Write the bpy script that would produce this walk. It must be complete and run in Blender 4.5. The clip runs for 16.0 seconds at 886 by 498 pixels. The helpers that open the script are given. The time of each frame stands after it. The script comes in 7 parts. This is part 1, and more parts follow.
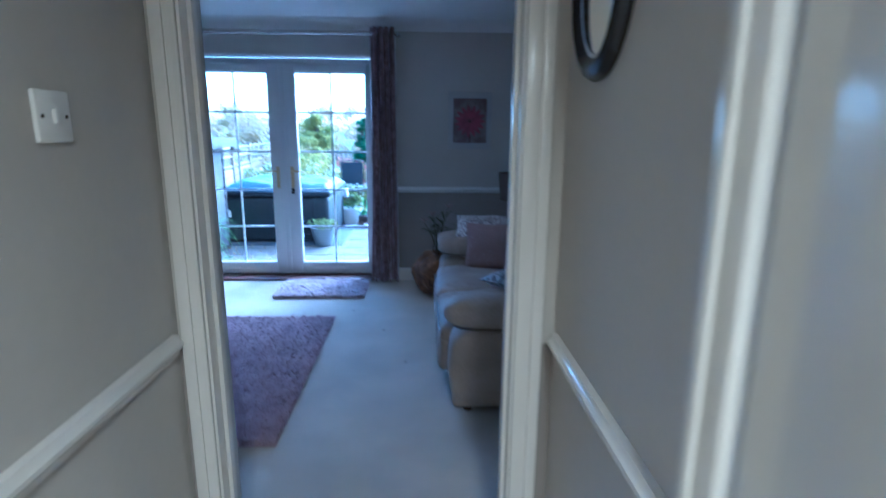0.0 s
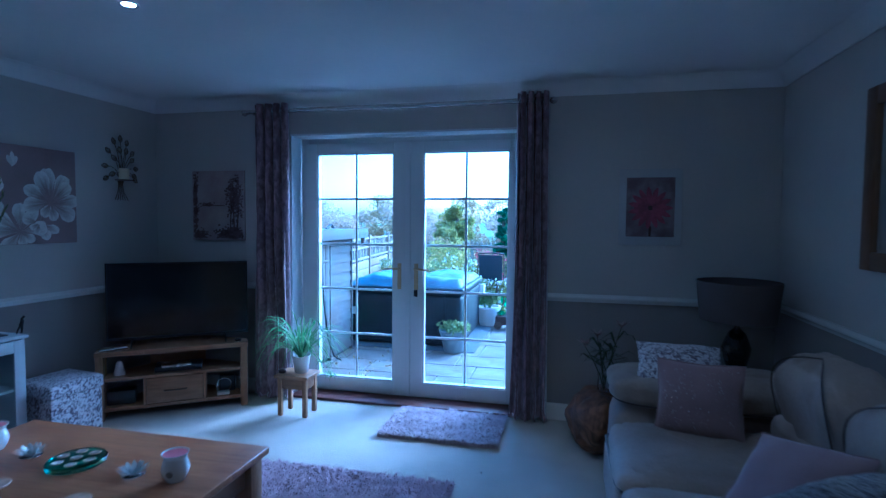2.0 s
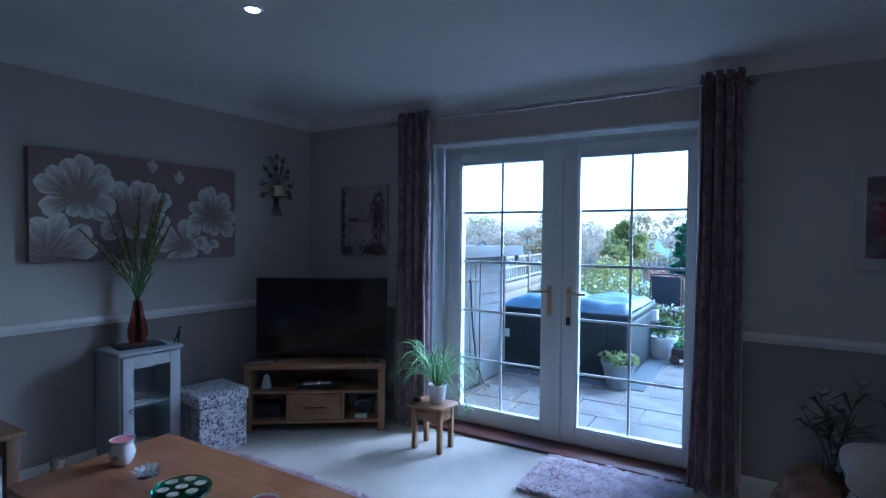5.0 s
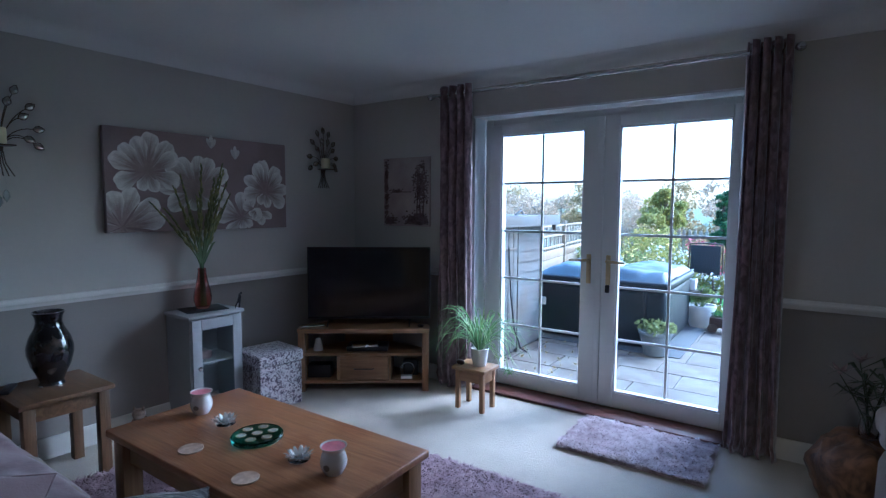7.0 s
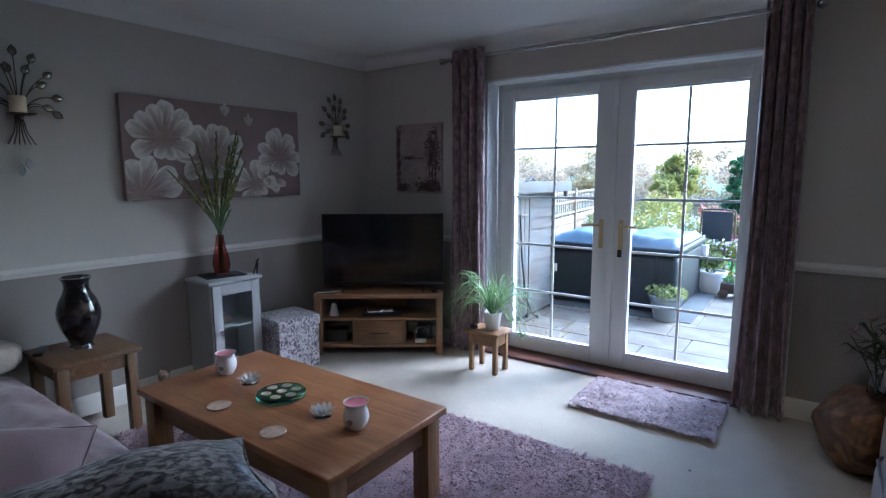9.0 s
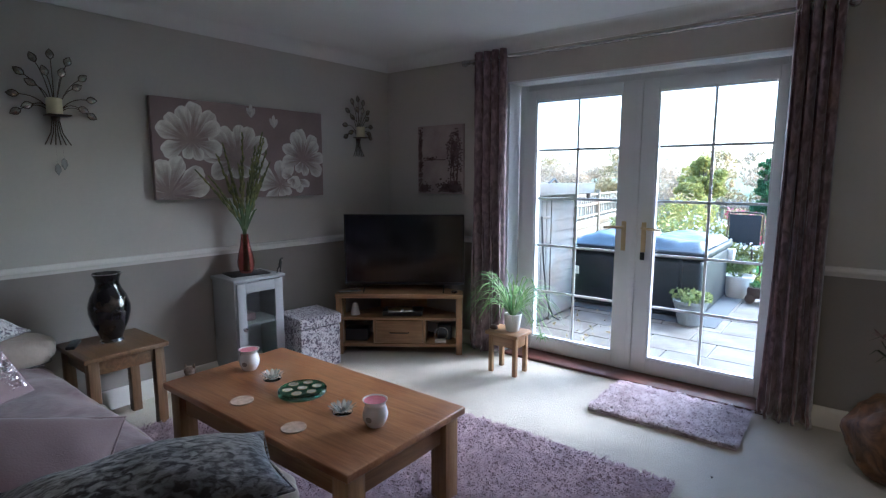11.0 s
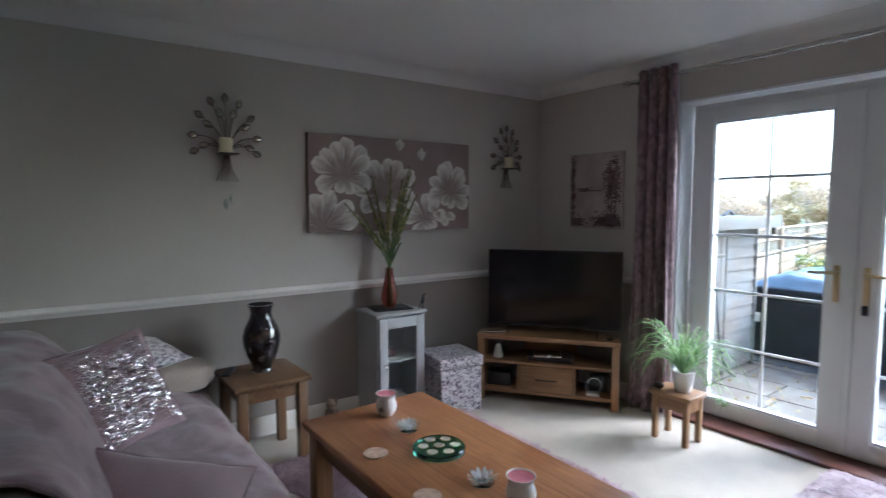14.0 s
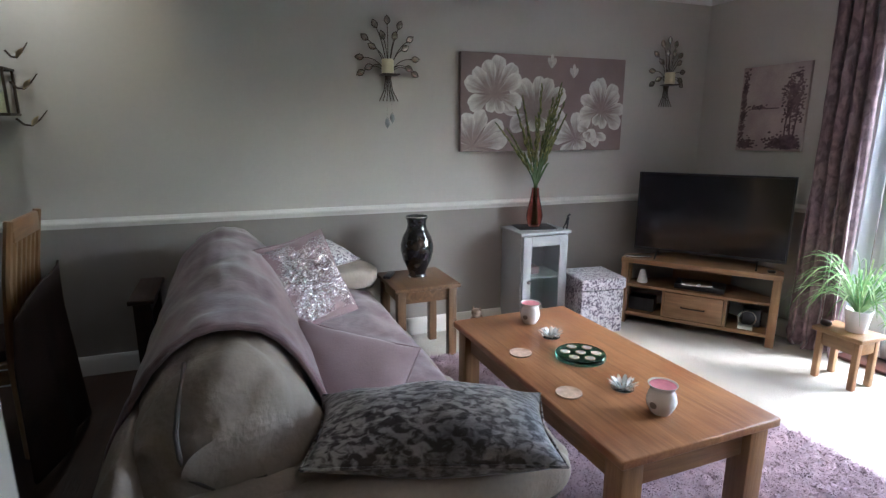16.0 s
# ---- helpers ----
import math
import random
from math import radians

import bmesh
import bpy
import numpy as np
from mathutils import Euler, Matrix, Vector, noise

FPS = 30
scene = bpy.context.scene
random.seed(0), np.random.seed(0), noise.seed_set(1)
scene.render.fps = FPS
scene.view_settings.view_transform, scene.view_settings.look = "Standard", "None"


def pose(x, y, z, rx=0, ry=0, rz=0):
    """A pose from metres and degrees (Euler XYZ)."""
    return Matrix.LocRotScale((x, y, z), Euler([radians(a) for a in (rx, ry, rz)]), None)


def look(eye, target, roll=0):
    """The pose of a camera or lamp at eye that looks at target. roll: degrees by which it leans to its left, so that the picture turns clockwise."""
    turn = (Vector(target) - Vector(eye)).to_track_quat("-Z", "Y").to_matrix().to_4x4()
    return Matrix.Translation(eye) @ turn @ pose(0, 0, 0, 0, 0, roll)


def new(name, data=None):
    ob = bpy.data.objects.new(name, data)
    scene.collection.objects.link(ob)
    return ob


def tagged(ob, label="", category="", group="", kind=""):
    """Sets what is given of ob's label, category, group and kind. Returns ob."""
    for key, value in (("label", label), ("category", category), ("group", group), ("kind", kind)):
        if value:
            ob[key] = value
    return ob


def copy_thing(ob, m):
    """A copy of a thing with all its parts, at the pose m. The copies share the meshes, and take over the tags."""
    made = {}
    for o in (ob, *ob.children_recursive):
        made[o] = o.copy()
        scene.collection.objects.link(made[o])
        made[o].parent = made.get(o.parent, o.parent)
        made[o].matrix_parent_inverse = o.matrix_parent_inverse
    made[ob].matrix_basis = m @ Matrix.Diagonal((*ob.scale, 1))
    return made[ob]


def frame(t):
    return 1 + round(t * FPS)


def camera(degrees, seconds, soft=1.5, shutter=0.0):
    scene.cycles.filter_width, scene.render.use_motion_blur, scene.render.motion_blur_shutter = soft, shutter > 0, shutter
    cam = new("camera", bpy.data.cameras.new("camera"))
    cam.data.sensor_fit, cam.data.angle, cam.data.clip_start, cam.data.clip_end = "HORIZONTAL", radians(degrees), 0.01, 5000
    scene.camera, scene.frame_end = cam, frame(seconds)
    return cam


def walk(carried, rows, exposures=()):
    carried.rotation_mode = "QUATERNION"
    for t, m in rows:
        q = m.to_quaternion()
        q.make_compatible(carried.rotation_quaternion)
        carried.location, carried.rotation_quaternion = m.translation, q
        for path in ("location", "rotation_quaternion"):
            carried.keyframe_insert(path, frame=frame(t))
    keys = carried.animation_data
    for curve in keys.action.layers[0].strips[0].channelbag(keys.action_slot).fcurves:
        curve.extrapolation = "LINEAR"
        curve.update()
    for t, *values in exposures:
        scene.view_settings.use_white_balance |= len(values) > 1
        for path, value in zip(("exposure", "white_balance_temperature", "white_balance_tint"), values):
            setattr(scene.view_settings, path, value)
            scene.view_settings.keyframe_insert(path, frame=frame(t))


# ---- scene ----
cam = camera(80.2, 16.0, 1.25, 0.6)
PATH = [
    (0, (0.272, 0.255, 1.455), (0.348, 2.201, 1.022), 0.5),
    (0.5, (0.270, 0.565, 1.453), (0.088, 2.539, 1.179), 0.1),
    (1, (0.222, 0.818, 1.48), (-0.283, 2.746, 1.314), 0.6),
    (1.5, (0.164, 1.144, 1.474), (-0.272, 3.089, 1.318), 0.5),
    (2, (0.135, 1.48, 1.448), (-0.311, 3.426, 1.344), 0.5),
    (2.5, (0.109, 1.721, 1.448), (-0.586, 3.595, 1.378), 0.4),
    (3, (0.151, 1.968, 1.417), (-0.52, 3.846, 1.261), 0.4),
    (3.5, (0.133, 2.11, 1.397), (-0.5, 3.997, 1.204), 0.6),
    (4, (0.133, 2.182, 1.453), (-0.624, 4.022, 1.25), 0.2),
    (4.5, (0.149, 2.154, 1.457), (-0.836, 3.89, 1.324), 0.3),
    (5, (0.096, 1.998, 1.441), (-0.933, 3.713, 1.395), 0.6),
    (7.5, (0.11, 1.84, 1.451), (-1.034, 3.471, 1.277), -0.0),
    (8, (0.104, 1.83, 1.453), (-1.045, 3.461, 1.307), -0.0),
    (8.5, (0.104, 1.805, 1.436), (-1.035, 3.441, 1.276), -0.2),
    (9, (0.106, 1.791, 1.426), (-1.042, 3.405, 1.148), -0.2),
    (11.5, (0.131, 1.782, 1.422), (-1.088, 3.343, 1.148), -0.1),
    (12, (0.158, 1.75, 1.407), (-0.971, 3.362, 1.051), -0.1),
    (12.5, (0.114, 1.753, 1.388), (-0.944, 3.402, 0.987), -0.2),
    (13, (0.043, 1.913, 1.403), (-1.07, 3.545, 1.091), -0.3),
    (13.5, (0.013, 2.08, 1.433), (-1.408, 3.476, 1.252), -0.2),
    (14, (-0.11, 1.973, 1.442), (-1.709, 3.163, 1.283), -0.1),
    (14.5, (-0.041, 1.989, 1.399), (-1.735, 3.037, 1.216), 0.2),
    (15, (-0.058, 1.899, 1.411), (-1.771, 2.899, 1.153), -0.0),
    (15.5, (-0.051, 1.874, 1.4), (-1.845, 2.678, 1.032), -0.0),
    (16, (-0.032, 1.859, 1.397), (-1.847, 2.582, 0.967), -0.0),
]
EXPOSURES = [(0.0, 3.5, 3320, 4), (0.5, 3.5, 3280, 4), (1.0, 3.2, 3200, 4), (1.5, 2.95, 3100, 3), (2.5, 2.7, 3100, 3), (3.5, 2.65, 3300, 5), (5.0, 2.62, 3680, 6),
             (7.5, 2.98, 4130, 8), (9.0, 3.17, 4370, 8), (11.5, 3.42, 4640, 8), (12.5, 3.52, 4720, 8), (13.5, 3.38, 4770, 8), (14.5, 3.55, 4820, 8), (15.0, 3.75, 4850, 8), (16.0, 4.27, 4850, 8)]
walk(cam, [(t, look(eye, target, roll)) for t, eye, target, roll in PATH], EXPOSURES)

# ---- world, sun, lamps ----
sky_world = bpy.data.worlds.new("sky")
scene.world = sky_world
sky_world.use_nodes = True
wn = sky_world.node_tree
bg = wn.nodes["Background"]
sky_tex = wn.nodes.new("ShaderNodeTexSky")
sky_tex.sky_type = "NISHITA"
sky_tex.sun_disc = False
sky_tex.sun_elevation = radians(38)
sky_tex.sun_rotation = radians(33)
sky_tex.air_density, sky_tex.dust_density, sky_tex.ozone_density = 1.0, 4.0, 1.0
wn.links.new(sky_tex.outputs["Color"], bg.inputs["Color"])
bg.inputs["Strength"].default_value = 0.15

sun_lamp = new("sun", bpy.data.lights.new("sun", "SUN"))
sun_lamp.data.energy, sun_lamp.data.angle, sun_lamp.data.color = 0.08, radians(30), (1.0, 0.97, 0.92)
sun_lamp.matrix_world = look((5.15, 13.93, 7.39), (0, 6, 0))


def spot(name, place, watts, size, color, cone=110):
    lamp = new(name, bpy.data.lights.new(name, "SPOT"))
    lamp.data.energy, lamp.data.shadow_soft_size, lamp.data.color = watts, size, color
    lamp.data.spot_size, lamp.data.spot_blend = radians(cone), 0.8
    lamp.matrix_world = look(place, (place[0], place[1] + 0.001, 0))
    return lamp


WARM = (1.0, 0.66, 0.34)
spot("downlight_or_hall_fill", (-1.845, 3.575, 2.42), 0.9, 0.03, WARM)
spot("downlight_or_hall_fill", (0.20, 3.65, 2.42), 0.9, 0.03, WARM)
spot("wall_wash_lamp", (-2.75, 1.25, 2.40), 0.22, 0.03, (1.0, 0.64, 0.18), 75).matrix_world = look((-2.75, 1.25, 2.40), (-3.46, 1.22, 1.95))
# unseen lamp added to brighten the hall; no fitting is known there
spot("downlight_or_hall_fill", (0.46, -0.75, 2.42), 31, 0.12, (1.0, 0.66, 0.30), 156)

# ---- materials ----
def material(name, color, rough=0.6, metal=0.0, vary=0.12, scale=6.0, fine=60.0, bump=0.0, bump_scale=120.0, spec=0.5, sheen=0.0,
             second=None, coat=0.0, translucent=0.0, per_object=0.0, per_island=0.0, stretch=(1, 1, 1), distort=0.0, edge=(0.4, 0.62), blotch=None):
    """A procedural surface: base colour with broad and fine variation, optional second tone, relief and gloss."""
    m = bpy.data.materials.new(name)
    m.use_nodes = True
    n, l = m.node_tree.nodes, m.node_tree.links
    b = n["Principled BSDF"]
    b.inputs["Roughness"].default_value = rough
    b.inputs["Metallic"].default_value = metal
    b.inputs["Specular IOR Level"].default_value = spec
    b.inputs["Sheen Weight"].default_value = sheen
    b.inputs["Sheen Roughness"].default_value = 0.4
    b.inputs["Coat Weight"].default_value = coat
    co = n.new("ShaderNodeTexCoord")
    mp = n.new("ShaderNodeMapping")
    mp.inputs["Scale"].default_value = stretch
    l.new(co.outputs["Object"], mp.inputs["Vector"])
    broad, grain = n.new("ShaderNodeTexNoise"), n.new("ShaderNodeTexNoise")
    broad.inputs["Scale"].default_value, broad.inputs["Detail"].default_value = scale, 6
    broad.inputs["Distortion"].default_value = distort
    grain.inputs["Scale"].default_value, grain.inputs["Detail"].default_value = fine, 4
    for tex in (broad, grain):
        l.new(mp.outputs["Vector"], tex.inputs["Vector"])
    ramp = n.new("ShaderNodeValToRGB")
    low = second or tuple(c * (1 - 1.6 * vary) for c in color)
    high = color if second else tuple(min(1, c * (1 + vary)) for c in color)
    ramp.color_ramp.elements[0].color, ramp.color_ramp.elements[1].color = (*low, 1), (*high, 1)
    ramp.color_ramp.elements[0].position, ramp.color_ramp.elements[1].position = edge if second else (0.3, 0.7)
    l.new(broad.outputs["Fac"], ramp.inputs["Fac"])
    mix = n.new("ShaderNodeMix")
    mix.data_type, mix.blend_type = "RGBA", "MULTIPLY"
    mix.inputs["Factor"].default_value = min(1, vary * 2.5)
    spread = n.new("ShaderNodeValToRGB")
    spread.color_ramp.elements[0].color, spread.color_ramp.elements[1].color = (0.55, 0.55, 0.55, 1), (1.25, 1.25, 1.25, 1)
    l.new(grain.outputs["Fac"], spread.inputs["Fac"])
    l.new(ramp.outputs["Color"], mix.inputs["A"])
    l.new(spread.outputs["Color"], mix.inputs["B"])
    out = mix.outputs["Result"]
    if blotch:
        patch, step, tint = n.new("ShaderNodeTexNoise"), n.new("ShaderNodeMapRange"), n.new("ShaderNodeMix")
        patch.inputs["Scale"].default_value, patch.inputs["Detail"].default_value = 3.2, 3
        l.new(co.outputs["Object"], patch.inputs["Vector"])
        step.inputs["From Min"].default_value, step.inputs["From Max"].default_value = 0.40, 0.66
        l.new(patch.outputs["Fac"], step.inputs["Value"])
        tint.data_type, tint.blend_type = "RGBA", "MULTIPLY"
        tint.inputs["B"].default_value = (*blotch, 1)
        l.new(step.outputs["Result"], tint.inputs["Factor"])
        l.new(out, tint.inputs["A"])
        out = tint.outputs["Result"]
    if per_object:
        info, hsv, rng = n.new("ShaderNodeObjectInfo"), n.new("ShaderNodeHueSaturation"), n.new("ShaderNodeMapRange")
        rng.inputs["To Min"].default_value, rng.inputs["To Max"].default_value = 1 - per_object, 1 + per_object
        l.new(info.outputs["Random"], rng.inputs["Value"])
        l.new(rng.outputs["Result"], hsv.inputs["Value"])
        l.new(out, hsv.inputs["Color"])
        out = hsv.outputs["Color"]
    if per_island:
        geo, hsv2, rng2 = n.new("ShaderNodeNewGeometry"), n.new("ShaderNodeHueSaturation"), n.new("ShaderNodeMapRange")
        rng2.inputs["To Min"].default_value, rng2.inputs["To Max"].default_value = 1 - per_island, 1 + per_island
        l.new(geo.outputs["Random Per Island"], rng2.inputs["Value"])
        l.new(rng2.outputs["Result"], hsv2.inputs["Value"])
        l.new(out, hsv2.inputs["Color"])
        out = hsv2.outputs["Color"]
    l.new(out, b.inputs["Base Color"])
    if translucent:
        tr, mixer = n.new("ShaderNodeBsdfTranslucent"), n.new("ShaderNodeMixShader")
        l.new(out, tr.inputs["Color"])
        mixer.inputs["Fac"].default_value = translucent
        l.new(b.outputs["BSDF"], mixer.inputs[1])
        l.new(tr.outputs["BSDF"], mixer.inputs[2])
        l.new(mixer.outputs["Shader"], n["Material Output"].inputs["Surface"])
    if bump:
        bm_node, fine_tex = n.new("ShaderNodeBump"), n.new("ShaderNodeTexNoise")
        fine_tex.inputs["Scale"].default_value, fine_tex.inputs["Detail"].default_value = bump_scale, 5
        l.new(mp.outputs["Vector"], fine_tex.inputs["Vector"])
        l.new(fine_tex.outputs["Fac"], bm_node.inputs["Height"])
        bm_node.inputs["Strength"].default_value, bm_node.inputs["Distance"].default_value = bump, 0.01
        l.new(bm_node.outputs["Normal"], b.inputs["Normal"])
    rr = n.new("ShaderNodeMapRange")
    rr.inputs["To Min"].default_value, rr.inputs["To Max"].default_value = max(0.02, rough - 0.08), min(1, rough + 0.08)
    l.new(broad.outputs["Fac"], rr.inputs["Value"])
    l.new(rr.outputs["Result"], b.inputs["Roughness"])
    return m


def wood(name, light, dark, along="x", rough=0.45, wear=(0.92, 0.74, 0.62)):
    stretch = {"x": (1.2, 14, 14), "y": (14, 1.2, 14), "z": (14, 14, 1.2)}[along]
    return material(name, light, rough=rough, second=dark, vary=0.16, scale=2.2, fine=9, stretch=stretch, bump=0.15, bump_scale=8,
                    distort=1.2, edge=(0.28, 0.72), per_object=0.06, blotch=wear)


def glassy(name, color, rough=0.0, ior=1.45):
    m = bpy.data.materials.new(name)
    m.use_nodes = True
    b = m.node_tree.nodes["Principled BSDF"]
    b.inputs["Base Color"].default_value = (*color, 1)
    b.inputs["Transmission Weight"].default_value = 1
    b.inputs["Roughness"].default_value, b.inputs["IOR"].default_value = rough, ior
    return m


def pane_glass(name, ior=1.3):
    m = bpy.data.materials.new(name)
    m.use_nodes = True
    n, l = m.node_tree.nodes, m.node_tree.links
    n.remove(n["Principled BSDF"])
    clear, gloss, mix, fres = n.new("ShaderNodeBsdfTransparent"), n.new("ShaderNodeBsdfGlossy"), n.new("ShaderNodeMixShader"), n.new("ShaderNodeFresnel")
    clear.inputs["Color"].default_value = (0.93, 0.96, 0.95, 1)
    gloss.inputs["Roughness"].default_value = 0.02
    fres.inputs["IOR"].default_value = ior
    l.new(fres.outputs["Fac"], mix.inputs["Fac"])
    l.new(clear.outputs["BSDF"], mix.inputs[1])
    l.new(gloss.outputs["BSDF"], mix.inputs[2])
    l.new(mix.outputs["Shader"], n["Material Output"].inputs["Surface"])
    return m


def cut_glass(name):
    """Bright facetted glass: clear, with a pale body and sharp gloss."""
    m = bpy.data.materials.new(name)
    m.use_nodes = True
    n, l = m.node_tree.nodes, m.node_tree.links
    b = n["Principled BSDF"]
    b.inputs["Base Color"].default_value = (0.70, 0.74, 0.73, 1)
    b.inputs["Roughness"].default_value, b.inputs["Coat Weight"].default_value = 0.08, 1.0
    clear, mix = n.new("ShaderNodeBsdfTransparent"), n.new("ShaderNodeMixShader")
    mix.inputs["Fac"].default_value = 0.36
    l.new(clear.outputs["BSDF"], mix.inputs[1])
    l.new(b.outputs["BSDF"], mix.inputs[2])
    l.new(mix.outputs["Shader"], n["Material Output"].inputs["Surface"])
    return m


def glow(name, color, strength):
    m = bpy.data.materials.new(name)
    m.use_nodes = True
    b = m.node_tree.nodes["Principled BSDF"]
    b.inputs["Emission Color"].default_value, b.inputs["Emission Strength"].default_value = (*color, 1), strength
    return m


PAINT_UP = material("warm_grey_wall_paint", (0.53, 0.50, 0.455), rough=0.85, vary=0.035, scale=1.5, fine=40, bump=0.06, bump_scale=180)
PAINT_LOW = material("taupe_wall_paint", (0.31, 0.28, 0.255), rough=0.85, vary=0.035, scale=1.5, fine=40, bump=0.06, bump_scale=180)
CEIL_PAINT = material("white_ceiling_paint", (0.75, 0.74, 0.72), rough=0.9, vary=0.03, scale=1.2, fine=30, bump=0.06, bump_scale=150)
GLOSS_WHITE = material("white_gloss_paint", (0.71, 0.685, 0.645), rough=0.2, vary=0.012, scale=2, fine=30, coat=0.1)
UPVC = material("white_pvc", (0.68, 0.69, 0.70), rough=0.33, vary=0.02, scale=3, fine=30)
CARPET = material("cream_carpet", (0.53, 0.48, 0.395), rough=1.0, vary=0.10, scale=2.5, fine=240, bump=0.6, bump_scale=420, sheen=0.2)
OAK_X = wood("oak_along_x", (0.33, 0.20, 0.095), (0.20, 0.115, 0.052), "x")
OAK_Y = wood("oak_along_y", (0.33, 0.20, 0.095), (0.20, 0.115, 0.052), "y")
OAK_Z = wood("oak_along_z", (0.33, 0.20, 0.095), (0.20, 0.115, 0.052), "z")
SIDE_X = wood("brown_oak_along_x", (0.19, 0.115, 0.055), (0.11, 0.062, 0.03), "x")
SIDE_Y = wood("brown_oak_along_y", (0.19, 0.115, 0.055), (0.11, 0.062, 0.03), "y")
SIDE_Z = wood("brown_oak_along_z", (0.19, 0.115, 0.055), (0.11, 0.062, 0.03), "z")
DARK_WOOD = wood("dark_stained_wood", (0.055, 0.03, 0.02), (0.025, 0.014, 0.01), "x")
OAK_TOP = wood("honey_oak_top", (0.40, 0.20, 0.085), (0.24, 0.11, 0.044), "x", rough=0.32, wear=(0.72, 0.56, 0.46))
LEATHER = material("taupe_leather", (0.34, 0.285, 0.24), rough=0.62, vary=0.12, scale=4, fine=70, bump=0.3, bump_scale=60, sheen=0.05, spec=0.3)
PIPING = material("dark_piping", (0.10, 0.085, 0.08), rough=0.5, vary=0.08)
THROW = material("mauve_velvet_throw", (0.27, 0.19, 0.20), rough=0.8, second=(0.17, 0.115, 0.125), scale=7, fine=80, vary=0.1, bump=0.15, bump_scale=60, sheen=0.4, distort=0.8)
CRUSHED = material("crushed_velvet_silver", (0.46, 0.435, 0.42), rough=0.38, second=(0.055, 0.045, 0.05), scale=46, fine=120, vary=0.32, bump=0.8, bump_scale=34, sheen=0.3, distort=0.6, edge=(0.42, 0.58), blotch=(0.28, 0.28, 0.31), stretch=(0.8, 1.5, 1.0))
CRUSHED_PALE = material("crushed_velvet_pale_silver", (0.62, 0.59, 0.61), rough=0.42, second=(0.10, 0.075, 0.11), scale=38, fine=90, vary=0.2, bump=0.5, bump_scale=50, sheen=0.4, distort=1.6, edge=(0.40, 0.55))
MAUVE = material("mauve_cushion_cloth", (0.28, 0.20, 0.207), rough=0.85, vary=0.08, scale=6, fine=150, bump=0.2, bump_scale=200, sheen=0.4)
SEQUIN = material("silver_sequin", (0.80, 0.76, 0.80), rough=0.18, metal=1.0, vary=0.05)
CURTAIN = material("mauve_velvet_curtain", (0.28, 0.19, 0.205), rough=0.6, second=(0.14, 0.088, 0.10), vary=0.14, scale=16, stretch=(1.6, 1.6, 0.8), fine=60, sheen=0.7, bump=0.25, bump_scale=60, distort=1.0)
CHROME = material("brushed_steel", (0.62, 0.62, 0.63), rough=0.25, metal=1.0, vary=0.05)
BRASS = material("dull_brass", (0.58, 0.47, 0.28), rough=0.35, metal=1.0, vary=0.05)
IRON = material("bronzed_iron", (0.10, 0.075, 0.06), rough=0.4, metal=0.8, vary=0.12)
RUG_PILE = material("mauve_shag", (0.54, 0.41, 0.45), rough=0.9, second=(0.38, 0.285, 0.32), vary=0.12, scale=9, fine=120, sheen=0.3, edge=(0.3, 0.7), translucent=0.3)
MAT_PILE = material("grey_mauve_shag", (0.70, 0.62, 0.65), rough=0.9, second=(0.42, 0.335, 0.365), vary=0.12, scale=14, fine=120, sheen=0.3, edge=(0.3, 0.7), translucent=0.3)
BLACK_PLASTIC = material("black_plastic", (0.012, 0.012, 0.014), rough=0.3, vary=0.05)
SCREEN = material("black_screen", (0.008, 0.008, 0.010), rough=0.12, vary=0.02, spec=0.35)
GREY_PAINT = material("pale_grey_furniture_paint", (0.40, 0.41, 0.42), rough=0.5, vary=0.05, scale=4, fine=40, bump=0.05)
CERAMIC = material("white_ceramic", (0.74, 0.73, 0.72), rough=0.16, vary=0.03, coat=0.5)
PINK_WAX = material("pink_wax", (0.62, 0.22, 0.27), rough=0.4, vary=0.1, scale=30)
CREAM_WAX = material("cream_candle_wax", (0.72, 0.66, 0.44), rough=0.5, vary=0.05)
CORK = material("pale_coaster", (0.54, 0.40, 0.30), rough=0.8, vary=0.15, scale=40, fine=200)
GREEN_GLASS = glassy("green_glass", (0.25, 0.75, 0.58))
CLEAR_GLASS = glassy("clear_glass", (0.97, 0.99, 0.99))
CRYSTAL = cut_glass("cut_crystal")
RED_GLASS = glassy("red_glass", (0.80, 0.40, 0.36), ior=1.3)
PANE = pane_glass("window_glass")
MIRROR = material("mirror_silver", (0.85, 0.86, 0.86), rough=0.02, metal=1.0, vary=0.0)
VASE_DARK = material("dark_mottled_glaze", (0.10, 0.075, 0.055), rough=0.15, second=(0.008, 0.008, 0.01), scale=11, fine=40, vary=0.1, coat=0.6, edge=(0.5, 0.72))
LEAF = material("leaf_green", (0.10, 0.15, 0.045), rough=0.5, second=(0.045, 0.08, 0.025), scale=8, fine=60, vary=0.15, edge=(0.35, 0.65))
LEAF_PALE = material("striped_leaf", (0.34, 0.46, 0.20), rough=0.5, translucent=0.3, second=(0.13, 0.28, 0.08), scale=14, fine=60, vary=0.12, edge=(0.4, 0.6))
LEAF_DARK = material("dark_leaf", (0.032, 0.052, 0.024), rough=0.45, vary=0.2, scale=10)
LILY = material("pale_pink_lily", (0.34, 0.26, 0.24), rough=0.6, second=(0.20, 0.13, 0.13), scale=30, fine=80, vary=0.1)
BUD = material("yellow_green_bud", (0.26, 0.25, 0.08), rough=0.6, second=(0.10, 0.11, 0.04), scale=30, fine=90, vary=0.12)
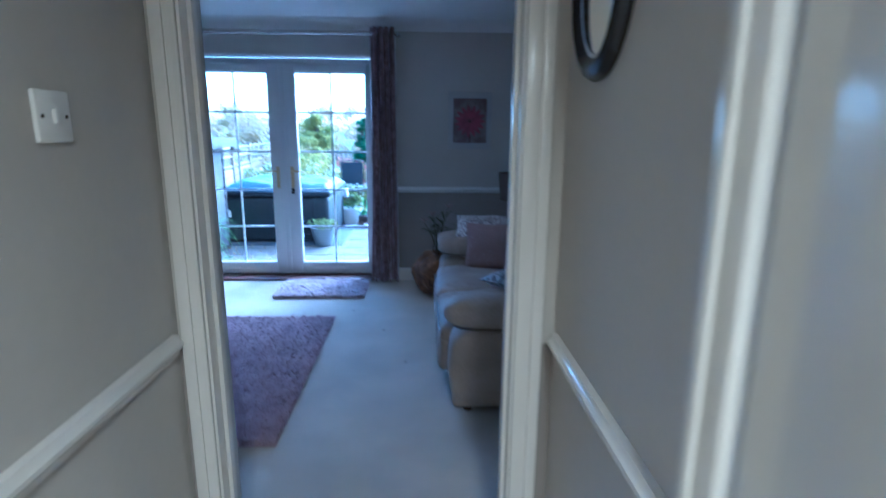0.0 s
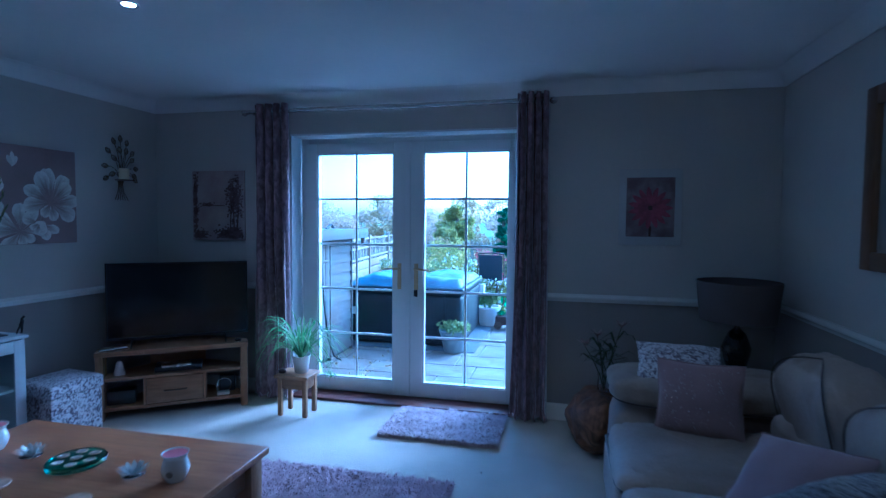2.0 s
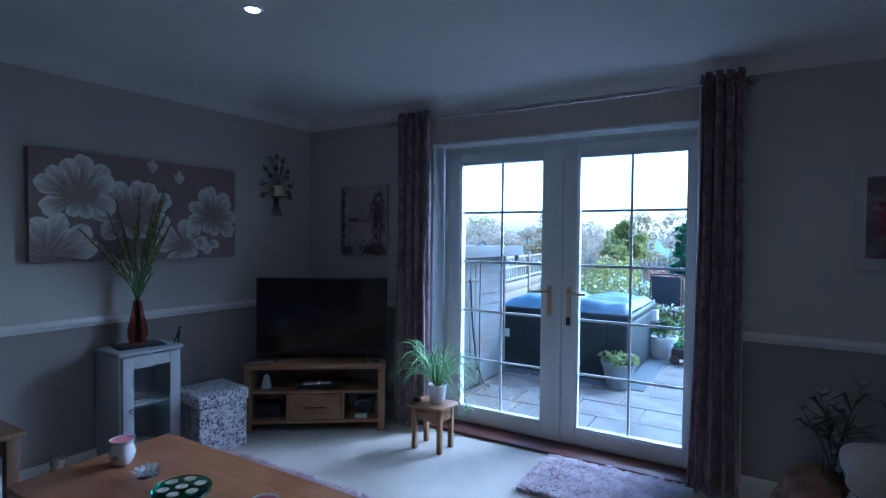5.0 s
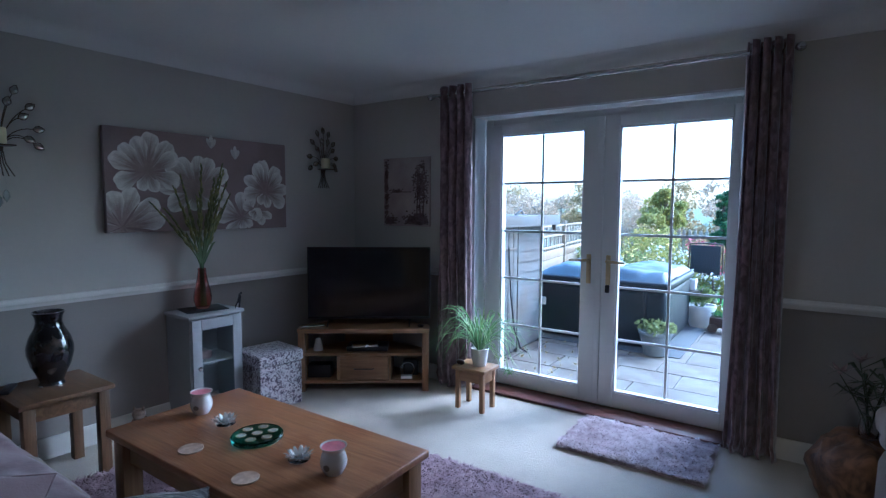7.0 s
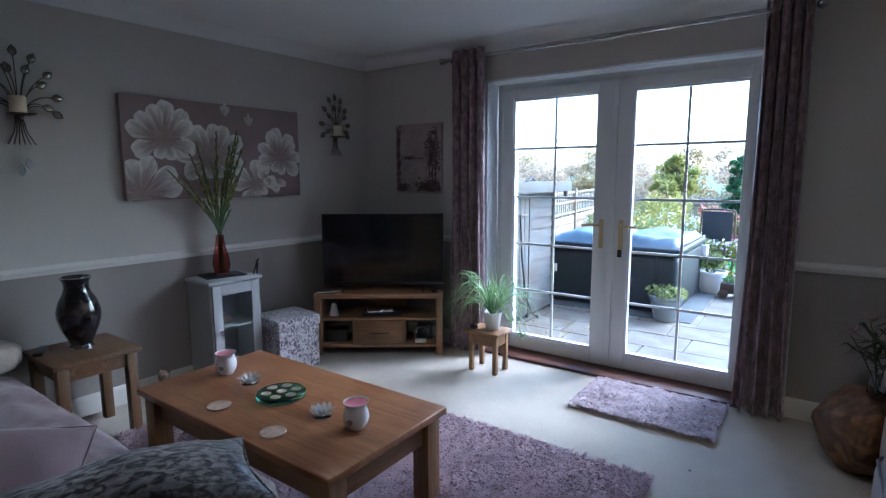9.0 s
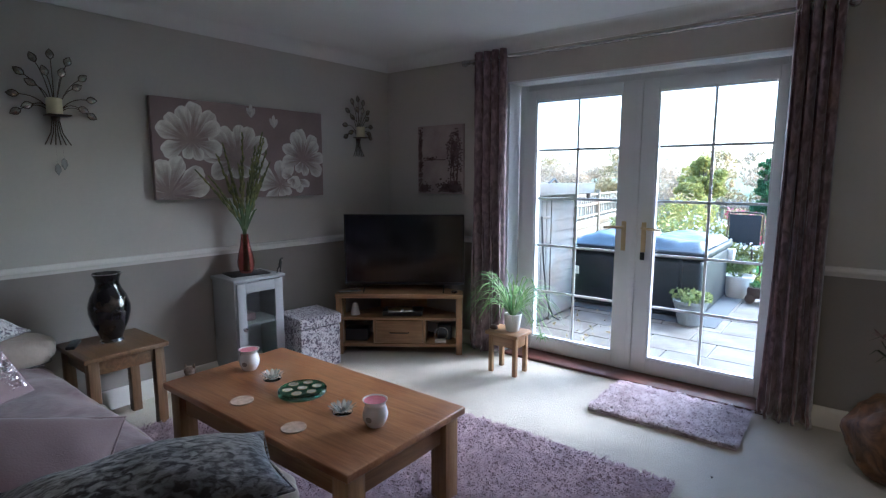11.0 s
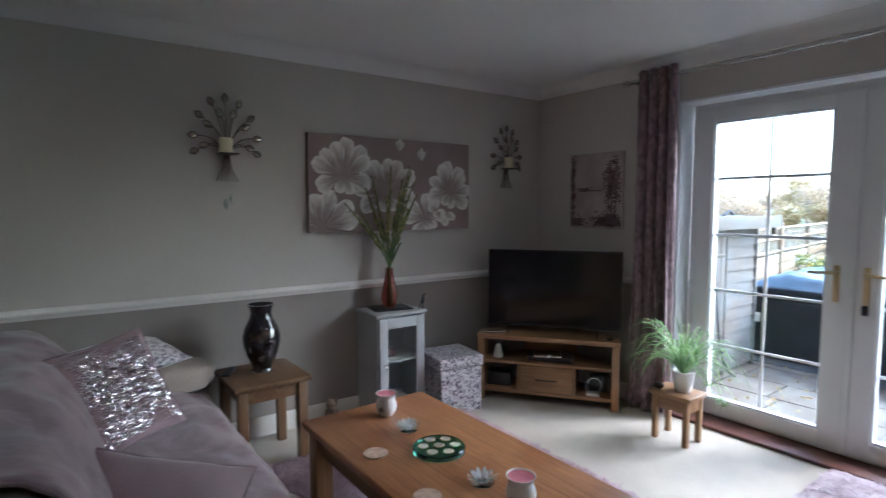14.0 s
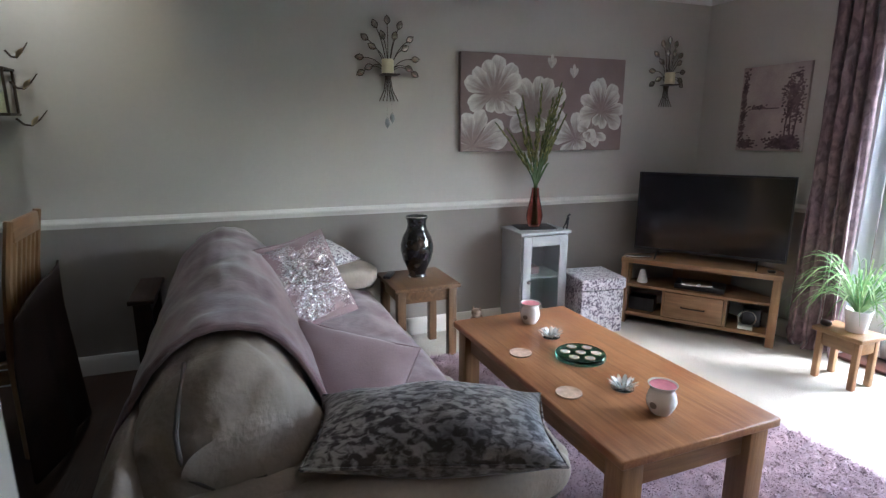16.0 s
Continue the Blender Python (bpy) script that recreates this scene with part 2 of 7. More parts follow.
BURL = material("burl_wood", (0.23, 0.11, 0.045), rough=0.55, second=(0.06, 0.027, 0.013), scale=7, fine=40, vary=0.2, bump=0.6, bump_scale=18, distort=2.0, edge=(0.35, 0.6))
CANVAS = material("mauve_painted_canvas", (0.29, 0.22, 0.208), rough=0.8, vary=0.10, scale=3, fine=150, bump=0.15, bump_scale=300)
PETAL = material("white_painted_petal", (0.60, 0.565, 0.525), rough=0.75, second=(0.44, 0.39, 0.365), scale=14, fine=60, vary=0.12, distort=1.0, edge=(0.30, 0.55), per_island=0.12)
SOCKET_PLASTIC = material("white_switch_plastic", (0.80, 0.79, 0.76), rough=0.3, vary=0.02)


# ---- mesh helpers ----
def part(name, bm, mat, parent=None, label="", smooth=True):
    me = bpy.data.meshes.new(name)
    bmesh.ops.recalc_face_normals(bm, faces=bm.faces)
    bm.to_mesh(me)
    bm.free()
    mats = mat if isinstance(mat, (list, tuple)) else [mat]
    for m in mats:
        me.materials.append(m)
    if smooth:
        me.shade_smooth()
        me.set_sharp_from_angle(angle=radians(38))
    ob = new(name, me)
    if parent is not None:
        ob.parent = parent
    if label:
        ob["label"] = label
    return ob


def cloud(name, verts, faces, mat, parent=None, smooth=False):
    me = bpy.data.meshes.new(name)
    me.from_pydata(np.asarray(verts).tolist(), [], np.asarray(faces).tolist() if not isinstance(faces, list) else faces)
    me.materials.append(mat)
    if smooth:
        me.shade_smooth()
    ob = new(name, me)
    if parent is not None:
        ob.parent = parent
    return ob


def thing(name, m, label, category, group="", kind=""):
    ob = new(name)
    ob.empty_display_size = 0.05
    ob.matrix_world = m
    return tagged(ob, label, category, group, kind)


def whole(ob, label, category, group="", kind=""):
    return tagged(ob, label, category, group, kind)


def box(x0, x1, y0, y1, z0, z1, r=0.0, seg=2, bm=None):
    bm = bm or bmesh.new()
    made = bmesh.ops.create_cube(bm, size=1, matrix=Matrix.Translation(((x0 + x1) / 2, (y0 + y1) / 2, (z0 + z1) / 2)) @ Matrix.Diagonal((x1 - x0, y1 - y0, z1 - z0, 1)))
    if r:
        edges = {e for v in made["verts"] for e in v.link_edges}
        bmesh.ops.bevel(bm, geom=list(edges), offset=r, segments=seg, affect="EDGES", profile=0.5)
    return bm


def lathe(profile, seg=32, bm=None, at=(0, 0, 0)):
    bm = bm or bmesh.new()
    rings = []
    for r, z in profile:
        if r < 1e-5:
            rings.append([bm.verts.new((at[0], at[1], at[2] + z))])
        else:
            rings.append([bm.verts.new((at[0] + r * math.cos(2 * math.pi * i / seg), at[1] + r * math.sin(2 * math.pi * i / seg), at[2] + z)) for i in range(seg)])
    for a, b in zip(rings, rings[1:]):
        for i in range(seg):
            j = (i + 1) % seg
            if len(a) == 1 and len(b) == 1:
                continue
            if len(a) == 1:
                bm.faces.new((a[0], b[i], b[j]))
            elif len(b) == 1:
                bm.faces.new((a[i], a[j], b[0]))
            else:
                bm.faces.new((a[i], a[j], b[j], b[i]))
    return bm


def tube(points, radius, seg=8, bm=None, ends=True):
    """A round bar along a line of points; radius is one number or one per point."""
    bm = bm or bmesh.new()
    pts = [Vector(p) for p in points]
    rad = radius if isinstance(radius, (list, tuple)) else [radius] * len(pts)
    rings, side = [], None
    for i, p in enumerate(pts):
        d = (pts[min(i + 1, len(pts) - 1)] - pts[max(i - 1, 0)]).normalized()
        if side is None:
            side = d.orthogonal().normalized()
        side = (side - d * side.dot(d)).normalized()
        up = d.cross(side)
        rings.append([bm.verts.new(p + rad[i] * (math.cos(a) * side + math.sin(a) * up)) for a in (2 * math.pi * k / seg for k in range(seg))])
    for a, b in zip(rings, rings[1:]):
        for k in range(seg):
            bm.faces.new((a[k], a[(k + 1) % seg], b[(k + 1) % seg], b[k]))
    if ends:
        bm.faces.new(rings[0])
        bm.faces.new(rings[-1])
    return bm


def prism(outline, start, along, bm=None, up=(0, 0, 1)):
    """A moulding: an outline of (out, up) pairs, swept from start along a vector; out is to the left of the way."""
    bm = bm or bmesh.new()
    d, u = Vector(along), Vector(up)
    out = u.cross(d).normalized()
    a = [bm.verts.new(Vector(start) + o * out + h * u) for o, h in outline]
    b = [bm.verts.new(Vector(start) + d + o * out + h * u) for o, h in outline]
    k = len(outline)
    for i in range(k):
        bm.faces.new((a[i], a[(i + 1) % k], b[(i + 1) % k], b[i]))
    bm.faces.new(a)
    bm.faces.new(b)
    return bm


def puff(w, d, h, e=0.45, f=0.6, nu=36, nv=20, m=Matrix(), crease=0.0, seed=0, bm=None):
    """A stuffed body: a rounded box (superellipsoid), with slight creases, centred at the origin of m."""
    bm = bm or bmesh.new()
    s = lambda v, p: math.copysign(abs(v) ** p, v)
    off = Vector((seed * 3.7, seed * 1.3, seed * 7.1))
    rings = []
    for j in range(nv + 1):
        t = -math.pi / 2 + math.pi * j / nv
        ring = []
        for i in range(nu):
            a = 2 * math.pi * i / nu
            p = Vector((w / 2 * s(math.cos(t), f) * s(math.cos(a), e), d / 2 * s(math.cos(t), f) * s(math.sin(a), e), h / 2 * s(math.sin(t), f)))
            if crease:
                q = Vector((p.x * 5, p.y * 9, p.z * 4)) + off
                fold = (1 - abs(noise.noise(q + 0.4 * noise.noise_vector(p * 5 + off)))) ** 5
                p += p.normalized() * crease * (1.2 * noise.noise(p * 6 + off) + 0.4 * noise.noise(p * 17 + off) - 0.9 * fold)
            ring.append(p)
            if j in (0, nv):
                break
        rings.append([bm.verts.new(m @ p) for p in ring])
    for a, b in zip(rings, rings[1:]):
        for i in range(nu):
            k = (i + 1) % nu
            if len(a) == 1:
                bm.faces.new((a[0], b[k], b[i]))
            elif len(b) == 1:
                bm.faces.new((a[i], a[k], b[0]))
            else:
                bm.faces.new((a[i], a[k], b[k], b[i]))
    return bm


def pillow(w, d, h, n=22, seed=0, wrinkle=0.012):
    """A scatter cushion lying in x and y: pointed corners, thin seams, a stuffed middle."""
    bm = bmesh.new()
    off = Vector((seed * 5.1, seed * 2.3, seed))
    grids = []
    for sign in (1, -1):
        grid = {}
        for i in range(n + 1):
            for j in range(n + 1):
                u, v = 2 * i / n - 1, 2 * j / n - 1
                if sign < 0 and (i in (0, n) or j in (0, n)):
                    grid[i, j] = grids[0][i, j]
                    continue
                x = w / 2 * u * (1 - 0.09 * (1 - v * v) * abs(u) ** 4)
                y = d / 2 * v * (1 - 0.09 * (1 - u * u) * abs(v) ** 4)
                z = h / 2 * ((1 - u * u) ** 0.55) * ((1 - v * v) ** 0.55) * sign
                p = Vector((x, y, z))
                z += wrinkle * noise.noise(p * 9 + off) * (1 - (u * v) ** 2) * (1 if abs(u) < 0.99 and abs(v) < 0.99 else 0)
                grid[i, j] = bm.verts.new((x, y, z))
        grids.append(grid)
        for i in range(n):
            for j in range(n):
                q = (grid[i, j], grid[i + 1, j], grid[i + 1, j + 1], grid[i, j + 1])
                bm.faces.new(q if sign > 0 else q[::-1])
    return bm


def join_boxes(boxes, r=0.0):
    bm = bmesh.new()
    for b in boxes:
        box(*b, r=r, bm=bm)
    return bm


def strip(points, widths, normal, bm, fold=0.0):
    """A leaf blade along points, with a folded midrib."""
    pts = [Vector(p) for p in points]
    rows = []
    for i, p in enumerate(pts):
        d = (pts[min(i + 1, len(pts) - 1)] - pts[max(i - 1, 0)]).normalized()
        s = d.cross(Vector(normal)).normalized()
        up = s.cross(d)
        w = widths[i]
        rows.append([bm.verts.new(p - s * w + up * w * fold), bm.verts.new(p), bm.verts.new(p + s * w + up * w * fold)])
    for a, b in zip(rows, rows[1:]):
        for k in (0, 1):
            bm.faces.new((a[k], a[k + 1], b[k + 1], b[k]))
    return bm

# ---- structure ----
CEIL, DADO, BACK, RIGHT, SOUTH = 2.44, 0.905, 5.38, 1.53, 1.68
SLANT = 0.038  # the long wall runs a little out of square


def left_x(y):
    return -3.38 + (y - 3.3) * SLANT


def wall(name, quads, label, paints=None):
    """quads: (corner, corner, corner, corner) plans of solid pieces with z from and to; painted in two tones at the dado."""
    bm = bmesh.new()
    for plan, z0, z1 in quads:
        for a, b, slot in ((z0, min(z1, DADO), 1), (max(z0, DADO), z1, 0)):
            if b - a < 1e-4:
                continue
            low = [bm.verts.new((x, y, a)) for x, y in plan]
            high = [bm.verts.new((x, y, b)) for x, y in plan]
            k = len(plan)
            for i in range(k):
                bm.faces.new((low[i], low[(i + 1) % k], high[(i + 1) % k], high[i])).material_index = slot
            bm.faces.new(high).material_index = slot
            bm.faces.new(low[::-1]).material_index = slot
    return whole(part(name, bm, paints or [PAINT_UP, PAINT_LOW], smooth=False), label, "wall", kind="structure")


def rect(x0, x1, y0, y1):
    return [(x0, y0), (x1, y0), (x1, y1), (x0, y1)]


OPEN_L, OPEN_R, OPEN_T = -2.04, -0.16, 2.14
whole(part("floor", box(-3.9, 1.9, -1.9, BACK + 0.02, -0.10, 0.0), CARPET, smooth=False), "cream cut-pile carpet covering the whole floor", "carpet", kind="structure")
# dark sheet over the carpet: puts the dining end's deep shade into colour
whole(part("floor_dining", box(left_x(0.2), -0.505, -1.59, 1.36, 0.0, 0.006, r=0.001), wood("dining_shade_brown", (0.075, 0.048, 0.034), (0.04, 0.025, 0.018), "x", rough=0.6), smooth=False), "dark brown sheet over the dining end's carpet, standing in for shade", "floor", kind="structure")
whole(part("ceiling", box(-3.9, 1.9, -1.9, BACK + 0.28, CEIL, CEIL + 0.1), CEIL_PAINT, smooth=False), "plain white painted ceiling", "ceiling", kind="structure")
wall("wall_west", [([(left_x(-1.6), -1.6), (left_x(BACK + .02), BACK + .02), (left_x(BACK) - 0.2, BACK + .02), (left_x(-1.6) - 0.2, -1.6)], 0, CEIL)],
     "warm grey wall, taupe below a white dado rail")
wall("wall_north", [(rect(-3.7, OPEN_L, BACK, BACK + 0.28), 0, CEIL), (rect(OPEN_R, RIGHT + 0.2, BACK, BACK + 0.28), 0, CEIL), (rect(OPEN_L, OPEN_R, BACK, BACK + 0.28), OPEN_T, CEIL)],
     "warm grey wall with a wide opening for garden doors")
wall("wall_east", [(rect(RIGHT, RIGHT + 0.2, SOUTH - 0.13, BACK), 0, CEIL)], "warm grey wall, taupe below a white dado rail")
wall("wall_south", [(rect(0.555, RIGHT + 0.2, SOUTH - 0.12, SOUTH), 0, CEIL), (rect(-0.50, -0.32, SOUTH - 0.12, SOUTH), 0, CEIL), (rect(-0.32, 0.555, SOUTH - 0.12, SOUTH), 2.06, CEIL)],
     "grey wall round the doorway to the hall")
wall("wall_hall_west", [(rect(-0.50, -0.36, -1.6, SOUTH - 0.12), 0, CEIL)], "pale grey hall wall with a white dado rail", [PAINT_UP, PAINT_UP])
wall("wall_hall_east", [(rect(0.62, 0.76, 0.78, SOUTH - 0.12), 0, CEIL), (rect(0.62, 0.76, -1.6, 0.0), 0, CEIL), (rect(0.62, 0.76, 0.0, 0.78), 2.04, CEIL)],
     "pale grey hall wall with a white door in it", [PAINT_UP, PAINT_UP])
wall("wall_hall_end", [(rect(-0.50, 0.76, -1.75, -1.6), 0, CEIL)], "plain grey wall closing the hall")
wall("wall_dining_end", [(rect(-3.8, -0.50, -1.75, -1.6), 0, CEIL)], "plain grey wall closing the dining end")

# coving, dado, skirting: mouldings along each wall; out is to the left of the way
COVE = [(0.0, 0.0), (0.012, 0.0)] + [(0.012 + 0.075 * (1 - math.cos(a)), 0.088 * math.sin(a)) for a in (0.25, 0.5, 0.8, 1.1, 1.4, math.pi / 2)] + [(0.095, 0.092), (0.0, 0.092)]
RAIL = [(0, 0), (0.012, 0.0), (0.014, 0.012), (0.020, 0.020), (0.026, 0.026), (0.026, 0.036), (0.018, 0.042), (0.014, 0.052), (0, 0.055)]
SKIRT = [(0, 0), (0.016, 0), (0.016, 0.095), (0.012, 0.108), (0.006, 0.120), (0, 0.122)]
RUNS = [((left_x(BACK), BACK), (left_x(-1.6), -1.6)), ((RIGHT, SOUTH), (RIGHT, BACK)), ((0.60, SOUTH), (RIGHT, SOUTH)), ((OPEN_L, BACK), (left_x(BACK), BACK)),
        ((RIGHT, BACK), (OPEN_R, BACK)), ((-0.36, SOUTH - 0.15), (-0.36, -1.6)), ((0.62, 0.842), (0.62, SOUTH - 0.15))]  # the last two in the hall
for k, (a, b) in enumerate(RUNS):
    way = Vector((*b, 0)) - Vector((*a, 0))
    whole(part("dado_rail", prism(RAIL, (*a, DADO - 0.026 + (0.015 if k > 4 else 0)), way), GLOSS_WHITE), "white moulded wooden dado rail", "dado rail", kind="structure")
    whole(part("baseboard", prism(SKIRT, (*a, 0), way), GLOSS_WHITE), "white moulded skirting board", "skirting", kind="structure")
for a, b in [((left_x(BACK), BACK), (left_x(-1.6), -1.6)), ((RIGHT, BACK), (left_x(BACK), BACK)), ((RIGHT, SOUTH), (RIGHT, BACK))]:
    whole(part("coving", prism(COVE, (*a, CEIL - 0.092), Vector((*b, 0)) - Vector((*a, 0))), CEIL_PAINT), "white plaster coving between wall and ceiling", "coving", kind="structure")

# doorway from the hall
doorway = thing("door_frame_1", pose(0, 0, 0), "white gloss wooden door frame with stepped mouldings", "door frame", kind="structure")
JL, JR, JT = -0.28, 0.508, 2.02
part("jamb", box(JL - 0.04, JL, SOUTH - 0.125, SOUTH + 0.003, 0, JT + 0.035, r=0.003), GLOSS_WHITE, doorway)
part("jamb", box(JR, JR + 0.04, SOUTH - 0.125, SOUTH + 0.003, 0, JT + 0.035, r=0.003), GLOSS_WHITE, doorway)
part("head", box(JL, JR, SOUTH - 0.125, SOUTH + 0.003, JT, JT + 0.035, r=0.003), GLOSS_WHITE, doorway)
part("door_stop", box(JL, JL + 0.012, SOUTH - 0.085, SOUTH - 0.045, 0, JT, r=0.002), GLOSS_WHITE, doorway)
part("door_stop", box(JR - 0.012, JR, SOUTH - 0.085, SOUTH - 0.045, 0, JT, r=0.002), GLOSS_WHITE, doorway)
for side in (-1, 1):  # hall face and room face
    y = SOUTH - 0.125 if side < 0 else SOUTH + 0.003
    for x0, x1 in ((JL - 0.062, JL - 0.006), (JR + 0.006, JR + 0.075)):
        outer = x0 if x0 < 0 else x1
        bm = box(x0, x1, min(y, y + 0.014 * side), max(y, y + 0.014 * side), 0, JT + 0.07, r=0.003)
        o0, o1 = (outer, outer + 0.03) if outer < 0 else (outer - 0.03, outer)
        box(o0, o1, min(y + .012 * side, y + 0.022 * side), max(y + .012 * side, y + 0.022 * side), 0, JT + 0.07, r=0.004, bm=bm)
        part("casing", bm, GLOSS_WHITE, doorway)
    part("casing", box(JL - 0.075, JR + 0.075, min(y, y + 0.014 * side), max(y, y + 0.014 * side), JT + 0.07, JT + 0.135, r=0.004), GLOSS_WHITE, doorway)
part("strike_plate", box(JR - 0.002, JR + 0.001, SOUTH - 0.03, SOUTH - 0.012, 0.96, 1.04, r=0.0005), BRASS, doorway, "small brass plate")

side_door = thing("door_2", pose(0.62, 0, 0), "closed white panelled door in the hall wall", "door", kind="structure")
for y0, y1 in ((0.77, 0.84), (-0.04, 0.03)):
    bm = box(-0.018, 0.0, y0, y1, 0, 2.08, r=0.004)
    box(-0.026, -0.016, y1 - 0.028 if y0 > 0.5 else y0, y1 if y0 > 0.5 else y0 + 0.028, 0, 2.08, r=0.004, bm=bm)
    part("casing", bm, GLOSS_WHITE, side_door)
part("casing", box(-0.018, 0.0, 0.03, 0.77, 2.01, 2.08, r=0.004), GLOSS_WHITE, side_door)
part("leaf", box(0.008, 0.048, 0.03, 0.77, 0.006, 2.01, r=0.002), GLOSS_WHITE, side_door)
for y0, y1, z0, z1 in ((0.11, 0.38, 0.2, 0.85), (0.45, 0.70, 0.2, 0.85), (0.11, 0.38, 1.02, 1.85), (0.45, 0.70, 1.02, 1.85)):
    part("panel", box(0.0, 0.0085, y0, y1, z0, z1, r=0.003), GLOSS_WHITE, side_door)

# garden doors: frame, two leaves with glazing bars, handles
GY = 5.59
glazed = thing("door_1", pose(0, GY, 0), "white PVC french doors with grid glazing, closed", "french doors", kind="structure")
F0, F1, FT = -2.02, -0.175, 2.125
for x0, x1 in ((F0, F0 + 0.065), (F1 - 0.065, F1)):
    part("frame", box(x0, x1, -0.045, 0.045, 0.0, FT, r=0.006), UPVC, glazed)
part("frame", box(F0 + 0.065, F1 - 0.065, -0.045, 0.045, FT - 0.065, FT, r=0.006), UPVC, glazed)
part("frame", box(F0 + 0.065, F1 - 0.065, -0.045, 0.045, 0.0, 0.035, r=0.006), UPVC, glazed)
for x0, x1, px0, px1 in ((F0 + 0.05, -1.083, -1.872, -1.203), (-1.077, F1 - 0.05, -0.958, -0.275)):
    leaf = part("sash", join_boxes([(x0, px0, -0.065, 0.03, 0.03, FT - 0.05), (px1, x1, -0.065, 0.03, 0.03, FT - 0.05), (px0, px1, -0.065, 0.03, 2.0, FT - 0.05), (px0, px1, -0.065, 0.03, 0.03, 0.135)], r=0.005), UPVC, glazed)
    bead = join_boxes([(px0, px0 + 0.012, -0.056, -0.01, 0.135, 2.0), (px1 - 0.012, px1, -0.056, -0.01, 0.135, 2.0), (px0 + .012, px1 - .012, -0.056, -0.01, 1.988, 2.0), (px0 + .012, px1 - .012, -0.056, -0.01, 0.135, 0.147)], r=0.002)
    part("bead", bead, UPVC, leaf)
    glass = part("pane", box(px0, px1, -0.010, -0.004, 0.135, 2.0), PANE, leaf, "clear glass", smooth=False)
    glass.visible_shadow = False
    pm = (px0 + px1) / 2
    part("glazing_bar", box(pm - 0.009, pm + 0.009, -0.022, -0.011, 0.147, 1.988, r=0.003), UPVC, leaf)
    for k in range(1, 5):
        z = 0.135 + 1.865 * k / 5
        part("glazing_bar", box(px0 + .012, px1 - .012, -0.023, -0.0115, z - 0.009, z + 0.009, r=0.003), UPVC, leaf)
part("meeting_strip", box(-1.100, -1.058, -0.078, -0.064, 0.04, FT - 0.055, r=0.004), UPVC, glazed)
for x, way in ((-1.150, -1), (-1.010, 1)):
    plate = part("handle_plate", box(x - 0.016, x + 0.016, -0.076, -0.064, 0.90, 1.11, r=0.004), BRASS, glazed, "brass handle plate")
    part("handle", tube([(x, -0.075, 1.07), (x, -0.115, 1.07), (x + 0.012 * way, -0.122, 1.07), (x + 0.125 * way, -0.122, 1.065)], [0.011, 0.010, 0.010, 0.008], 10), BRASS, plate, "brass lever handle")
part("lock", box(-1.026, -0.996, -0.084, -0.070, 0.845, 0.90, r=0.004), BLACK_PLASTIC, glazed, "small dark lock")
whole(part("window_reveal", join_boxes([(OPEN_L - 0.001, OPEN_L + 0.018, BACK + 0.004, GY - 0.046, 0, OPEN_T), (OPEN_R - 0.018, OPEN_R + 0.001, BACK + 0.004, GY - 0.046, 0, OPEN_T), (OPEN_L + .018, OPEN_R - .018, BACK + 0.004, GY - 0.046, OPEN_T - 0.014, OPEN_T + 0.001)], r=0.003), UPVC),
      "white lining of the garden door opening", "reveal", kind="structure")
THRESH = wood("red_brown_threshold", (0.13, 0.055, 0.04), (0.07, 0.03, 0.022), "x")
whole(part("threshold", box(OPEN_L + 0.02, OPEN_R - 0.02, BACK - 0.045, GY - 0.046, 0.0, 0.022, r=0.005), THRESH), "dark red-brown wooden threshold strip", "threshold", kind="structure")

LIT_BULB = glow("lit_bulb", (1.0, 0.86, 0.66), 30.0)
# light fittings in the ceiling
for x, y in ((-1.845, 3.575), (0.20, 3.65), (-3.10, 0.95)):
    d = thing("downlight", pose(x, y, CEIL), "small lit recessed ceiling downlight with a white rim", "downlight", "ceiling downlights")
    part("rim", lathe([(0.028, -0.002), (0.030, -0.006), (0.042, -0.006), (0.045, 0.0)], 28), GLOSS_WHITE, d)
    part("bulb", lathe([(0, -0.001), (0.028, -0.001), (0.028, 0.0), (0, 0.0)], 24), LIT_BULB, d, "glowing bulb")


# ---- unseen walls beside the rooms, added to shade the garden ----
BRICK_HOUSE = material("brown_house_brick", (0.30, 0.19, 0.13), rough=0.9, vary=0.15, fine=40, bump=0.3, bump_scale=40)
whole(part("wall_house_east", box(RIGHT + 0.21, 4.4, BACK - 0.02, BACK + 0.28, -0.2, CEIL + 0.10), BRICK_HOUSE, smooth=False), "unseen brown brick wall beside the rooms, added to shade the garden", "wall", kind="structure")
whole(part("wall_house_west", box(-6.6, -3.71, BACK - 0.02, BACK + 0.28, -0.2, CEIL + 0.10), BRICK_HOUSE, smooth=False), "unseen brown brick wall beside the rooms, added to shade the garden", "wall", kind="structure")

# ---- lounge: large furniture ----
def coffee_table():
    t = thing("coffee_table", pose(-1.785, 3.215, 0), "low honey oak coffee table with thick square legs", "coffee table")
    part("tabletop", box(-0.655, 0.655, -0.34, 0.34, 0.405, 0.437, r=0.006, seg=3), OAK_TOP, t)
    for x in (-0.59, 0.59):
        for y in (-0.275, 0.275):
            part("leg", box(x - 0.042, x + 0.042, y - 0.042, y + 0.042, 0, 0.405, r=0.005), OAK_Z, t)
    for y in (-0.275, 0.275):
        part("apron", box(-0.548, 0.548, y - 0.012, y + 0.012, 0.29, 0.405, r=0.003), OAK_X, t)
    for x in (-0.59, 0.59):
        part("apron", box(x - 0.012, x + 0.012, -0.233, 0.233, 0.29, 0.405, r=0.003), OAK_Y, t)
    return t


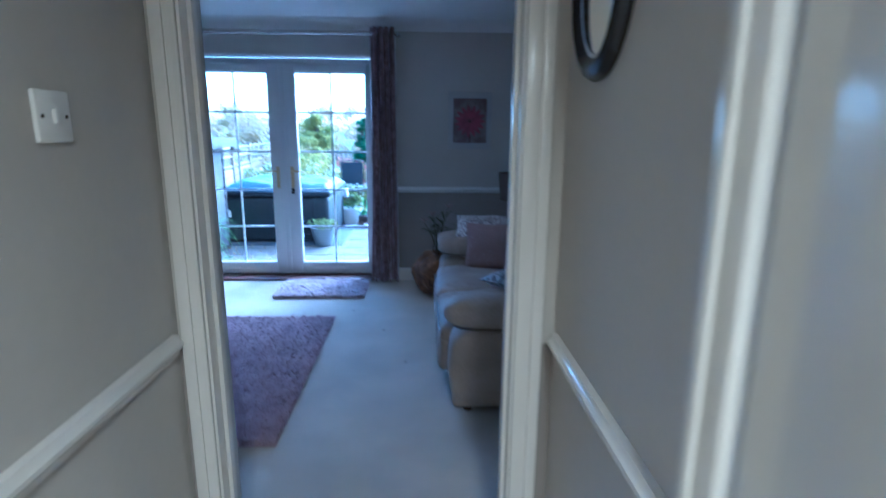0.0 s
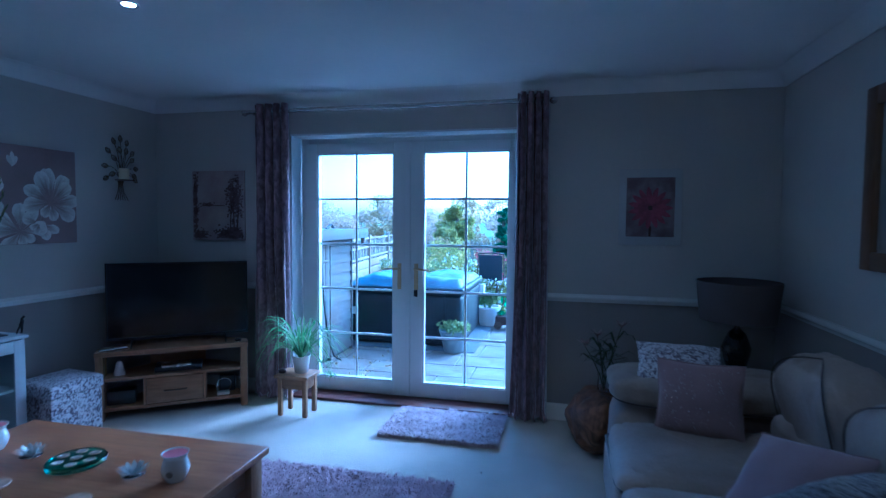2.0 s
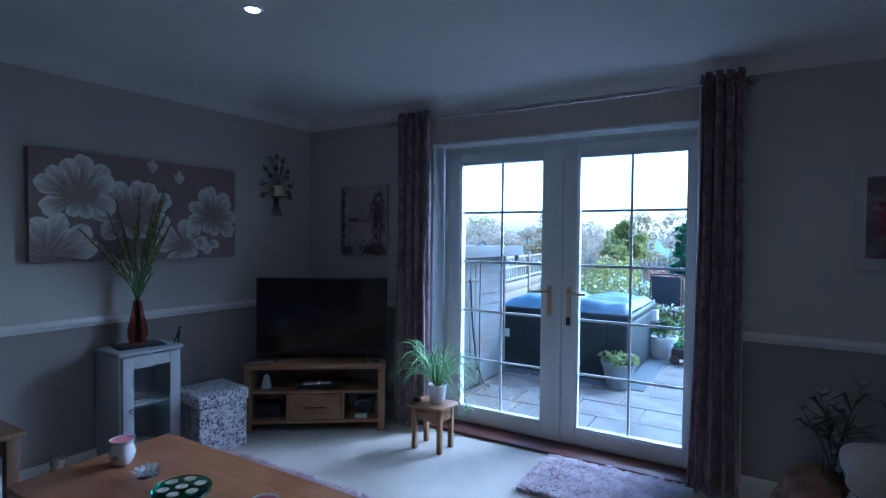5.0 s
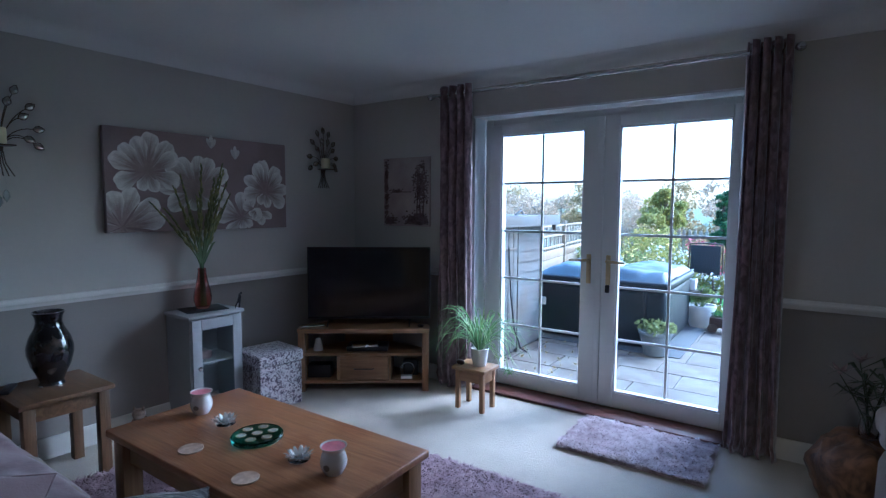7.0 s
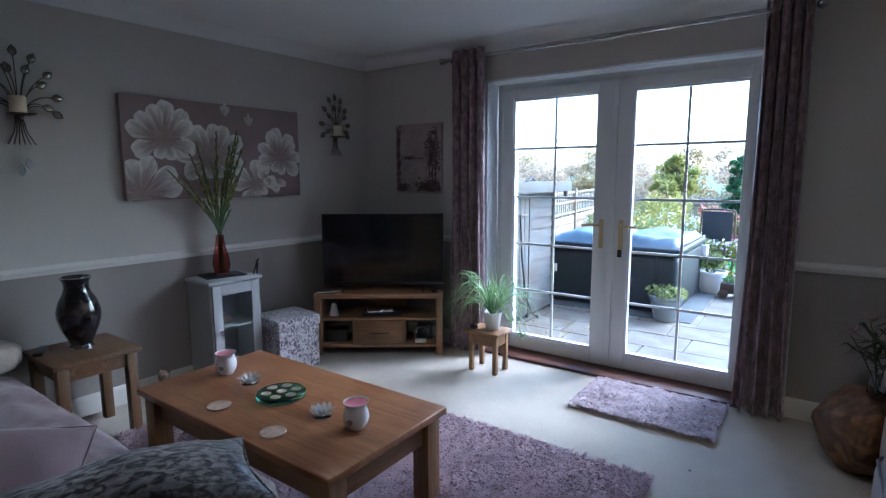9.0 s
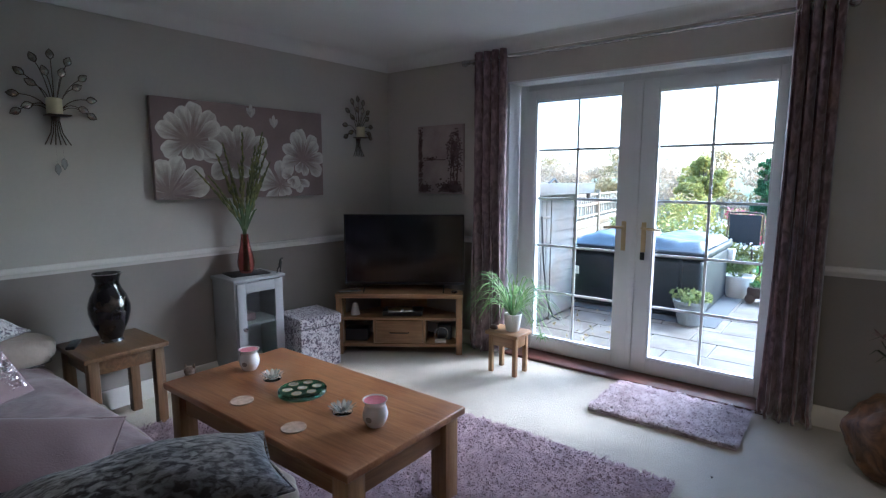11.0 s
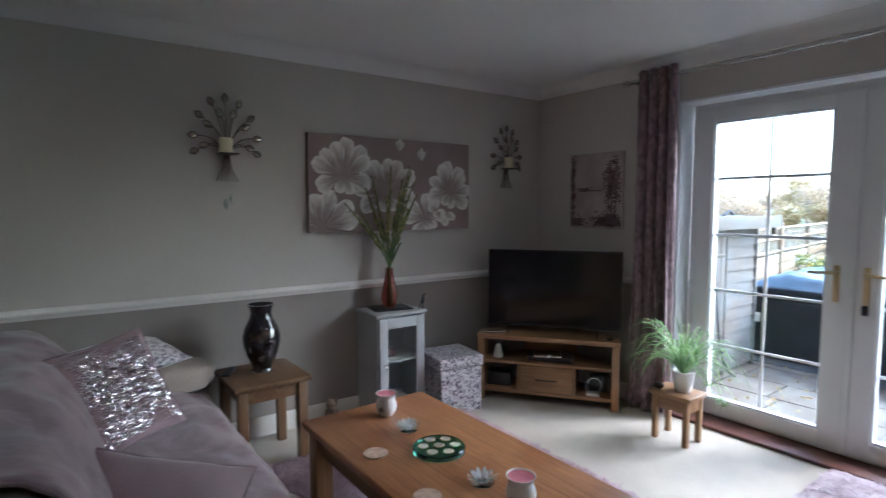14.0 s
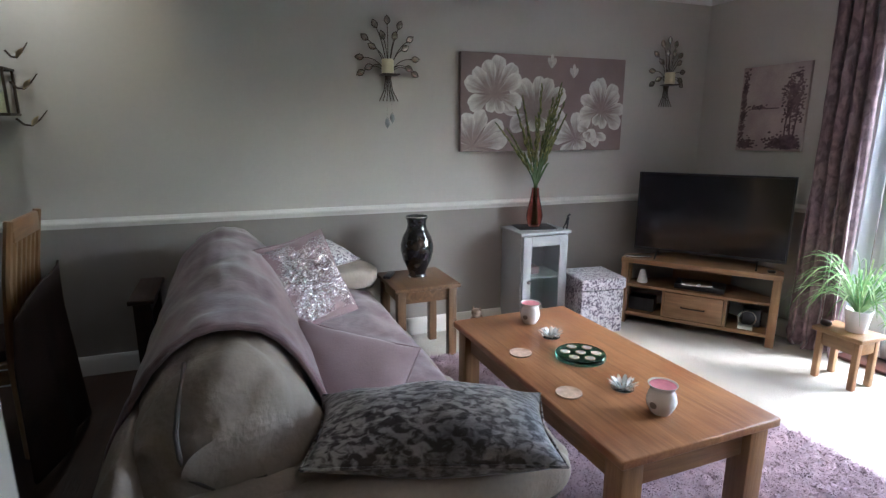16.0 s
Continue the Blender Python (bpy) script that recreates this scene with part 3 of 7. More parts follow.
def small_table(name, m, w, d, h, label, leg=0.045, woods=None, group=""):
    top, rail, legs = woods or (OAK_X, OAK_X, OAK_Z)
    t = thing(name, m, label, "side table", group)
    part("tabletop", box(-w / 2, w / 2, -d / 2, d / 2, h - 0.025, h, r=0.005, seg=3), top, t)
    ix, iy = w / 2 - leg / 2 - 0.02, d / 2 - leg / 2 - 0.02
    for x in (-ix, ix):
        for y in (-iy, iy):
            part("leg", box(x - leg / 2, x + leg / 2, y - leg / 2, y + leg / 2, 0, h - 0.025, r=0.004), legs, t)
    for y in (-iy, iy):
        part("apron", box(-ix + leg / 2, ix - leg / 2, y - 0.01, y + 0.01, h - 0.105, h - 0.025, r=0.002), rail, t)
    for x in (-ix, ix):
        part("apron", box(x - 0.01, x + 0.01, -iy + leg / 2, iy - leg / 2, h - 0.105, h - 0.025, r=0.002), rail, t)
    return t


def seam(points, parent, radius=0.006):
    return part("piping", tube(points, radius, 8), PIPING, parent, "dark piped seam")


def swept(outline, x0, x1, round0=0.10, round1=0.10, steps=40, crease=0.008, seed=0, ridges=()):
    """A padded roll: a closed outline of (y, z) swept along x, with rounded ends."""
    bm = bmesh.new()
    off = Vector((seed * 2.7, seed, seed * 4.1))
    cy, cz = sum(p[0] for p in outline) / len(outline), sum(p[1] for p in outline) / len(outline)
    fine = outline
    for cuts in range(3):  # corner-cutting, for a smooth outline
        fine, rough_line = [], fine
        for i, p in enumerate(rough_line):
            q = rough_line[(i + 1) % len(rough_line)]
            fine += [(p[0] * .75 + q[0] * .25, p[1] * .75 + q[1] * .25), (p[0] * .25 + q[0] * .75, p[1] * .25 + q[1] * .75)]
    turn = [(1 - math.cos(math.pi / 2 * i / 14)) for i in range(14)]
    xs = [x0 + round0 * v for v in turn] + [x0 + round0 + (x1 - x0 - round0 - round1) * i / steps for i in range(steps + 1)] + [x1 - round1 * v for v in turn[::-1]]
    rings = []
    for x in xs:
        a, b = min(1, (x - x0) / round0), min(1, (x1 - x) / round1)
        k = 0.06 + 0.94 * math.sqrt(max(0, 1 - (1 - a) ** 2)) * math.sqrt(max(0, 1 - (1 - b) ** 2))
        ring = []
        for y, z in fine:
            p = Vector((x, cy + (y - cy) * k, cz + (z - cz) * k))
            p += Vector((0, y - cy, z - cz)).normalized() * crease * (noise.noise(p * 5 + off) + 0.5 * noise.noise(p * 14 + off) - 1.1 * (1 - abs(noise.noise(Vector((p.x * 4, p.y * 7, p.z * 3)) + off))) ** 6)
            for start, end, height, width in ridges:
                along = Vector(end) - Vector(start)
                near = Vector(start) + along * max(0, min(1, (p - Vector(start)).dot(along) / along.length_squared))
                p += Vector((0.7 * min(1, max(0, (x - x0) * 9 - 15)), (y - cy), (z - cz))).normalized() * height * math.exp(-((p - near).length / width) ** 2)
            ring.append(bm.verts.new(p))
        rings.append(ring)
    n = len(fine)
    for a, b in zip(rings, rings[1:]):
        for i in range(n):
            bm.faces.new((a[i], a[(i + 1) % n], b[(i + 1) % n], b[i]))
    bm.faces.new(rings[0])
    bm.faces.new(rings[-1])
    return bm


FOLDS = [((1.0, -0.315, 0.76), (1.01, -0.325, 0.665), 0.020, 0.022), ((1.01, -0.325, 0.665), (1.0, -0.225, 0.78), 0.018, 0.02), ((0.97, -0.28, 0.80), (0.80, -0.22, 0.87), 0.010, 0.03),
         ((1.01, -0.20, 0.62), (1.0, -0.10, 0.72), -0.012, 0.025), ((1.0, -0.34, 0.60), (0.95, -0.40, 0.70), 0.012, 0.03)]


def sofa(name, m, length, depth, label, seats, back_h=0.86, arm_h=0.60, seat_h=0.45, hump=None, arm_in=0.0, far_arm=0.27):
    """A padded sofa: x along its length, +y to the front, origin on the floor below its middle."""
    s = thing(name, m, label, "sofa", "sofas")
    arm, L, D = 0.27, length, depth
    part("base", box(-L / 2 + 0.04, L / 2 - 0.04, -D / 2 + 0.06, D / 2 - 0.05, 0.04, 0.30, r=0.03, seg=3), LEATHER, s)
    for x in (-L / 2 + 0.12, L / 2 - 0.12):
        for y in (-D / 2 + 0.14, D / 2 - 0.14):
            part("foot", lathe([(0, 0), (0.025, 0), (0.032, 0.05), (0, 0.05)], 16, at=(x, y, 0)), DARK_WOOD, s, "dark round foot")
    for side, arm in ((-1, 0.27), (1, far_arm)):
        x = side * (L / 2 - arm / 2)
        bm = puff(arm, D - 0.02 - arm_in, arm_h - 0.20, 0.35, 0.42, 40, 16, Matrix.Translation((x, -arm_in / 2, 0.04 + (arm_h - 0.2) / 2)), 0.006, 1)
        body = part("arm", bm, LEATHER, s)
        bm = puff(arm + 0.05, D - 0.04 - arm_in, 0.20, 0.5, 0.62, 96, 36, Matrix.Translation((x, 0.02 - arm_in / 2, arm_h - 0.10)), 0.018, 2 + side)
        part("arm_pad", bm, LEATHER, body)
        loop = []
        for q in range(49):
            u, t = 2 * math.pi * q / 48, -0.42
            sg = lambda v, p: math.copysign(abs(v) ** p, v)
            loop.append((x + ((arm + 0.05) / 2 + 0.004) * math.cos(t) ** 0.62 * sg(math.cos(u), 0.5), 0.02 - arm_in / 2 + ((D - 0.04 - arm_in) / 2 + 0.004) * math.cos(t) ** 0.62 * sg(math.sin(u), 0.5), arm_h - 0.10 - 0.10 * abs(math.sin(t)) ** 0.62))
        seam(loop, body, 0.005)
    inner, shift = L - 0.27 - far_arm, (0.27 - far_arm) / 2
    w = inner / seats
    for k in range(seats):
        x = shift - inner / 2 + w * (k + 0.5)
        cush = part("seat_cushion", puff(w + 0.005, D - 0.26, 0.25, 0.2, 0.42, 96, 40, Matrix.Translation((x, 0.14, seat_h - 0.11)), 0.022, 5 + k), LEATHER, s)
        part("front_roll", puff(w - 0.01, 0.22, 0.28, 0.25, 0.5, 48, 20, Matrix.Translation((x, D / 2 - 0.09, seat_h - 0.19)), 0.007, 15 + k), LEATHER, cush)
        if hump:
            continue
        seam([(x - w / 2 + 0.03 + (w - 0.06) * q / 12, D / 2 + 0.008 - 0.02 * (q in (0, 12)), seat_h - 0.075 + 0.004 * math.sin(q * 1.9)) for q in range(13)], cush, 0.006)
        tilt = Matrix.Translation((x, -D / 2 + 0.22, seat_h + (back_h - seat_h) / 2 + 0.0)) @ Matrix.Rotation(radians(-14), 4, "X")
        back = part("back_cushion", puff(w + 0.02, 0.33, back_h - seat_h + 0.16, 0.45, 0.66, 96, 44, tilt, 0.018, 25 + k), LEATHER, s)
        ring = []
        for q in range(41):
            t, side = (-1.565 + 3.13 * q / 20, 1) if q <= 20 else (1.565 - 3.13 * (q - 20) / 20, -1)
            c, sn = math.cos(t) ** 0.66, math.copysign(abs(math.sin(t)) ** 0.66, t)
            ring.append(tilt @ Vector((side * (w + 0.03) / 2 * c * 0.80, 0.335 / 2 * c * 0.90, (back_h - seat_h + 0.17) / 2 * sn)))
        seam(ring, back, 0.0035)
        part("lumbar_fold", puff(w - 0.03, 0.22, 0.18, 0.5, 0.7, 72, 24, Matrix.Translation((x, -D / 2 + 0.29, seat_h + 0.05)), 0.012, 35 + k), LEATHER, back)
    if hump:
        back = part("back", swept(hump, -L / 2 + 0.02, L / 2 - 0.15, 0.16, 0.14, 110, 0.016, 4, FOLDS), LEATHER, s)
        shell = [(-0.585, 0.10), (-0.60, 0.34), (-0.555, 0.56), (-0.475, 0.715), (-0.43, 0.70), (-0.40, 0.50), (-0.40, 0.10)]
        part("back_shell", swept(shell, -L / 2 + 0.04, L / 2 - 0.06, 0.10, 0.12, 90, 0.012, 6), LEATHER, s)
        seam([(0.84, -0.325, 0.850), (0.90, -0.325, 0.840), (0.96, -0.335, 0.800), (1.000, -0.341, 0.752), (1.010, -0.337, 0.70), (1.010, -0.322, 0.645), (1.014, -0.253, 0.592), (1.006, -0.16, 0.61)], back, 0.006)
        return s
    part("back", puff(L - 0.10, 0.24, back_h - 0.10, 0.3, 0.4, 60, 20, Matrix.Translation((0, -D / 2 + 0.13, 0.06 + (back_h - 0.1) / 2)) @ Matrix.Rotation(radians(-4), 4, "X"), 0.008, 3), LEATHER, s)
    return s


def draped(name, rows, mat, label, category, thick=0.012, wrinkle=0.012, seed=0, cols=40):
    """A cloth laid over: rows of points from edge to edge are spanned by a smooth skin with folds and thickness."""
    bm = bmesh.new()
    off = Vector((seed, seed * 2.1, seed * 0.7))
    rows = [[Vector(p) for p in r] for r in rows]
    grid = []
    nr = 4 * (len(rows) - 1)
    for i in range(nr + 1):
        u = i / nr * (len(rows) - 1)
        k = min(int(u), len(rows) - 2)
        a, b, f = rows[k], rows[k + 1], u - k
        f = f * f * (3 - 2 * f) * 0.5 + f * 0.5
        line = []
        for j in range(cols + 1):
            v = j / cols * (len(a) - 1)
            q = min(int(v), len(a) - 2)
            g = v - q
            p = (a[q] * (1 - g) + a[q + 1] * g) * (1 - f) + (b[q] * (1 - g) + b[q + 1] * g) * f
            p = p + Vector((0, 0, 1)) * wrinkle * (noise.noise(p * 6 + off) + 0.6 * noise.noise(p * 15 + off))
            line.append(bm.verts.new(p))
        grid.append(line)
    for a, b in zip(grid, grid[1:]):
        for j in range(cols):
            bm.faces.new((a[j], a[j + 1], b[j + 1], b[j]))
    ob = part(name, bm, mat)
    mod = ob.modifiers.new("thickness", "SOLIDIFY")
    mod.thickness, mod.offset = thick, 1
    sub = ob.modifiers.new("soft", "SUBSURF")
    sub.levels = sub.render_levels = 1
    return whole(ob, label, category)


def cushion(name, m, w, d, h, mat, label, seed=0, sequins=0, group="scatter cushions"):
    c = thing(name, m, label, "cushion", group)
    cover = part("cover", pillow(w, d, h, 26, seed), mat, c)
    part("seam", tube([(w / 2 * sx * 0.985, d / 2 * sy * 0.985, 0) if abs(sx) == abs(sy) else (w / 2 * sx * 0.91, d / 2 * sy * 0.91, 0) for sx, sy in
                       ((-1, -1), (0, -1), (1, -1), (1, 0), (1, 1), (0, 1), (-1, 1), (-1, 0), (-1, -1))], 0.004, 6), mat, cover)
    if sequins:
        rng = np.random.default_rng(seed + 3)
        verts, faces = [], []
        while len(faces) < sequins:
            u, v = rng.uniform(-0.86, 0.86, 2)
            if noise.noise(Vector((u * 2.2 + seed, v * 2.2, 3.0))) + 0.30 - 0.7 * max(abs(u), abs(v)) ** 3 < rng.uniform(-0.45, 0.45):
                continue
            x = w / 2 * u * (1 - 0.09 * (1 - v * v) * abs(u) ** 4)
            y = d / 2 * v * (1 - 0.09 * (1 - u * u) * abs(v) ** 4)
            z = h / 2 * ((1 - u * u) ** 0.55) * ((1 - v * v) ** 0.55) + 0.006
            r = rng.uniform(0.0016, 0.0029)
            nx, ny = rng.normal(0, 0.45, 2) + np.array((u * 0.5, v * 0.5))
            k = len(verts)
            for q in range(6):
                a = q * math.pi / 3
                px, py = 1.5 * r * math.cos(a), 0.7 * r * math.sin(a)
                verts.append((x + px, y + py, z - nx * px - ny * py))
            faces.append([k + q for q in range(6)])
        ob = cloud("sequin_scatter", verts, faces, SEQUIN, cover)
        ob["kind"] = "stuff"
        ob["label"] = "scattered shiny silver sequins"
    return c


def shag(name, x0, x1, y0, y1, mat, tufts, length, label, m=None):
    """A shaggy rug: a woven backing and many soft bent strands."""
    r = thing(name, pose(0, 0, 0), label, "rug")
    part("backing", box(x0, x1, y0, y1, 0.0, 0.010, r=0.004), mat, r)
    rng = np.random.default_rng(int(tufts))
    n = int(tufts)
    base = np.stack([rng.uniform(x0, x1, n), rng.uniform(y0, y1, n), np.full(n, 0.008)], 1)
    clump = np.array([noise.noise(Vector((p[0] * 9, p[1] * 9, 1.0))) for p in base])
    turn = rng.uniform(0, 2 * math.pi, n) * 0.55 + clump * 5
    lean = np.stack([np.cos(turn), np.sin(turn), np.zeros(n)], 1)
    side = np.stack([-np.sin(turn), np.cos(turn), np.zeros(n)], 1)
    ln = length * (rng.uniform(0.7, 1.25, n) * (1 + 0.7 * np.array([noise.noise(Vector((p[0] * 34, p[1] * 34, 4.0))) for p in base])))[:, None]
    wd = rng.uniform(0.0020, 0.0034, n)[:, None]
    mid = base + lean * ln * 0.25 + np.array((0, 0, 1)) * ln * 0.72
    tip = base + lean * ln * 0.62 + np.array((0, 0, 1)) * ln * (0.62 + 0.3 * rng.random(n)[:, None])
    wide = side * wd * 0.75
    verts = np.stack([base - side * wd, base + side * wd, mid + side * wd, mid - side * wd, tip - wide, tip + wide], 1).reshape(-1, 3)
    i = np.arange(n)[:, None] * 6
    quads, tris = i + np.array([0, 1, 2, 3]), i + np.array([3, 2, 5, 4])
    ob = cloud("pile", verts, quads.tolist() + tris.tolist(), mat, r)
    ob["kind"] = "stuff"
    return r


HUMP = [(-0.56, 0.06), (-0.585, 0.30), (-0.53, 0.55), (-0.43, 0.76), (-0.33, 0.86), (-0.22, 0.885), (-0.12, 0.85), (-0.04, 0.75), (0.02, 0.60), (0.05, 0.46), (0.0, 0.36), (-0.1, 0.2)]
coffee_table()
sofa("sofa", pose(-2.21, 2.04, 0), 2.34, 1.16, "taupe leather three-seat sofa under a mauve velvet throw", 3, hump=HUMP, arm_h=0.615, arm_in=-0.05)
sofa("sofa", pose(0.945, 3.735, 0, 0, 0, 90), 2.04, 1.14, "taupe leather two-seat sofa with loose padded back cushions", 2, back_h=0.80, arm_in=0.02, arm_h=0.655, seat_h=0.425, far_arm=0.42)
shag("rug", -2.90, -0.42, 2.50, 4.21, RUG_PILE, 215000, 0.030, "large mauve shaggy rug beneath the coffee table")
shag("door_mat", -1.06, -0.25, 4.76, 5.29, MAT_PILE, 50000, 0.024, "small grey-mauve shaggy mat before the garden doors")


def cut(outline):
    out = []
    for i, p in enumerate(outline):
        q = outline[(i + 1) % len(outline)]
        out += [(p[0] * .75 + q[0] * .25, p[1] * .75 + q[1] * .25), (p[0] * .25 + q[0] * .75, p[1] * .25 + q[1] * .75)]
    return out


def throw_row(x, k):
    """One line of the throw from behind the sofa, over the ridge, down and along the seat to its front."""
    line = []
    for y, z in cut(HUMP)[1:18]:
        d = Vector((y + 0.26, z - 0.48)).normalized() * 0.012
        line.append((y + d.x, z + d.y))
    line += [(0.12, 0.474), (0.25, 0.474), (0.42, 0.470), (0.53, 0.44), (0.592, 0.37), (0.60, 0.25)]
    return [(x - 2.21, y + 2.04 + 0.004 * math.sin(k * 1.7 + 3 * y), z + 0.004 * math.sin(k * 2.3 + 9 * y)) for y, z in line]


draped("sofa_throw", [throw_row(x, k) for k, x in enumerate((-0.88, -0.62, -0.36, -0.10, 0.16, 0.42, 0.62, 0.74))], THROW,
       "mauve velvet throw spread over the sofa back and seat", "throw", seed=2, cols=110, wrinkle=0.02)
hem = throw_row(0.742, 7)
whole(part("throw_hem", tube([(x, y + (0.006 if y > 1.85 else -0.006), z + 0.004) for x, y, z in hem[1:17]], 0.011, 8), THROW), "thick rolled hem of the mauve throw over the sofa back", "throw hem")


def facing(place, normal, spin=0):
    """A pose whose z axis is the normal and whose x axis lies level, turned by spin degrees about the normal."""
    z = Vector(normal).normalized()
    x = Vector((0, 0, 1)).cross(z).normalized()
    y = z.cross(x)
    r = Matrix((x, y, z)).transposed().to_4x4()
    return Matrix.Translation(place) @ r @ Matrix.Rotation(radians(spin), 4, "Z")


cushion("cushion", facing((-2.56, 2.15, 0.695), (0.80, 0.34, 0.49), 8), 0.42, 0.46, 0.12, MAUVE, "mauve cushion covered in silver sequins, leaning on the sofa arm", 1, 6000)
cushion("cushion", facing((-3.03, 2.22, 0.715), (0.16, 0.06, 1.0), 90), 0.34, 0.50, 0.15, CRUSHED_PALE, "pale crushed velvet cushion lying on the sofa arm", 2)
cushion("cushion", facing((-1.76, 2.17, 0.562), (0.58, -0.12, 0.80), -20), 0.48, 0.36, 0.14, MAUVE, "plain mauve cushion propped on the sofa seat", 3)
cushion("cushion", facing((-1.165, 2.285, 0.665), (0.10, -0.02, 1.0), -8), 0.62, 0.30, 0.19, CRUSHED, "silver and black crushed velvet cushion on the sofa arm", 4)
cushion("cushion", facing((0.80, 4.24, 0.585), (-0.2, -0.95, 0.28), 0), 0.40, 0.37, 0.13, MAUVE, "dusky pink cushion with scattered sequins against the sofa arm", 5, 260)
cushion("cushion", facing((0.76, 4.52, 0.685), (-0.05, -0.45, 0.9), 0), 0.44, 0.34, 0.12, CRUSHED_PALE, "pale crushed velvet cushion on the sofa arm", 6)
cushion("cushion", facing((0.90, 3.40, 0.585), (-0.5, -0.30, 0.8), 12), 0.38, 0.36, 0.12, MAUVE, "plain mauve cushion propped on the sofa seat", 7)
cushion("cushion", facing((0.92, 3.02, 0.69), (-0.05, 0.08, 1.0), 90), 0.32, 0.62, 0.16, CRUSHED, "silver and black crushed velvet cushion on the sofa arm", 8)
small_table("side_table", pose(-3.09, 2.90, 0), 0.44, 0.42, 0.50, "small square brown oak side table beside the sofa", leg=0.052, woods=(SIDE_X, SIDE_X, SIDE_Z))
small_table("footstool_table", pose(-1.79, 5.03, 0), 0.27, 0.22, 0.31, "tiny oak plant stool with four straight legs", leg=0.032)


def grey_cabinet():
    c = thing("display_cabinet", pose(-3.215, 3.83, 0, 0, 0, -2), "pale grey painted display cabinet with one glazed door", "cabinet")
    w, d, h = 0.37, 0.29, 0.74
    bm = join_boxes([(-d / 2, d / 2, -w / 2, -w / 2 + 0.02, 0.0, h - 0.022), (-d / 2, d / 2, w / 2 - 0.02, w / 2, 0.0, h - 0.022), (-d / 2, -d / 2 + 0.012, -w / 2 + .02, w / 2 - .02, 0.0, h - 0.022),
                     (-d / 2 + .012, d / 2 - .005, -w / 2 + .02, w / 2 - .02, 0.06, 0.08), (-d / 2 + .012, d / 2 - 0.01, -w / 2 + .02, w / 2 - .02, 0.40, 0.415)], r=0.002)
    part("body", bm, GREY_PAINT, c)
    part("top", box(-d / 2 - 0.008, d / 2 + 0.022, -w / 2 - 0.012, w / 2 + 0.012, h - 0.022, h, r=0.006, seg=3), GREY_PAINT, c)
    x = d / 2 + 0.001
    door = part("door", join_boxes([(x, x + 0.018, -w / 2 + 0.012, -w / 2 + 0.075, 0.065, h - 0.03), (x, x + 0.018, w / 2 - 0.075, w / 2 - 0.012, 0.065, h - 0.03), (x, x + 0.018, -w / 2 + .075, w / 2 - .075, 0.065, 0.14), (x, x + 0.018, -w / 2 + .075, w / 2 - .075, h - 0.10, h - 0.03)], r=0.003), GREY_PAINT, c)
    g = part("pane", box(x + 0.006, x + 0.009, -w / 2 + 0.07, w / 2 - 0.07, 0.135, h - 0.095), PANE, door, "clear glass", smooth=False)
    g.visible_shadow = False
    part("knob", round_knob(x + 0.018, -w / 2 + 0.045, 0.40), CHROME, door, "round chrome knob")
    for y0, y1, z0, z1, mat in ((-0.10, 0.02, 0.415, 0.47, MAUVE), (-0.08, 0.09, 0.08, 0.14, CERAMIC)):
        part("contents", box(-0.09, 0.06, y0, y1, z0, z1, r=0.012), mat, c, "folded linen on the shelf")
    return c


def round_knob(x, y, z):
    bm = lathe([(0, 0), (0.006, 0), (0.006, 0.012), (0.013, 0.02), (0.014, 0.028), (0.008, 0.034), (0, 0.035)], 18)
    bmesh.ops.transform(bm, matrix=Matrix.Translation((x, y, z)) @ Matrix.Rotation(radians(90), 4, "Y"), verts=bm.verts)
    return bm


def storage_cube():
    c = thing("storage_cube", pose(-3.07, 4.24, 0, 0, 0, -8), "crushed velvet storage cube with a lift-off lid", "storage box")
    part("body", box(-0.165, 0.165, -0.165, 0.165, 0, 0.32, r=0.012, seg=3), CRUSHED_PALE, c)
    part("lid", box(-0.175, 0.175, -0.175, 0.175, 0.322, 0.405, r=0.016, seg=3), CRUSHED_PALE, c)
    return c


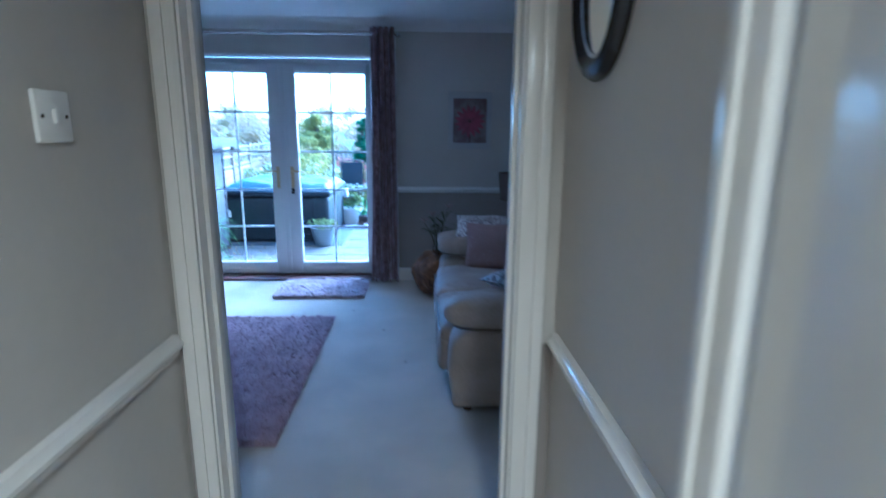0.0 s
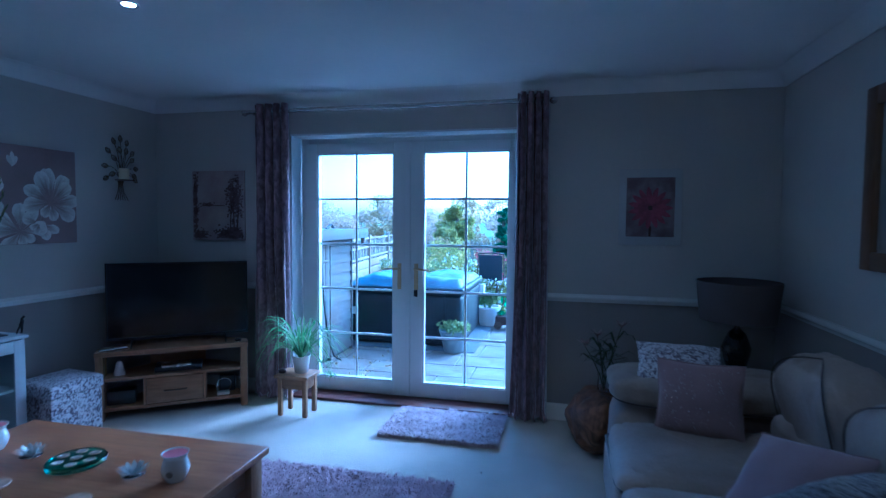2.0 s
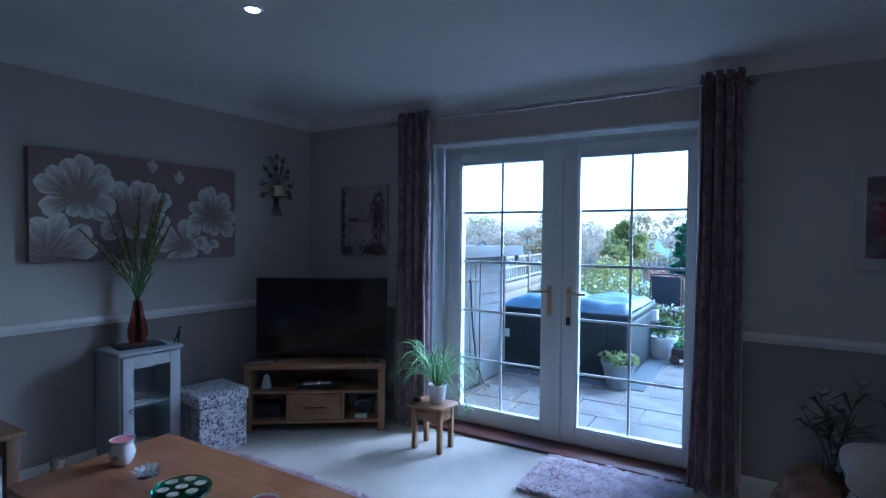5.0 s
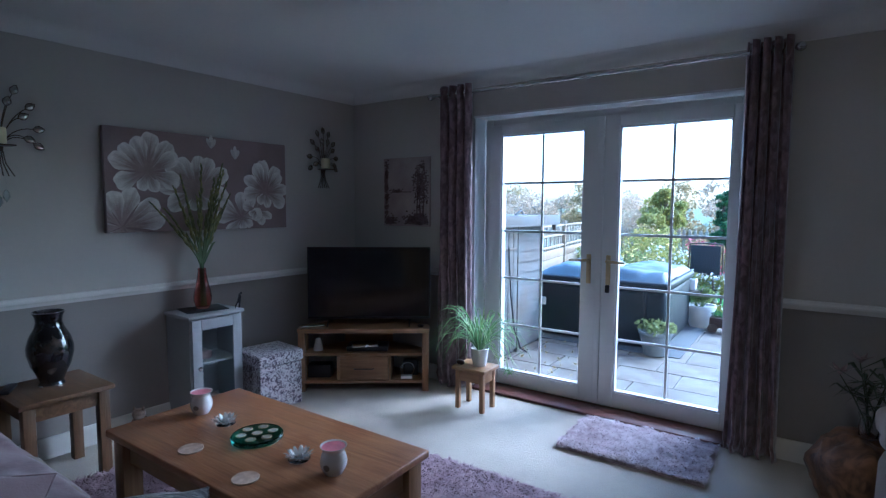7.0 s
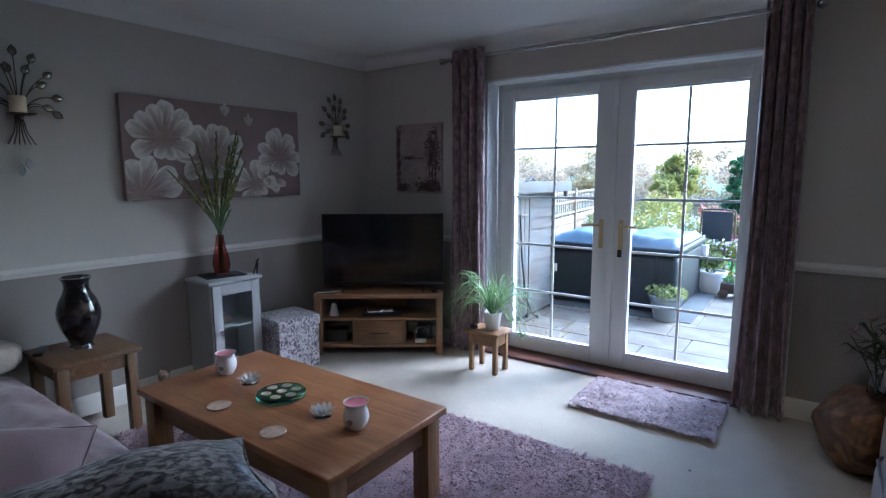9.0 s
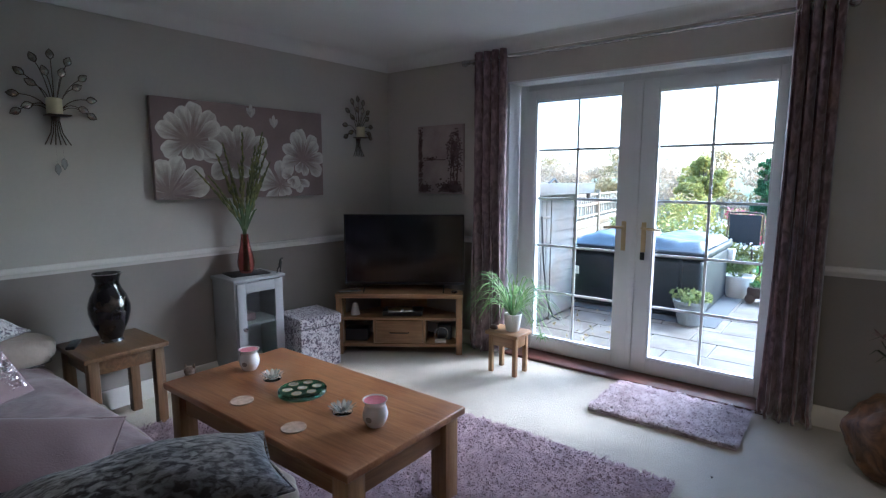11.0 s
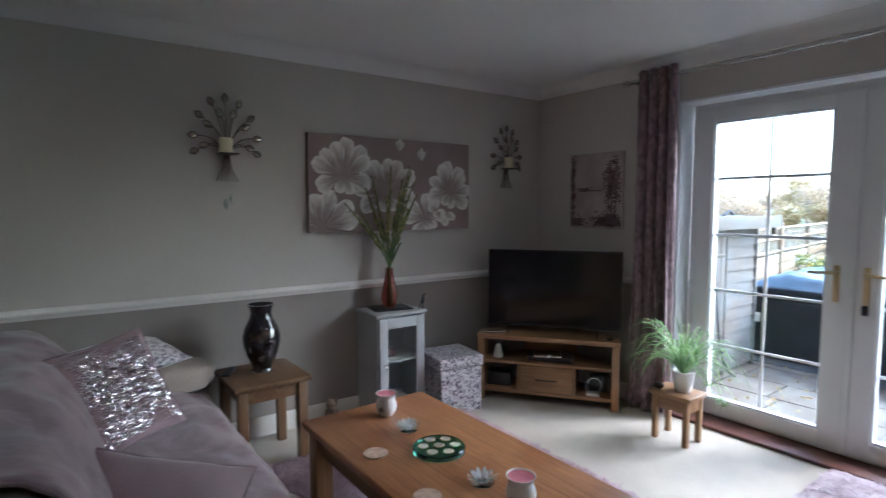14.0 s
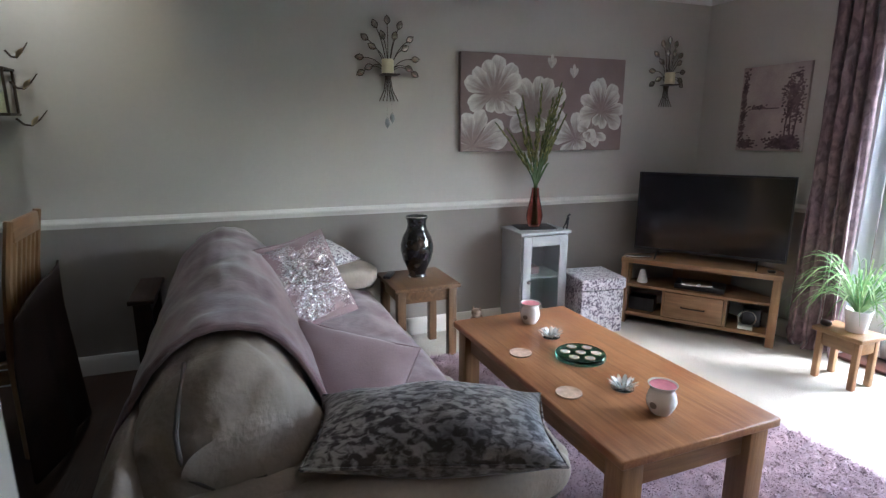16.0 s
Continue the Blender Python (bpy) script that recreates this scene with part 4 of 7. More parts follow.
def tv_stand():
    """A corner unit: local x along the front, +y to the back corner."""
    s = thing("tv_stand", pose(-2.645, 4.775, 0, 0, 0, 36), "oak corner television stand with a drawer and open shelves", "tv stand")
    W = 1.02
    plan = lambda g: [(-W / 2 + g, 0.02 + g), (W / 2 - g, 0.02 + g), (W / 2 - g, 0.16), (0.20, 0.42 - g), (-0.20, 0.42 - g), (-W / 2 + g, 0.16)]

    def board(z0, z1, g):
        bm = bmesh.new()
        low, high = [bm.verts.new((x, y, z0)) for x, y in plan(g)], [bm.verts.new((x, y, z1)) for x, y in plan(g)]
        for i in range(6):
            bm.faces.new((low[i], low[(i + 1) % 6], high[(i + 1) % 6], high[i]))
        bm.faces.new(high)
        bm.faces.new(low)
        bmesh.ops.bevel(bm, geom=bm.edges[:], offset=0.003, segments=2, affect="EDGES")
        return bm
    part("top", board(0.465, 0.50, 0.0), OAK_X, s)
    part("shelf", board(0.285, 0.305, 0.012), OAK_X, s)
    part("bottom_shelf", board(0.065, 0.09, 0.012), OAK_X, s)
    for x in (-W / 2 + 0.03, W / 2 - 0.03):
        for y in (0.055, 0.15):
            part("post", box(x - 0.026, x + 0.026, y - 0.026, y + 0.026, 0, 0.465, r=0.003), OAK_Z, s)
    for x in (-0.20, 0.20):
        part("divider", box(x - 0.01, x + 0.01, 0.045, 0.40, 0.09, 0.285, r=0.002), OAK_Z, s)
    part("back_panel", box(-0.2, 0.2, 0.395, 0.405, 0.03, 0.465), OAK_X, s)
    drawer = part("drawer", box(-0.188, 0.188, 0.030, 0.34, 0.094, 0.281, r=0.004), OAK_X, s)
    part("handle", tube([(-0.075, 0.03, 0.185), (-0.07, 0.012, 0.185), (0.07, 0.012, 0.185), (0.075, 0.03, 0.185)], 0.005, 8), IRON, drawer, "dark bar handle")
    return s


def television():
    t = thing("television", pose(-2.715, 4.925, 0.5, 0, 0, 36), "black flat-screen television, switched off", "television")
    w = 0.97
    part("housing", box(-w / 2, w / 2, 0.0, 0.045, 0.052, 0.622, r=0.006), BLACK_PLASTIC, t)
    part("screen", box(-w / 2 + 0.011, w / 2 - 0.011, -0.002, 0.003, 0.070, 0.611), SCREEN, t, "dark glossy screen", smooth=False)
    part("bezel", join_boxes([(-w / 2, w / 2, -0.004, 0.0, 0.052, 0.068), (-w / 2, w / 2, -0.004, 0.0, 0.612, 0.622), (-w / 2, -w / 2 + .010, -0.004, 0, .068, .612), (w / 2 - .010, w / 2, -0.004, 0, .068, .612)], r=0.001), BLACK_PLASTIC, t)
    for x in (-0.32, 0.32):
        part("foot", tube([(x - 0.0, -0.09, 0.006), (x, 0.02, 0.055), (x, 0.12, 0.006)], 0.006, 8), BLACK_PLASTIC, t)
    return t


grey_cabinet()
storage_cube()
tv_stand()
television()

# ---- walls: pictures, mirror, sconces, curtains ----
def petal(bm, cx, cy, ang, ln, wd, z, n=7, slot=0):
    """A painted petal, flat, from the flower's heart outwards, with a fluted outer edge."""
    c, s = math.cos(ang), math.sin(ang)
    left, right = [], []
    for i in range(n + 1):
        t = i / n
        w = wd * math.sin(math.pi * min(1, t * 0.94 + 0.04)) ** 0.7 * (0.45 + 0.75 * t)
        l = ln * t
        lift = z + 0.0012 * math.sin(math.pi * t)
        left.append(bm.verts.new((cx + l * c - w * s, cy + l * s + w * c, lift)))
        right.append(bm.verts.new((cx + l * c + w * s, cy + l * s - w * c, lift)))
    for i in range(n):
        bm.faces.new((right[i], right[i + 1], left[i + 1], left[i])).material_index = slot


def brushed_petal(bm, cx, cy, ang, ln, half, z, seed, shade=0.0):
    """A broad painted petal: narrow at the heart, scalloped outside; brush strokes run from a pale rim to a dusky base."""
    na, nr = 22, 16
    rows = []
    for j in range(nr + 1):
        t = j / nr
        row = []
        for i in range(na + 1):
            u = 2 * i / na - 1
            spread = half * u * (0.35 + 0.65 * t ** 0.55)
            crown = 1 - 0.30 * abs(u) ** 2.6 + 0.05 * noise.noise(Vector((u * 2.3, seed, 0.4)))
            r = ln * t * crown
            a = ang + spread
            row.append(bm.verts.new((cx + r * math.cos(a), cy + r * math.sin(a), z + 0.0009 * t)))
        rows.append(row)
    for j in range(nr):
        for i in range(na):
            t, u = (j + 0.5) / nr, 2 * (i + 0.5) / na - 1
            streak = noise.noise(Vector((u * 3.2, t * 1.6, seed))) + 0.35 * noise.noise(Vector((u * 11, t * 1.2, seed + 3)))
            tone = 1.15 * t ** 2.1 - 0.12 + 0.34 * streak + shade + 0.30 * max(0, abs(u) - 0.7)
            bm.faces.new((rows[j][i], rows[j][i + 1], rows[j + 1][i + 1], rows[j + 1][i])).material_index = max(0, min(8, int((1 - tone) * 9)))


PETAL_TONES = [material("painted_petal_tone", tuple(a + (b - a) * k / 8 for a, b in zip((0.70, 0.675, 0.625), (0.29, 0.225, 0.205))), rough=0.75, vary=0.08, scale=24, fine=110, bump=0.15, bump_scale=200) for k in range(9)]


def flower_canvas():
    """Local x along the canvas, y up, z off the wall."""
    m = Matrix.Translation((left_x(3.95) + 0.002, 3.95, 1.597)) @ Matrix.Rotation(radians(-2.18), 4, "Z") @ Matrix(((0, 0, 1, 0), (1, 0, 0, 0), (0, 1, 0, 0), (0, 0, 0, 1)))
    c = thing("canvas_painting", m, "long mauve canvas painted with large white flowers", "painting")
    part("canvas", box(-0.645, 0.645, -0.322, 0.322, 0, 0.038, r=0.004), CANVAS, c)
    for k, (fx, fy, r, tilt, pale, fan) in enumerate(((-0.405, 0.050, 0.245, 3, -0.02, 6), (-0.085, -0.06, 0.265, 10, -0.10, 6), (0.455, -0.05, 0.225, -12, 0.04, 6), (-0.56, -0.29, 0.26, -18, 0.0, 5), (0.25, -0.24, 0.20, 28, 0.22, 4), (0.37, -0.19, 0.14, -40, 0.15, 3))):
        bm = bmesh.new()
        for i in range(fan):
            u = 2 * i / (fan - 1) - 1
            order = abs(u) * fan
            brushed_petal(bm, fx, fy, radians(90 + tilt - 64 * u + 6 * math.sin(3 * i + k)), r * (1.0 - 0.04 * abs(u) + 0.08 * math.sin(5 * i + 2 * k)), 0.33, 0.0392 + 0.0005 * order, 7 * k + i, pale)
        for i, (turn, ln, half) in enumerate(((200, 0.84, 0.42), (-20, 0.88, 0.42), (-112, 0.50, 0.46), (-68, 0.54, 0.44))):
            brushed_petal(bm, fx, fy + 0.02 * r, radians(turn + tilt), r * ln, half, 0.0425 + 0.0006 * i, 7 * k + 40 + i, pale + 0.05)
        for v in bm.verts:
            v.co.x, v.co.y = max(-0.643, min(0.643, v.co.x)), max(-0.32, min(0.32, v.co.y))
        part("painted_flower", bm, PETAL_TONES, c, "white painted flower", smooth=False)
    for x, y in ((0.03, 0.24), (0.21, 0.18)):
        bm = bmesh.new()
        for q, a in enumerate((1.15, 1.57, 2.0)):
            petal(bm, x, y, a, 0.095 - 0.02 * (q != 1), 0.017, 0.0395 + 0.0014 * q)
        part("painted_bud", bm, PETAL, c, "white painted flower bud")
    return c


def lake_picture():
    m = Matrix.Translation((-2.685, BACK - 0.002, 1.565)) @ Matrix(((1, 0, 0, 0), (0, 0, -1, 0), (0, 1, 0, 0), (0, 0, 0, 1)))
    c = thing("lake_picture", m, "small mauve and cream canvas of trees beside a lake", "painting")
    SKYP = material("cream_mauve_paint", (0.50, 0.42, 0.38), rough=0.8, second=(0.36, 0.28, 0.27), scale=5, fine=80, vary=0.12, edge=(0.35, 0.7))
    DARKP = material("plum_paint", (0.085, 0.055, 0.06), rough=0.8, second=(0.17, 0.115, 0.12), scale=24, fine=90, vary=0.2, edge=(0.4, 0.65))
    w, h = 0.245, 0.288
    part("canvas", box(-w, w, -h, h, 0, 0.022, r=0.003), SKYP, c)
    rng = random.Random(9)

    def blobs(n, cx, cy, sx, sy, r0, r1):
        bm = bmesh.new()
        for _ in range(n):
            x, y = rng.gauss(cx, sx), rng.gauss(cy, sy)
            if abs(x) < w - r1 and abs(y) < h - r1:
                a0 = rng.random() * 6
                vs = [bm.verts.new((x + rng.uniform(r0, r1) * math.cos(a0 + q), y + 0.7 * rng.uniform(r0, r1) * math.sin(a0 + q), 0.0228 + rng.random() * 0.0008)) for q in (0, 1.2, 2.4, 3.6, 4.9)]
                bm.faces.new(vs)
        return bm
    tagged(part("painted_leaf", blobs(420, 0.16, 0.06, 0.035, 0.09, 0.006, 0.014), DARKP, c), kind="stuff")
    tagged(part("painted_leaf", blobs(330, -0.215, 0.03, 0.011, 0.14, 0.006, 0.013), DARKP, c), kind="stuff")
    tagged(part("painted_grass", blobs(420, 0.13, -0.235, 0.055, 0.024, 0.008, 0.016), DARKP, c), kind="stuff")
    tagged(part("painted_grass", blobs(160, -0.17, -0.24, 0.03, 0.02, 0.006, 0.012), DARKP, c), kind="stuff")
    part("painted_shore", box(-0.15, 0.06, -0.004, 0.004, 0.0225, 0.0232), DARKP, c)
    tagged(part("painted_island", blobs(26, -0.10, 0.012, 0.03, 0.008, 0.006, 0.014), DARKP, c), kind="stuff")
    for x, y0, y1, lean in ((0.115, -0.2, 0.22, 0.01), (0.155, -0.2, 0.14, -0.012), (0.18, -0.19, 0.10, 0.01)):
        part("painted_trunk", tube([(x, y0, 0.0226), (x + lean, (y0 + y1) / 2, 0.0228), (x, y1, 0.0226)], [0.006, 0.0045, 0.002], 5), DARKP, c)
    return c


def pink_picture():
    m = Matrix.Translation((0.715, BACK - 0.002, 1.56)) @ Matrix(((1, 0, 0, 0), (0, 0, -1, 0), (0, 1, 0, 0), (0, 0, 0, 1)))
    c = thing("flower_picture", m, "unframed print of a pink daisy on a pale mount", "picture")
    MOUNT = material("pale_mount", (0.50, 0.49, 0.48), rough=0.7, vary=0.04)
    GREYP = material("grey_mauve_print", (0.26, 0.21, 0.21), rough=0.6, second=(0.15, 0.10, 0.11), scale=9, fine=50, vary=0.12)
    PINKP = material("pink_print", (0.30, 0.075, 0.12), rough=0.6, second=(0.19, 0.05, 0.08), scale=22, fine=80, vary=0.15)
    STEMP = material("dark_print", (0.06, 0.03, 0.035), rough=0.6, vary=0.1)
    part("mount", box(-0.205, 0.205, -0.265, 0.265, 0, 0.014, r=0.003), MOUNT, c)
    part("print", box(-0.158, 0.158, -0.205, 0.205, 0.014, 0.017, r=0.001), GREYP, c)
    bm = bmesh.new()
    for ring, (ln, k) in enumerate(((0.145, 15), (0.105, 13), (0.06, 10))):
        for i in range(k):
            petal(bm, 0.0, -0.005, 2 * math.pi * (i + .5 * ring) / k, ln, 0.021 - 0.004 * ring, 0.0178 + 0.0009 * ring + 0.00005 * i)
    part("painted_flower", bm, PINKP, c, "pink daisy")
    part("flower_heart", lathe([(0, 0.001), (0.016, 0)], 14, at=(0, -0.005, 0.0212)), STEMP, c)
    part("painted_stem", box(-0.007, 0.008, -0.203, -0.13, 0.0172, 0.0182), STEMP, c)
    return c


def wall_mirror():
    m = thing("wall_mirror", pose(RIGHT, 3.66, 1.66), "large wall mirror in a broad brown oak frame", "mirror")
    W, H, b = 0.68, 0.42, 0.085
    for y0, y1, z0, z1, mat in ((-W, -W + b, -H, H, SIDE_Z), (W - b, W, -H, H, SIDE_Z), (-W + b, W - b, H - b, H, SIDE_Y), (-W + b, W - b, -H, -H + b, SIDE_Y)):
        part("frame", box(-0.032, -0.002, y0, y1, z0, z1, r=0.005), mat, m)
    part("glass", box(-0.016, -0.006, -W + b - 0.005, W - b + 0.005, -H + b - 0.005, H - b + 0.005), MIRROR, m, "clear mirror glass", smooth=False)
    return m


BRONZE = material("worn_bronze", (0.52, 0.47, 0.40), rough=0.22, metal=0.9, vary=0.2, scale=30)


def sconce(y, label, crystals, half=0.155):
    """Metal twigs with leaf tips fanned above a shelf with a candle; local x along the wall, z up, y off it."""
    s = thing("candle_sconce", pose(left_x(y), y, 1.80, 0, 0, -92.2), label, "wall sconce", "candle sconces")
    for k in range(15):
        outer = k < 9
        a = radians(-104 + 26 * k) if outer else radians(-88 + 35 * (k - 9))
        reach = 1.0 if outer else 0.66
        out = 0.030 if outer else 0.055
        p0, p2 = Vector((0, 0.020, -0.075)), Vector((half * reach * math.sin(a), out, 0.25 * reach * math.cos(a) * (1 if abs(a) < 1.5 else 0.4)))
        p1 = Vector((0.30 * p2.x, out + 0.01, 0.42 * abs(p2.z) + 0.035))
        pts = [tuple((1 - t) ** 2 * p0 + 2 * t * (1 - t) * p1 + t * t * p2) for t in (i / 8 for i in range(9))]
        twig = part("twig", tube(pts, 0.0026, 6), IRON, s)
        d = (Vector(pts[-1]) - Vector(pts[-2])).normalized()
        side, size = d.cross(Vector((0, 1, 0))).normalized(), 0.056
        rim = [Vector(pts[-1]) + d * size * t + side * w * size for t, w in ((0, 0), (0.22, 0.24), (0.48, 0.33), (0.75, 0.22), (1.0, 0.0), (0.75, -0.22), (0.48, -0.33), (0.22, -0.24), (0, 0))]
        leaf = part("leaf_tip", tube(rim, 0.0028, 6), IRON, twig, "leaf-shaped wire loop")
        bm = bmesh.new()
        heart = [bm.verts.new(p) for p in rim[:-1]]
        for h in (0.007, -0.004):
            mid = bm.verts.new(Vector(pts[-1]) + d * size * 0.5 + Vector((0, h, 0)))
            for q in range(8):
                bm.faces.new((heart[q], heart[(q + 1) % 8], mid))
        part("leaf_glass", bm, BRONZE, leaf, "bronzed facetted leaf", smooth=False)
    for k in range(6):
        x = -0.055 + 0.022 * k
        part("stem", tube([(x * 0.25, 0.022, -0.05), (x * 0.5, 0.024, -0.14), (x * 1.1, 0.03, -0.205)], 0.003, 6), IRON, s)
    part("binding", lathe([(0.018, -0.02), (0.022, 0), (0.018, 0.02)], 14, at=(0, 0.024, -0.055)), IRON, s)
    part("shelf", box(-0.055, 0.055, 0.02, 0.115, -0.052, -0.044, r=0.003), IRON, s)
    part("candle", lathe([(0, -0.044), (0.036, -0.044), (0.037, -0.04), (0.037, 0.038), (0.033, 0.042), (0, 0.036)], 24, at=(0.012, 0.07, 0)), CREAM_WAX, s, "cream pillar candle")
    if crystals:
        for x, z in ((-0.02, -0.27), (0.012, -0.30)):
            part("crystal_drop", tube([(x, 0.03, -0.20), (x, 0.03, z)], 0.0008, 4), CLEAR_GLASS, s)
            part("crystal_drop", lathe([(0, -0.045), (0.017, -0.016), (0.014, 0.010), (0, 0.028)], 8, at=(x, 0.03, z - 0.03)), CRYSTAL, s, "clear glass drop")
    return s


def lantern_sconce():
    s = thing("lantern_sconce", pose(left_x(0.80), 0.80, 1.60, 0, 0, -92.2), "black wrought iron candle lantern with curled leaves", "wall sconce")
    for x in (-0.06, 0.06):
        for y in (0.02, 0.14):
            part("post", box(x - 0.006, x + 0.006, y - 0.006, y + 0.006, -0.11, 0.11, r=0.002), IRON, s)
    for z in (-0.11, 0.11):
        part("rim", join_boxes([(-0.07, 0.07, 0.012, 0.026, z - 0.006, z + 0.006), (-0.07, 0.07, 0.134, 0.148, z - 0.006, z + 0.006), (-0.07, -0.054, .026, .134, z - .006, z + .006), (0.054, 0.07, .026, .134, z - .006, z + .006)], r=0.002), IRON, s)
    part("floor", box(-0.06, 0.06, 0.02, 0.14, -0.112, -0.104), IRON, s)
    g = part("glass", join_boxes([(-0.055, 0.055, 0.138, 0.141, -0.105, 0.105)]), PANE, s, "clear glass", smooth=False)
    g.visible_shadow = False
    part("candle", lathe([(0, -0.104), (0.03, -0.104), (0.03, 0.0), (0, 0.0)], 18, at=(0, 0.08, 0)), CREAM_WAX, s, "cream pillar candle")
    for side in (-1, 1):
        for k, (dz, ln) in enumerate(((0.20, 0.10), (0.05, 0.12), (-0.13, 0.14))):
            pts = [(side * (0.06 + ln * t), 0.06 + 0.02 * math.sin(3 * t), dz - 0.05 * math.sin(3.4 * t) + 0.03 * t) for t in (0, .25, .5, .75, 1)]
            part("scroll", tube(pts, [0.006, 0.005, 0.005, 0.004, 0.003], 6), IRON, s)
            bm = bmesh.new()
            strip([Vector(pts[2]) + Vector((side * 0.012 * t, 0.01, 0.016 * t)) for t in (0, 1, 2, 3)], [0.002, 0.011, 0.010, 0.001], (0, 1, 0), bm, 0.3)
            part("leaf", bm, BRASS, s, "tarnished leaf")
    part("stalk", tube([(0, 0.03, 0.1), (0.02, 0.05, 0.2), (-0.015, 0.05, 0.28), (0.02, 0.05, 0.33)], [0.007, 0.006, 0.005, 0.003], 6), IRON, s)
    return s


def curtain(name, x0, x1, folds, seed, flare, group):
    """A gathered curtain hung from eyelets: x0 to x1 wide, pleated, flared and bunched at the floor."""
    c = thing(name, pose((x0 + x1) / 2, 5.285, 0), "full-length mauve velvet eyelet curtain, drawn back", "curtain", group)
    bm = bmesh.new()
    w, cols, rows = x1 - x0, folds * 14, 60
    grid = []
    for j in range(rows + 1):
        z = 0.015 + 2.35 * j / rows
        low = (1 - z / 2.4) ** 2
        line = []
        for i in range(cols + 1):
            u = i / cols
            ph = 2 * math.pi * folds * u
            amp = 0.040 + 0.012 * noise.noise(Vector((u * 4, z * 1.2, seed)))
            x = (u - 0.5) * w * (1 + flare * low) + 0.012 * math.sin(2 * ph + z)
            y = amp * math.sin(ph + 0.5 * noise.noise(Vector((u * 3, z * 0.9, seed + 5)))) + 0.010 * noise.noise(Vector((u * 9, z * 6, seed)))
            if z < 0.16:
                y += 0.018 * math.sin(z * 60 + u * 9) * (1 - z / 0.16)
                x += 0.01 * math.sin(z * 45 + u * 13) * (1 - z / 0.16)
            line.append(bm.verts.new((x, y, z)))
        grid.append(line)
    for a, b in zip(grid, grid[1:]):
        for i in range(cols):
            bm.faces.new((a[i], a[i + 1], b[i + 1], b[i]))
    cloth = part("cloth", bm, CURTAIN, c)
    mod = cloth.modifiers.new("thickness", "SOLIDIFY")
    mod.thickness = 0.006
    for k in range(folds * 2):
        x = (-0.5 + (k + 0.5) / (folds * 2)) * w
        bm = tube([(x + 0.004 * math.cos(a), 0.030 * math.sin(a) * 0.8, 2.302 + 0.030 * math.cos(a)) for a in (q * math.pi / 8 for q in range(17))], 0.004, 6, ends=False)
        part("eyelet", bm, CHROME, c, "steel eyelet ring")
    return c


def curtain_pole():
    p = thing("curtain_pole", pose(0, 5.285, 2.302), "slim brushed steel curtain pole with ball finials", "curtain pole")
    part("rod", tube([(-2.36, 0, 0), (-1.2, 0, -0.004), (0.03, 0, 0)], 0.0095, 12), CHROME, p)
    for x, way in ((-2.36, -1), (0.03, 1)):
        bm = lathe([(0, -0.03), (0.012, -0.03), (0.013, -0.015), (0.008, -0.01), (0.020, 0.0), (0.027, 0.016), (0.020, 0.034), (0.008, 0.042), (0, 0.044)], 20)
        bmesh.ops.transform(bm, matrix=Matrix.Translation((x, 0, 0)) @ Matrix.Rotation(radians(90 * way), 4, "Y"), verts=bm.verts)
        part("finial", bm, CHROME, p)
    for x in (-2.30, -1.10, -0.03):
        part("bracket", tube([(x, 0.093, 0.02), (x, 0.03, 0.01), (x, 0.0, -0.014)], [0.011, 0.007, 0.008], 8), CHROME, p)
    return p


flower_canvas()
lake_picture()
pink_picture()
wall_mirror()
sconce(2.82, "wrought metal candle sconce with leaf tips and glass drops", True)
sconce(4.99, "wrought metal candle sconce with leaf tips", False, 0.118)
lantern_sconce()
curtain_pole()
curtain("curtain", -2.29, -2.00, 4, 1.0, 0.12, "garden door curtains")
curtain("curtain", -0.20, 0.01, 4, 7.0, 0.28, "garden door curtains")


# ---- things on tables and shelves ----
def wax_burner(x, y, turn):
    b = thing("wax_burner", pose(x, y, 0.4375, 0, 0, turn), "white ceramic wax burner holding pink wax", "wax burner", "wax burners")
    part("pot", lathe([(0, 0), (0.032, 0), (0.036, 0.004), (0.049, 0.03), (0.052, 0.05), (0.046, 0.075), (0.040, 0.088), (0.041, 0.094), (0.050, 0.106), (0.051, 0.109), (0.047, 0.108), (0.040, 0.098), (0, 0.094)], 36), CERAMIC, b)
    part("wax", lathe([(0, 0.1035), (0.042, 0.1035), (0.0445, 0.1045), (0.042, 0.101), (0, 0.1)], 30), PINK_WAX, b, "melted pink wax")
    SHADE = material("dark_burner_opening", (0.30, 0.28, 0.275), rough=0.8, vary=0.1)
    bm = bmesh.new()
    ring = [bm.verts.new((0.0532 * math.cos(a * 0.26), 0.0532 * math.sin(a * 0.26), 0.042 + 0.012 * math.sin(t))) for t, a in ((q * math.pi / 6, math.cos(q * math.pi / 6)) for q in range(12))]
    bm.faces.new(ring)
    part("opening", bm, SHADE, b, "dark tealight opening")
    return b


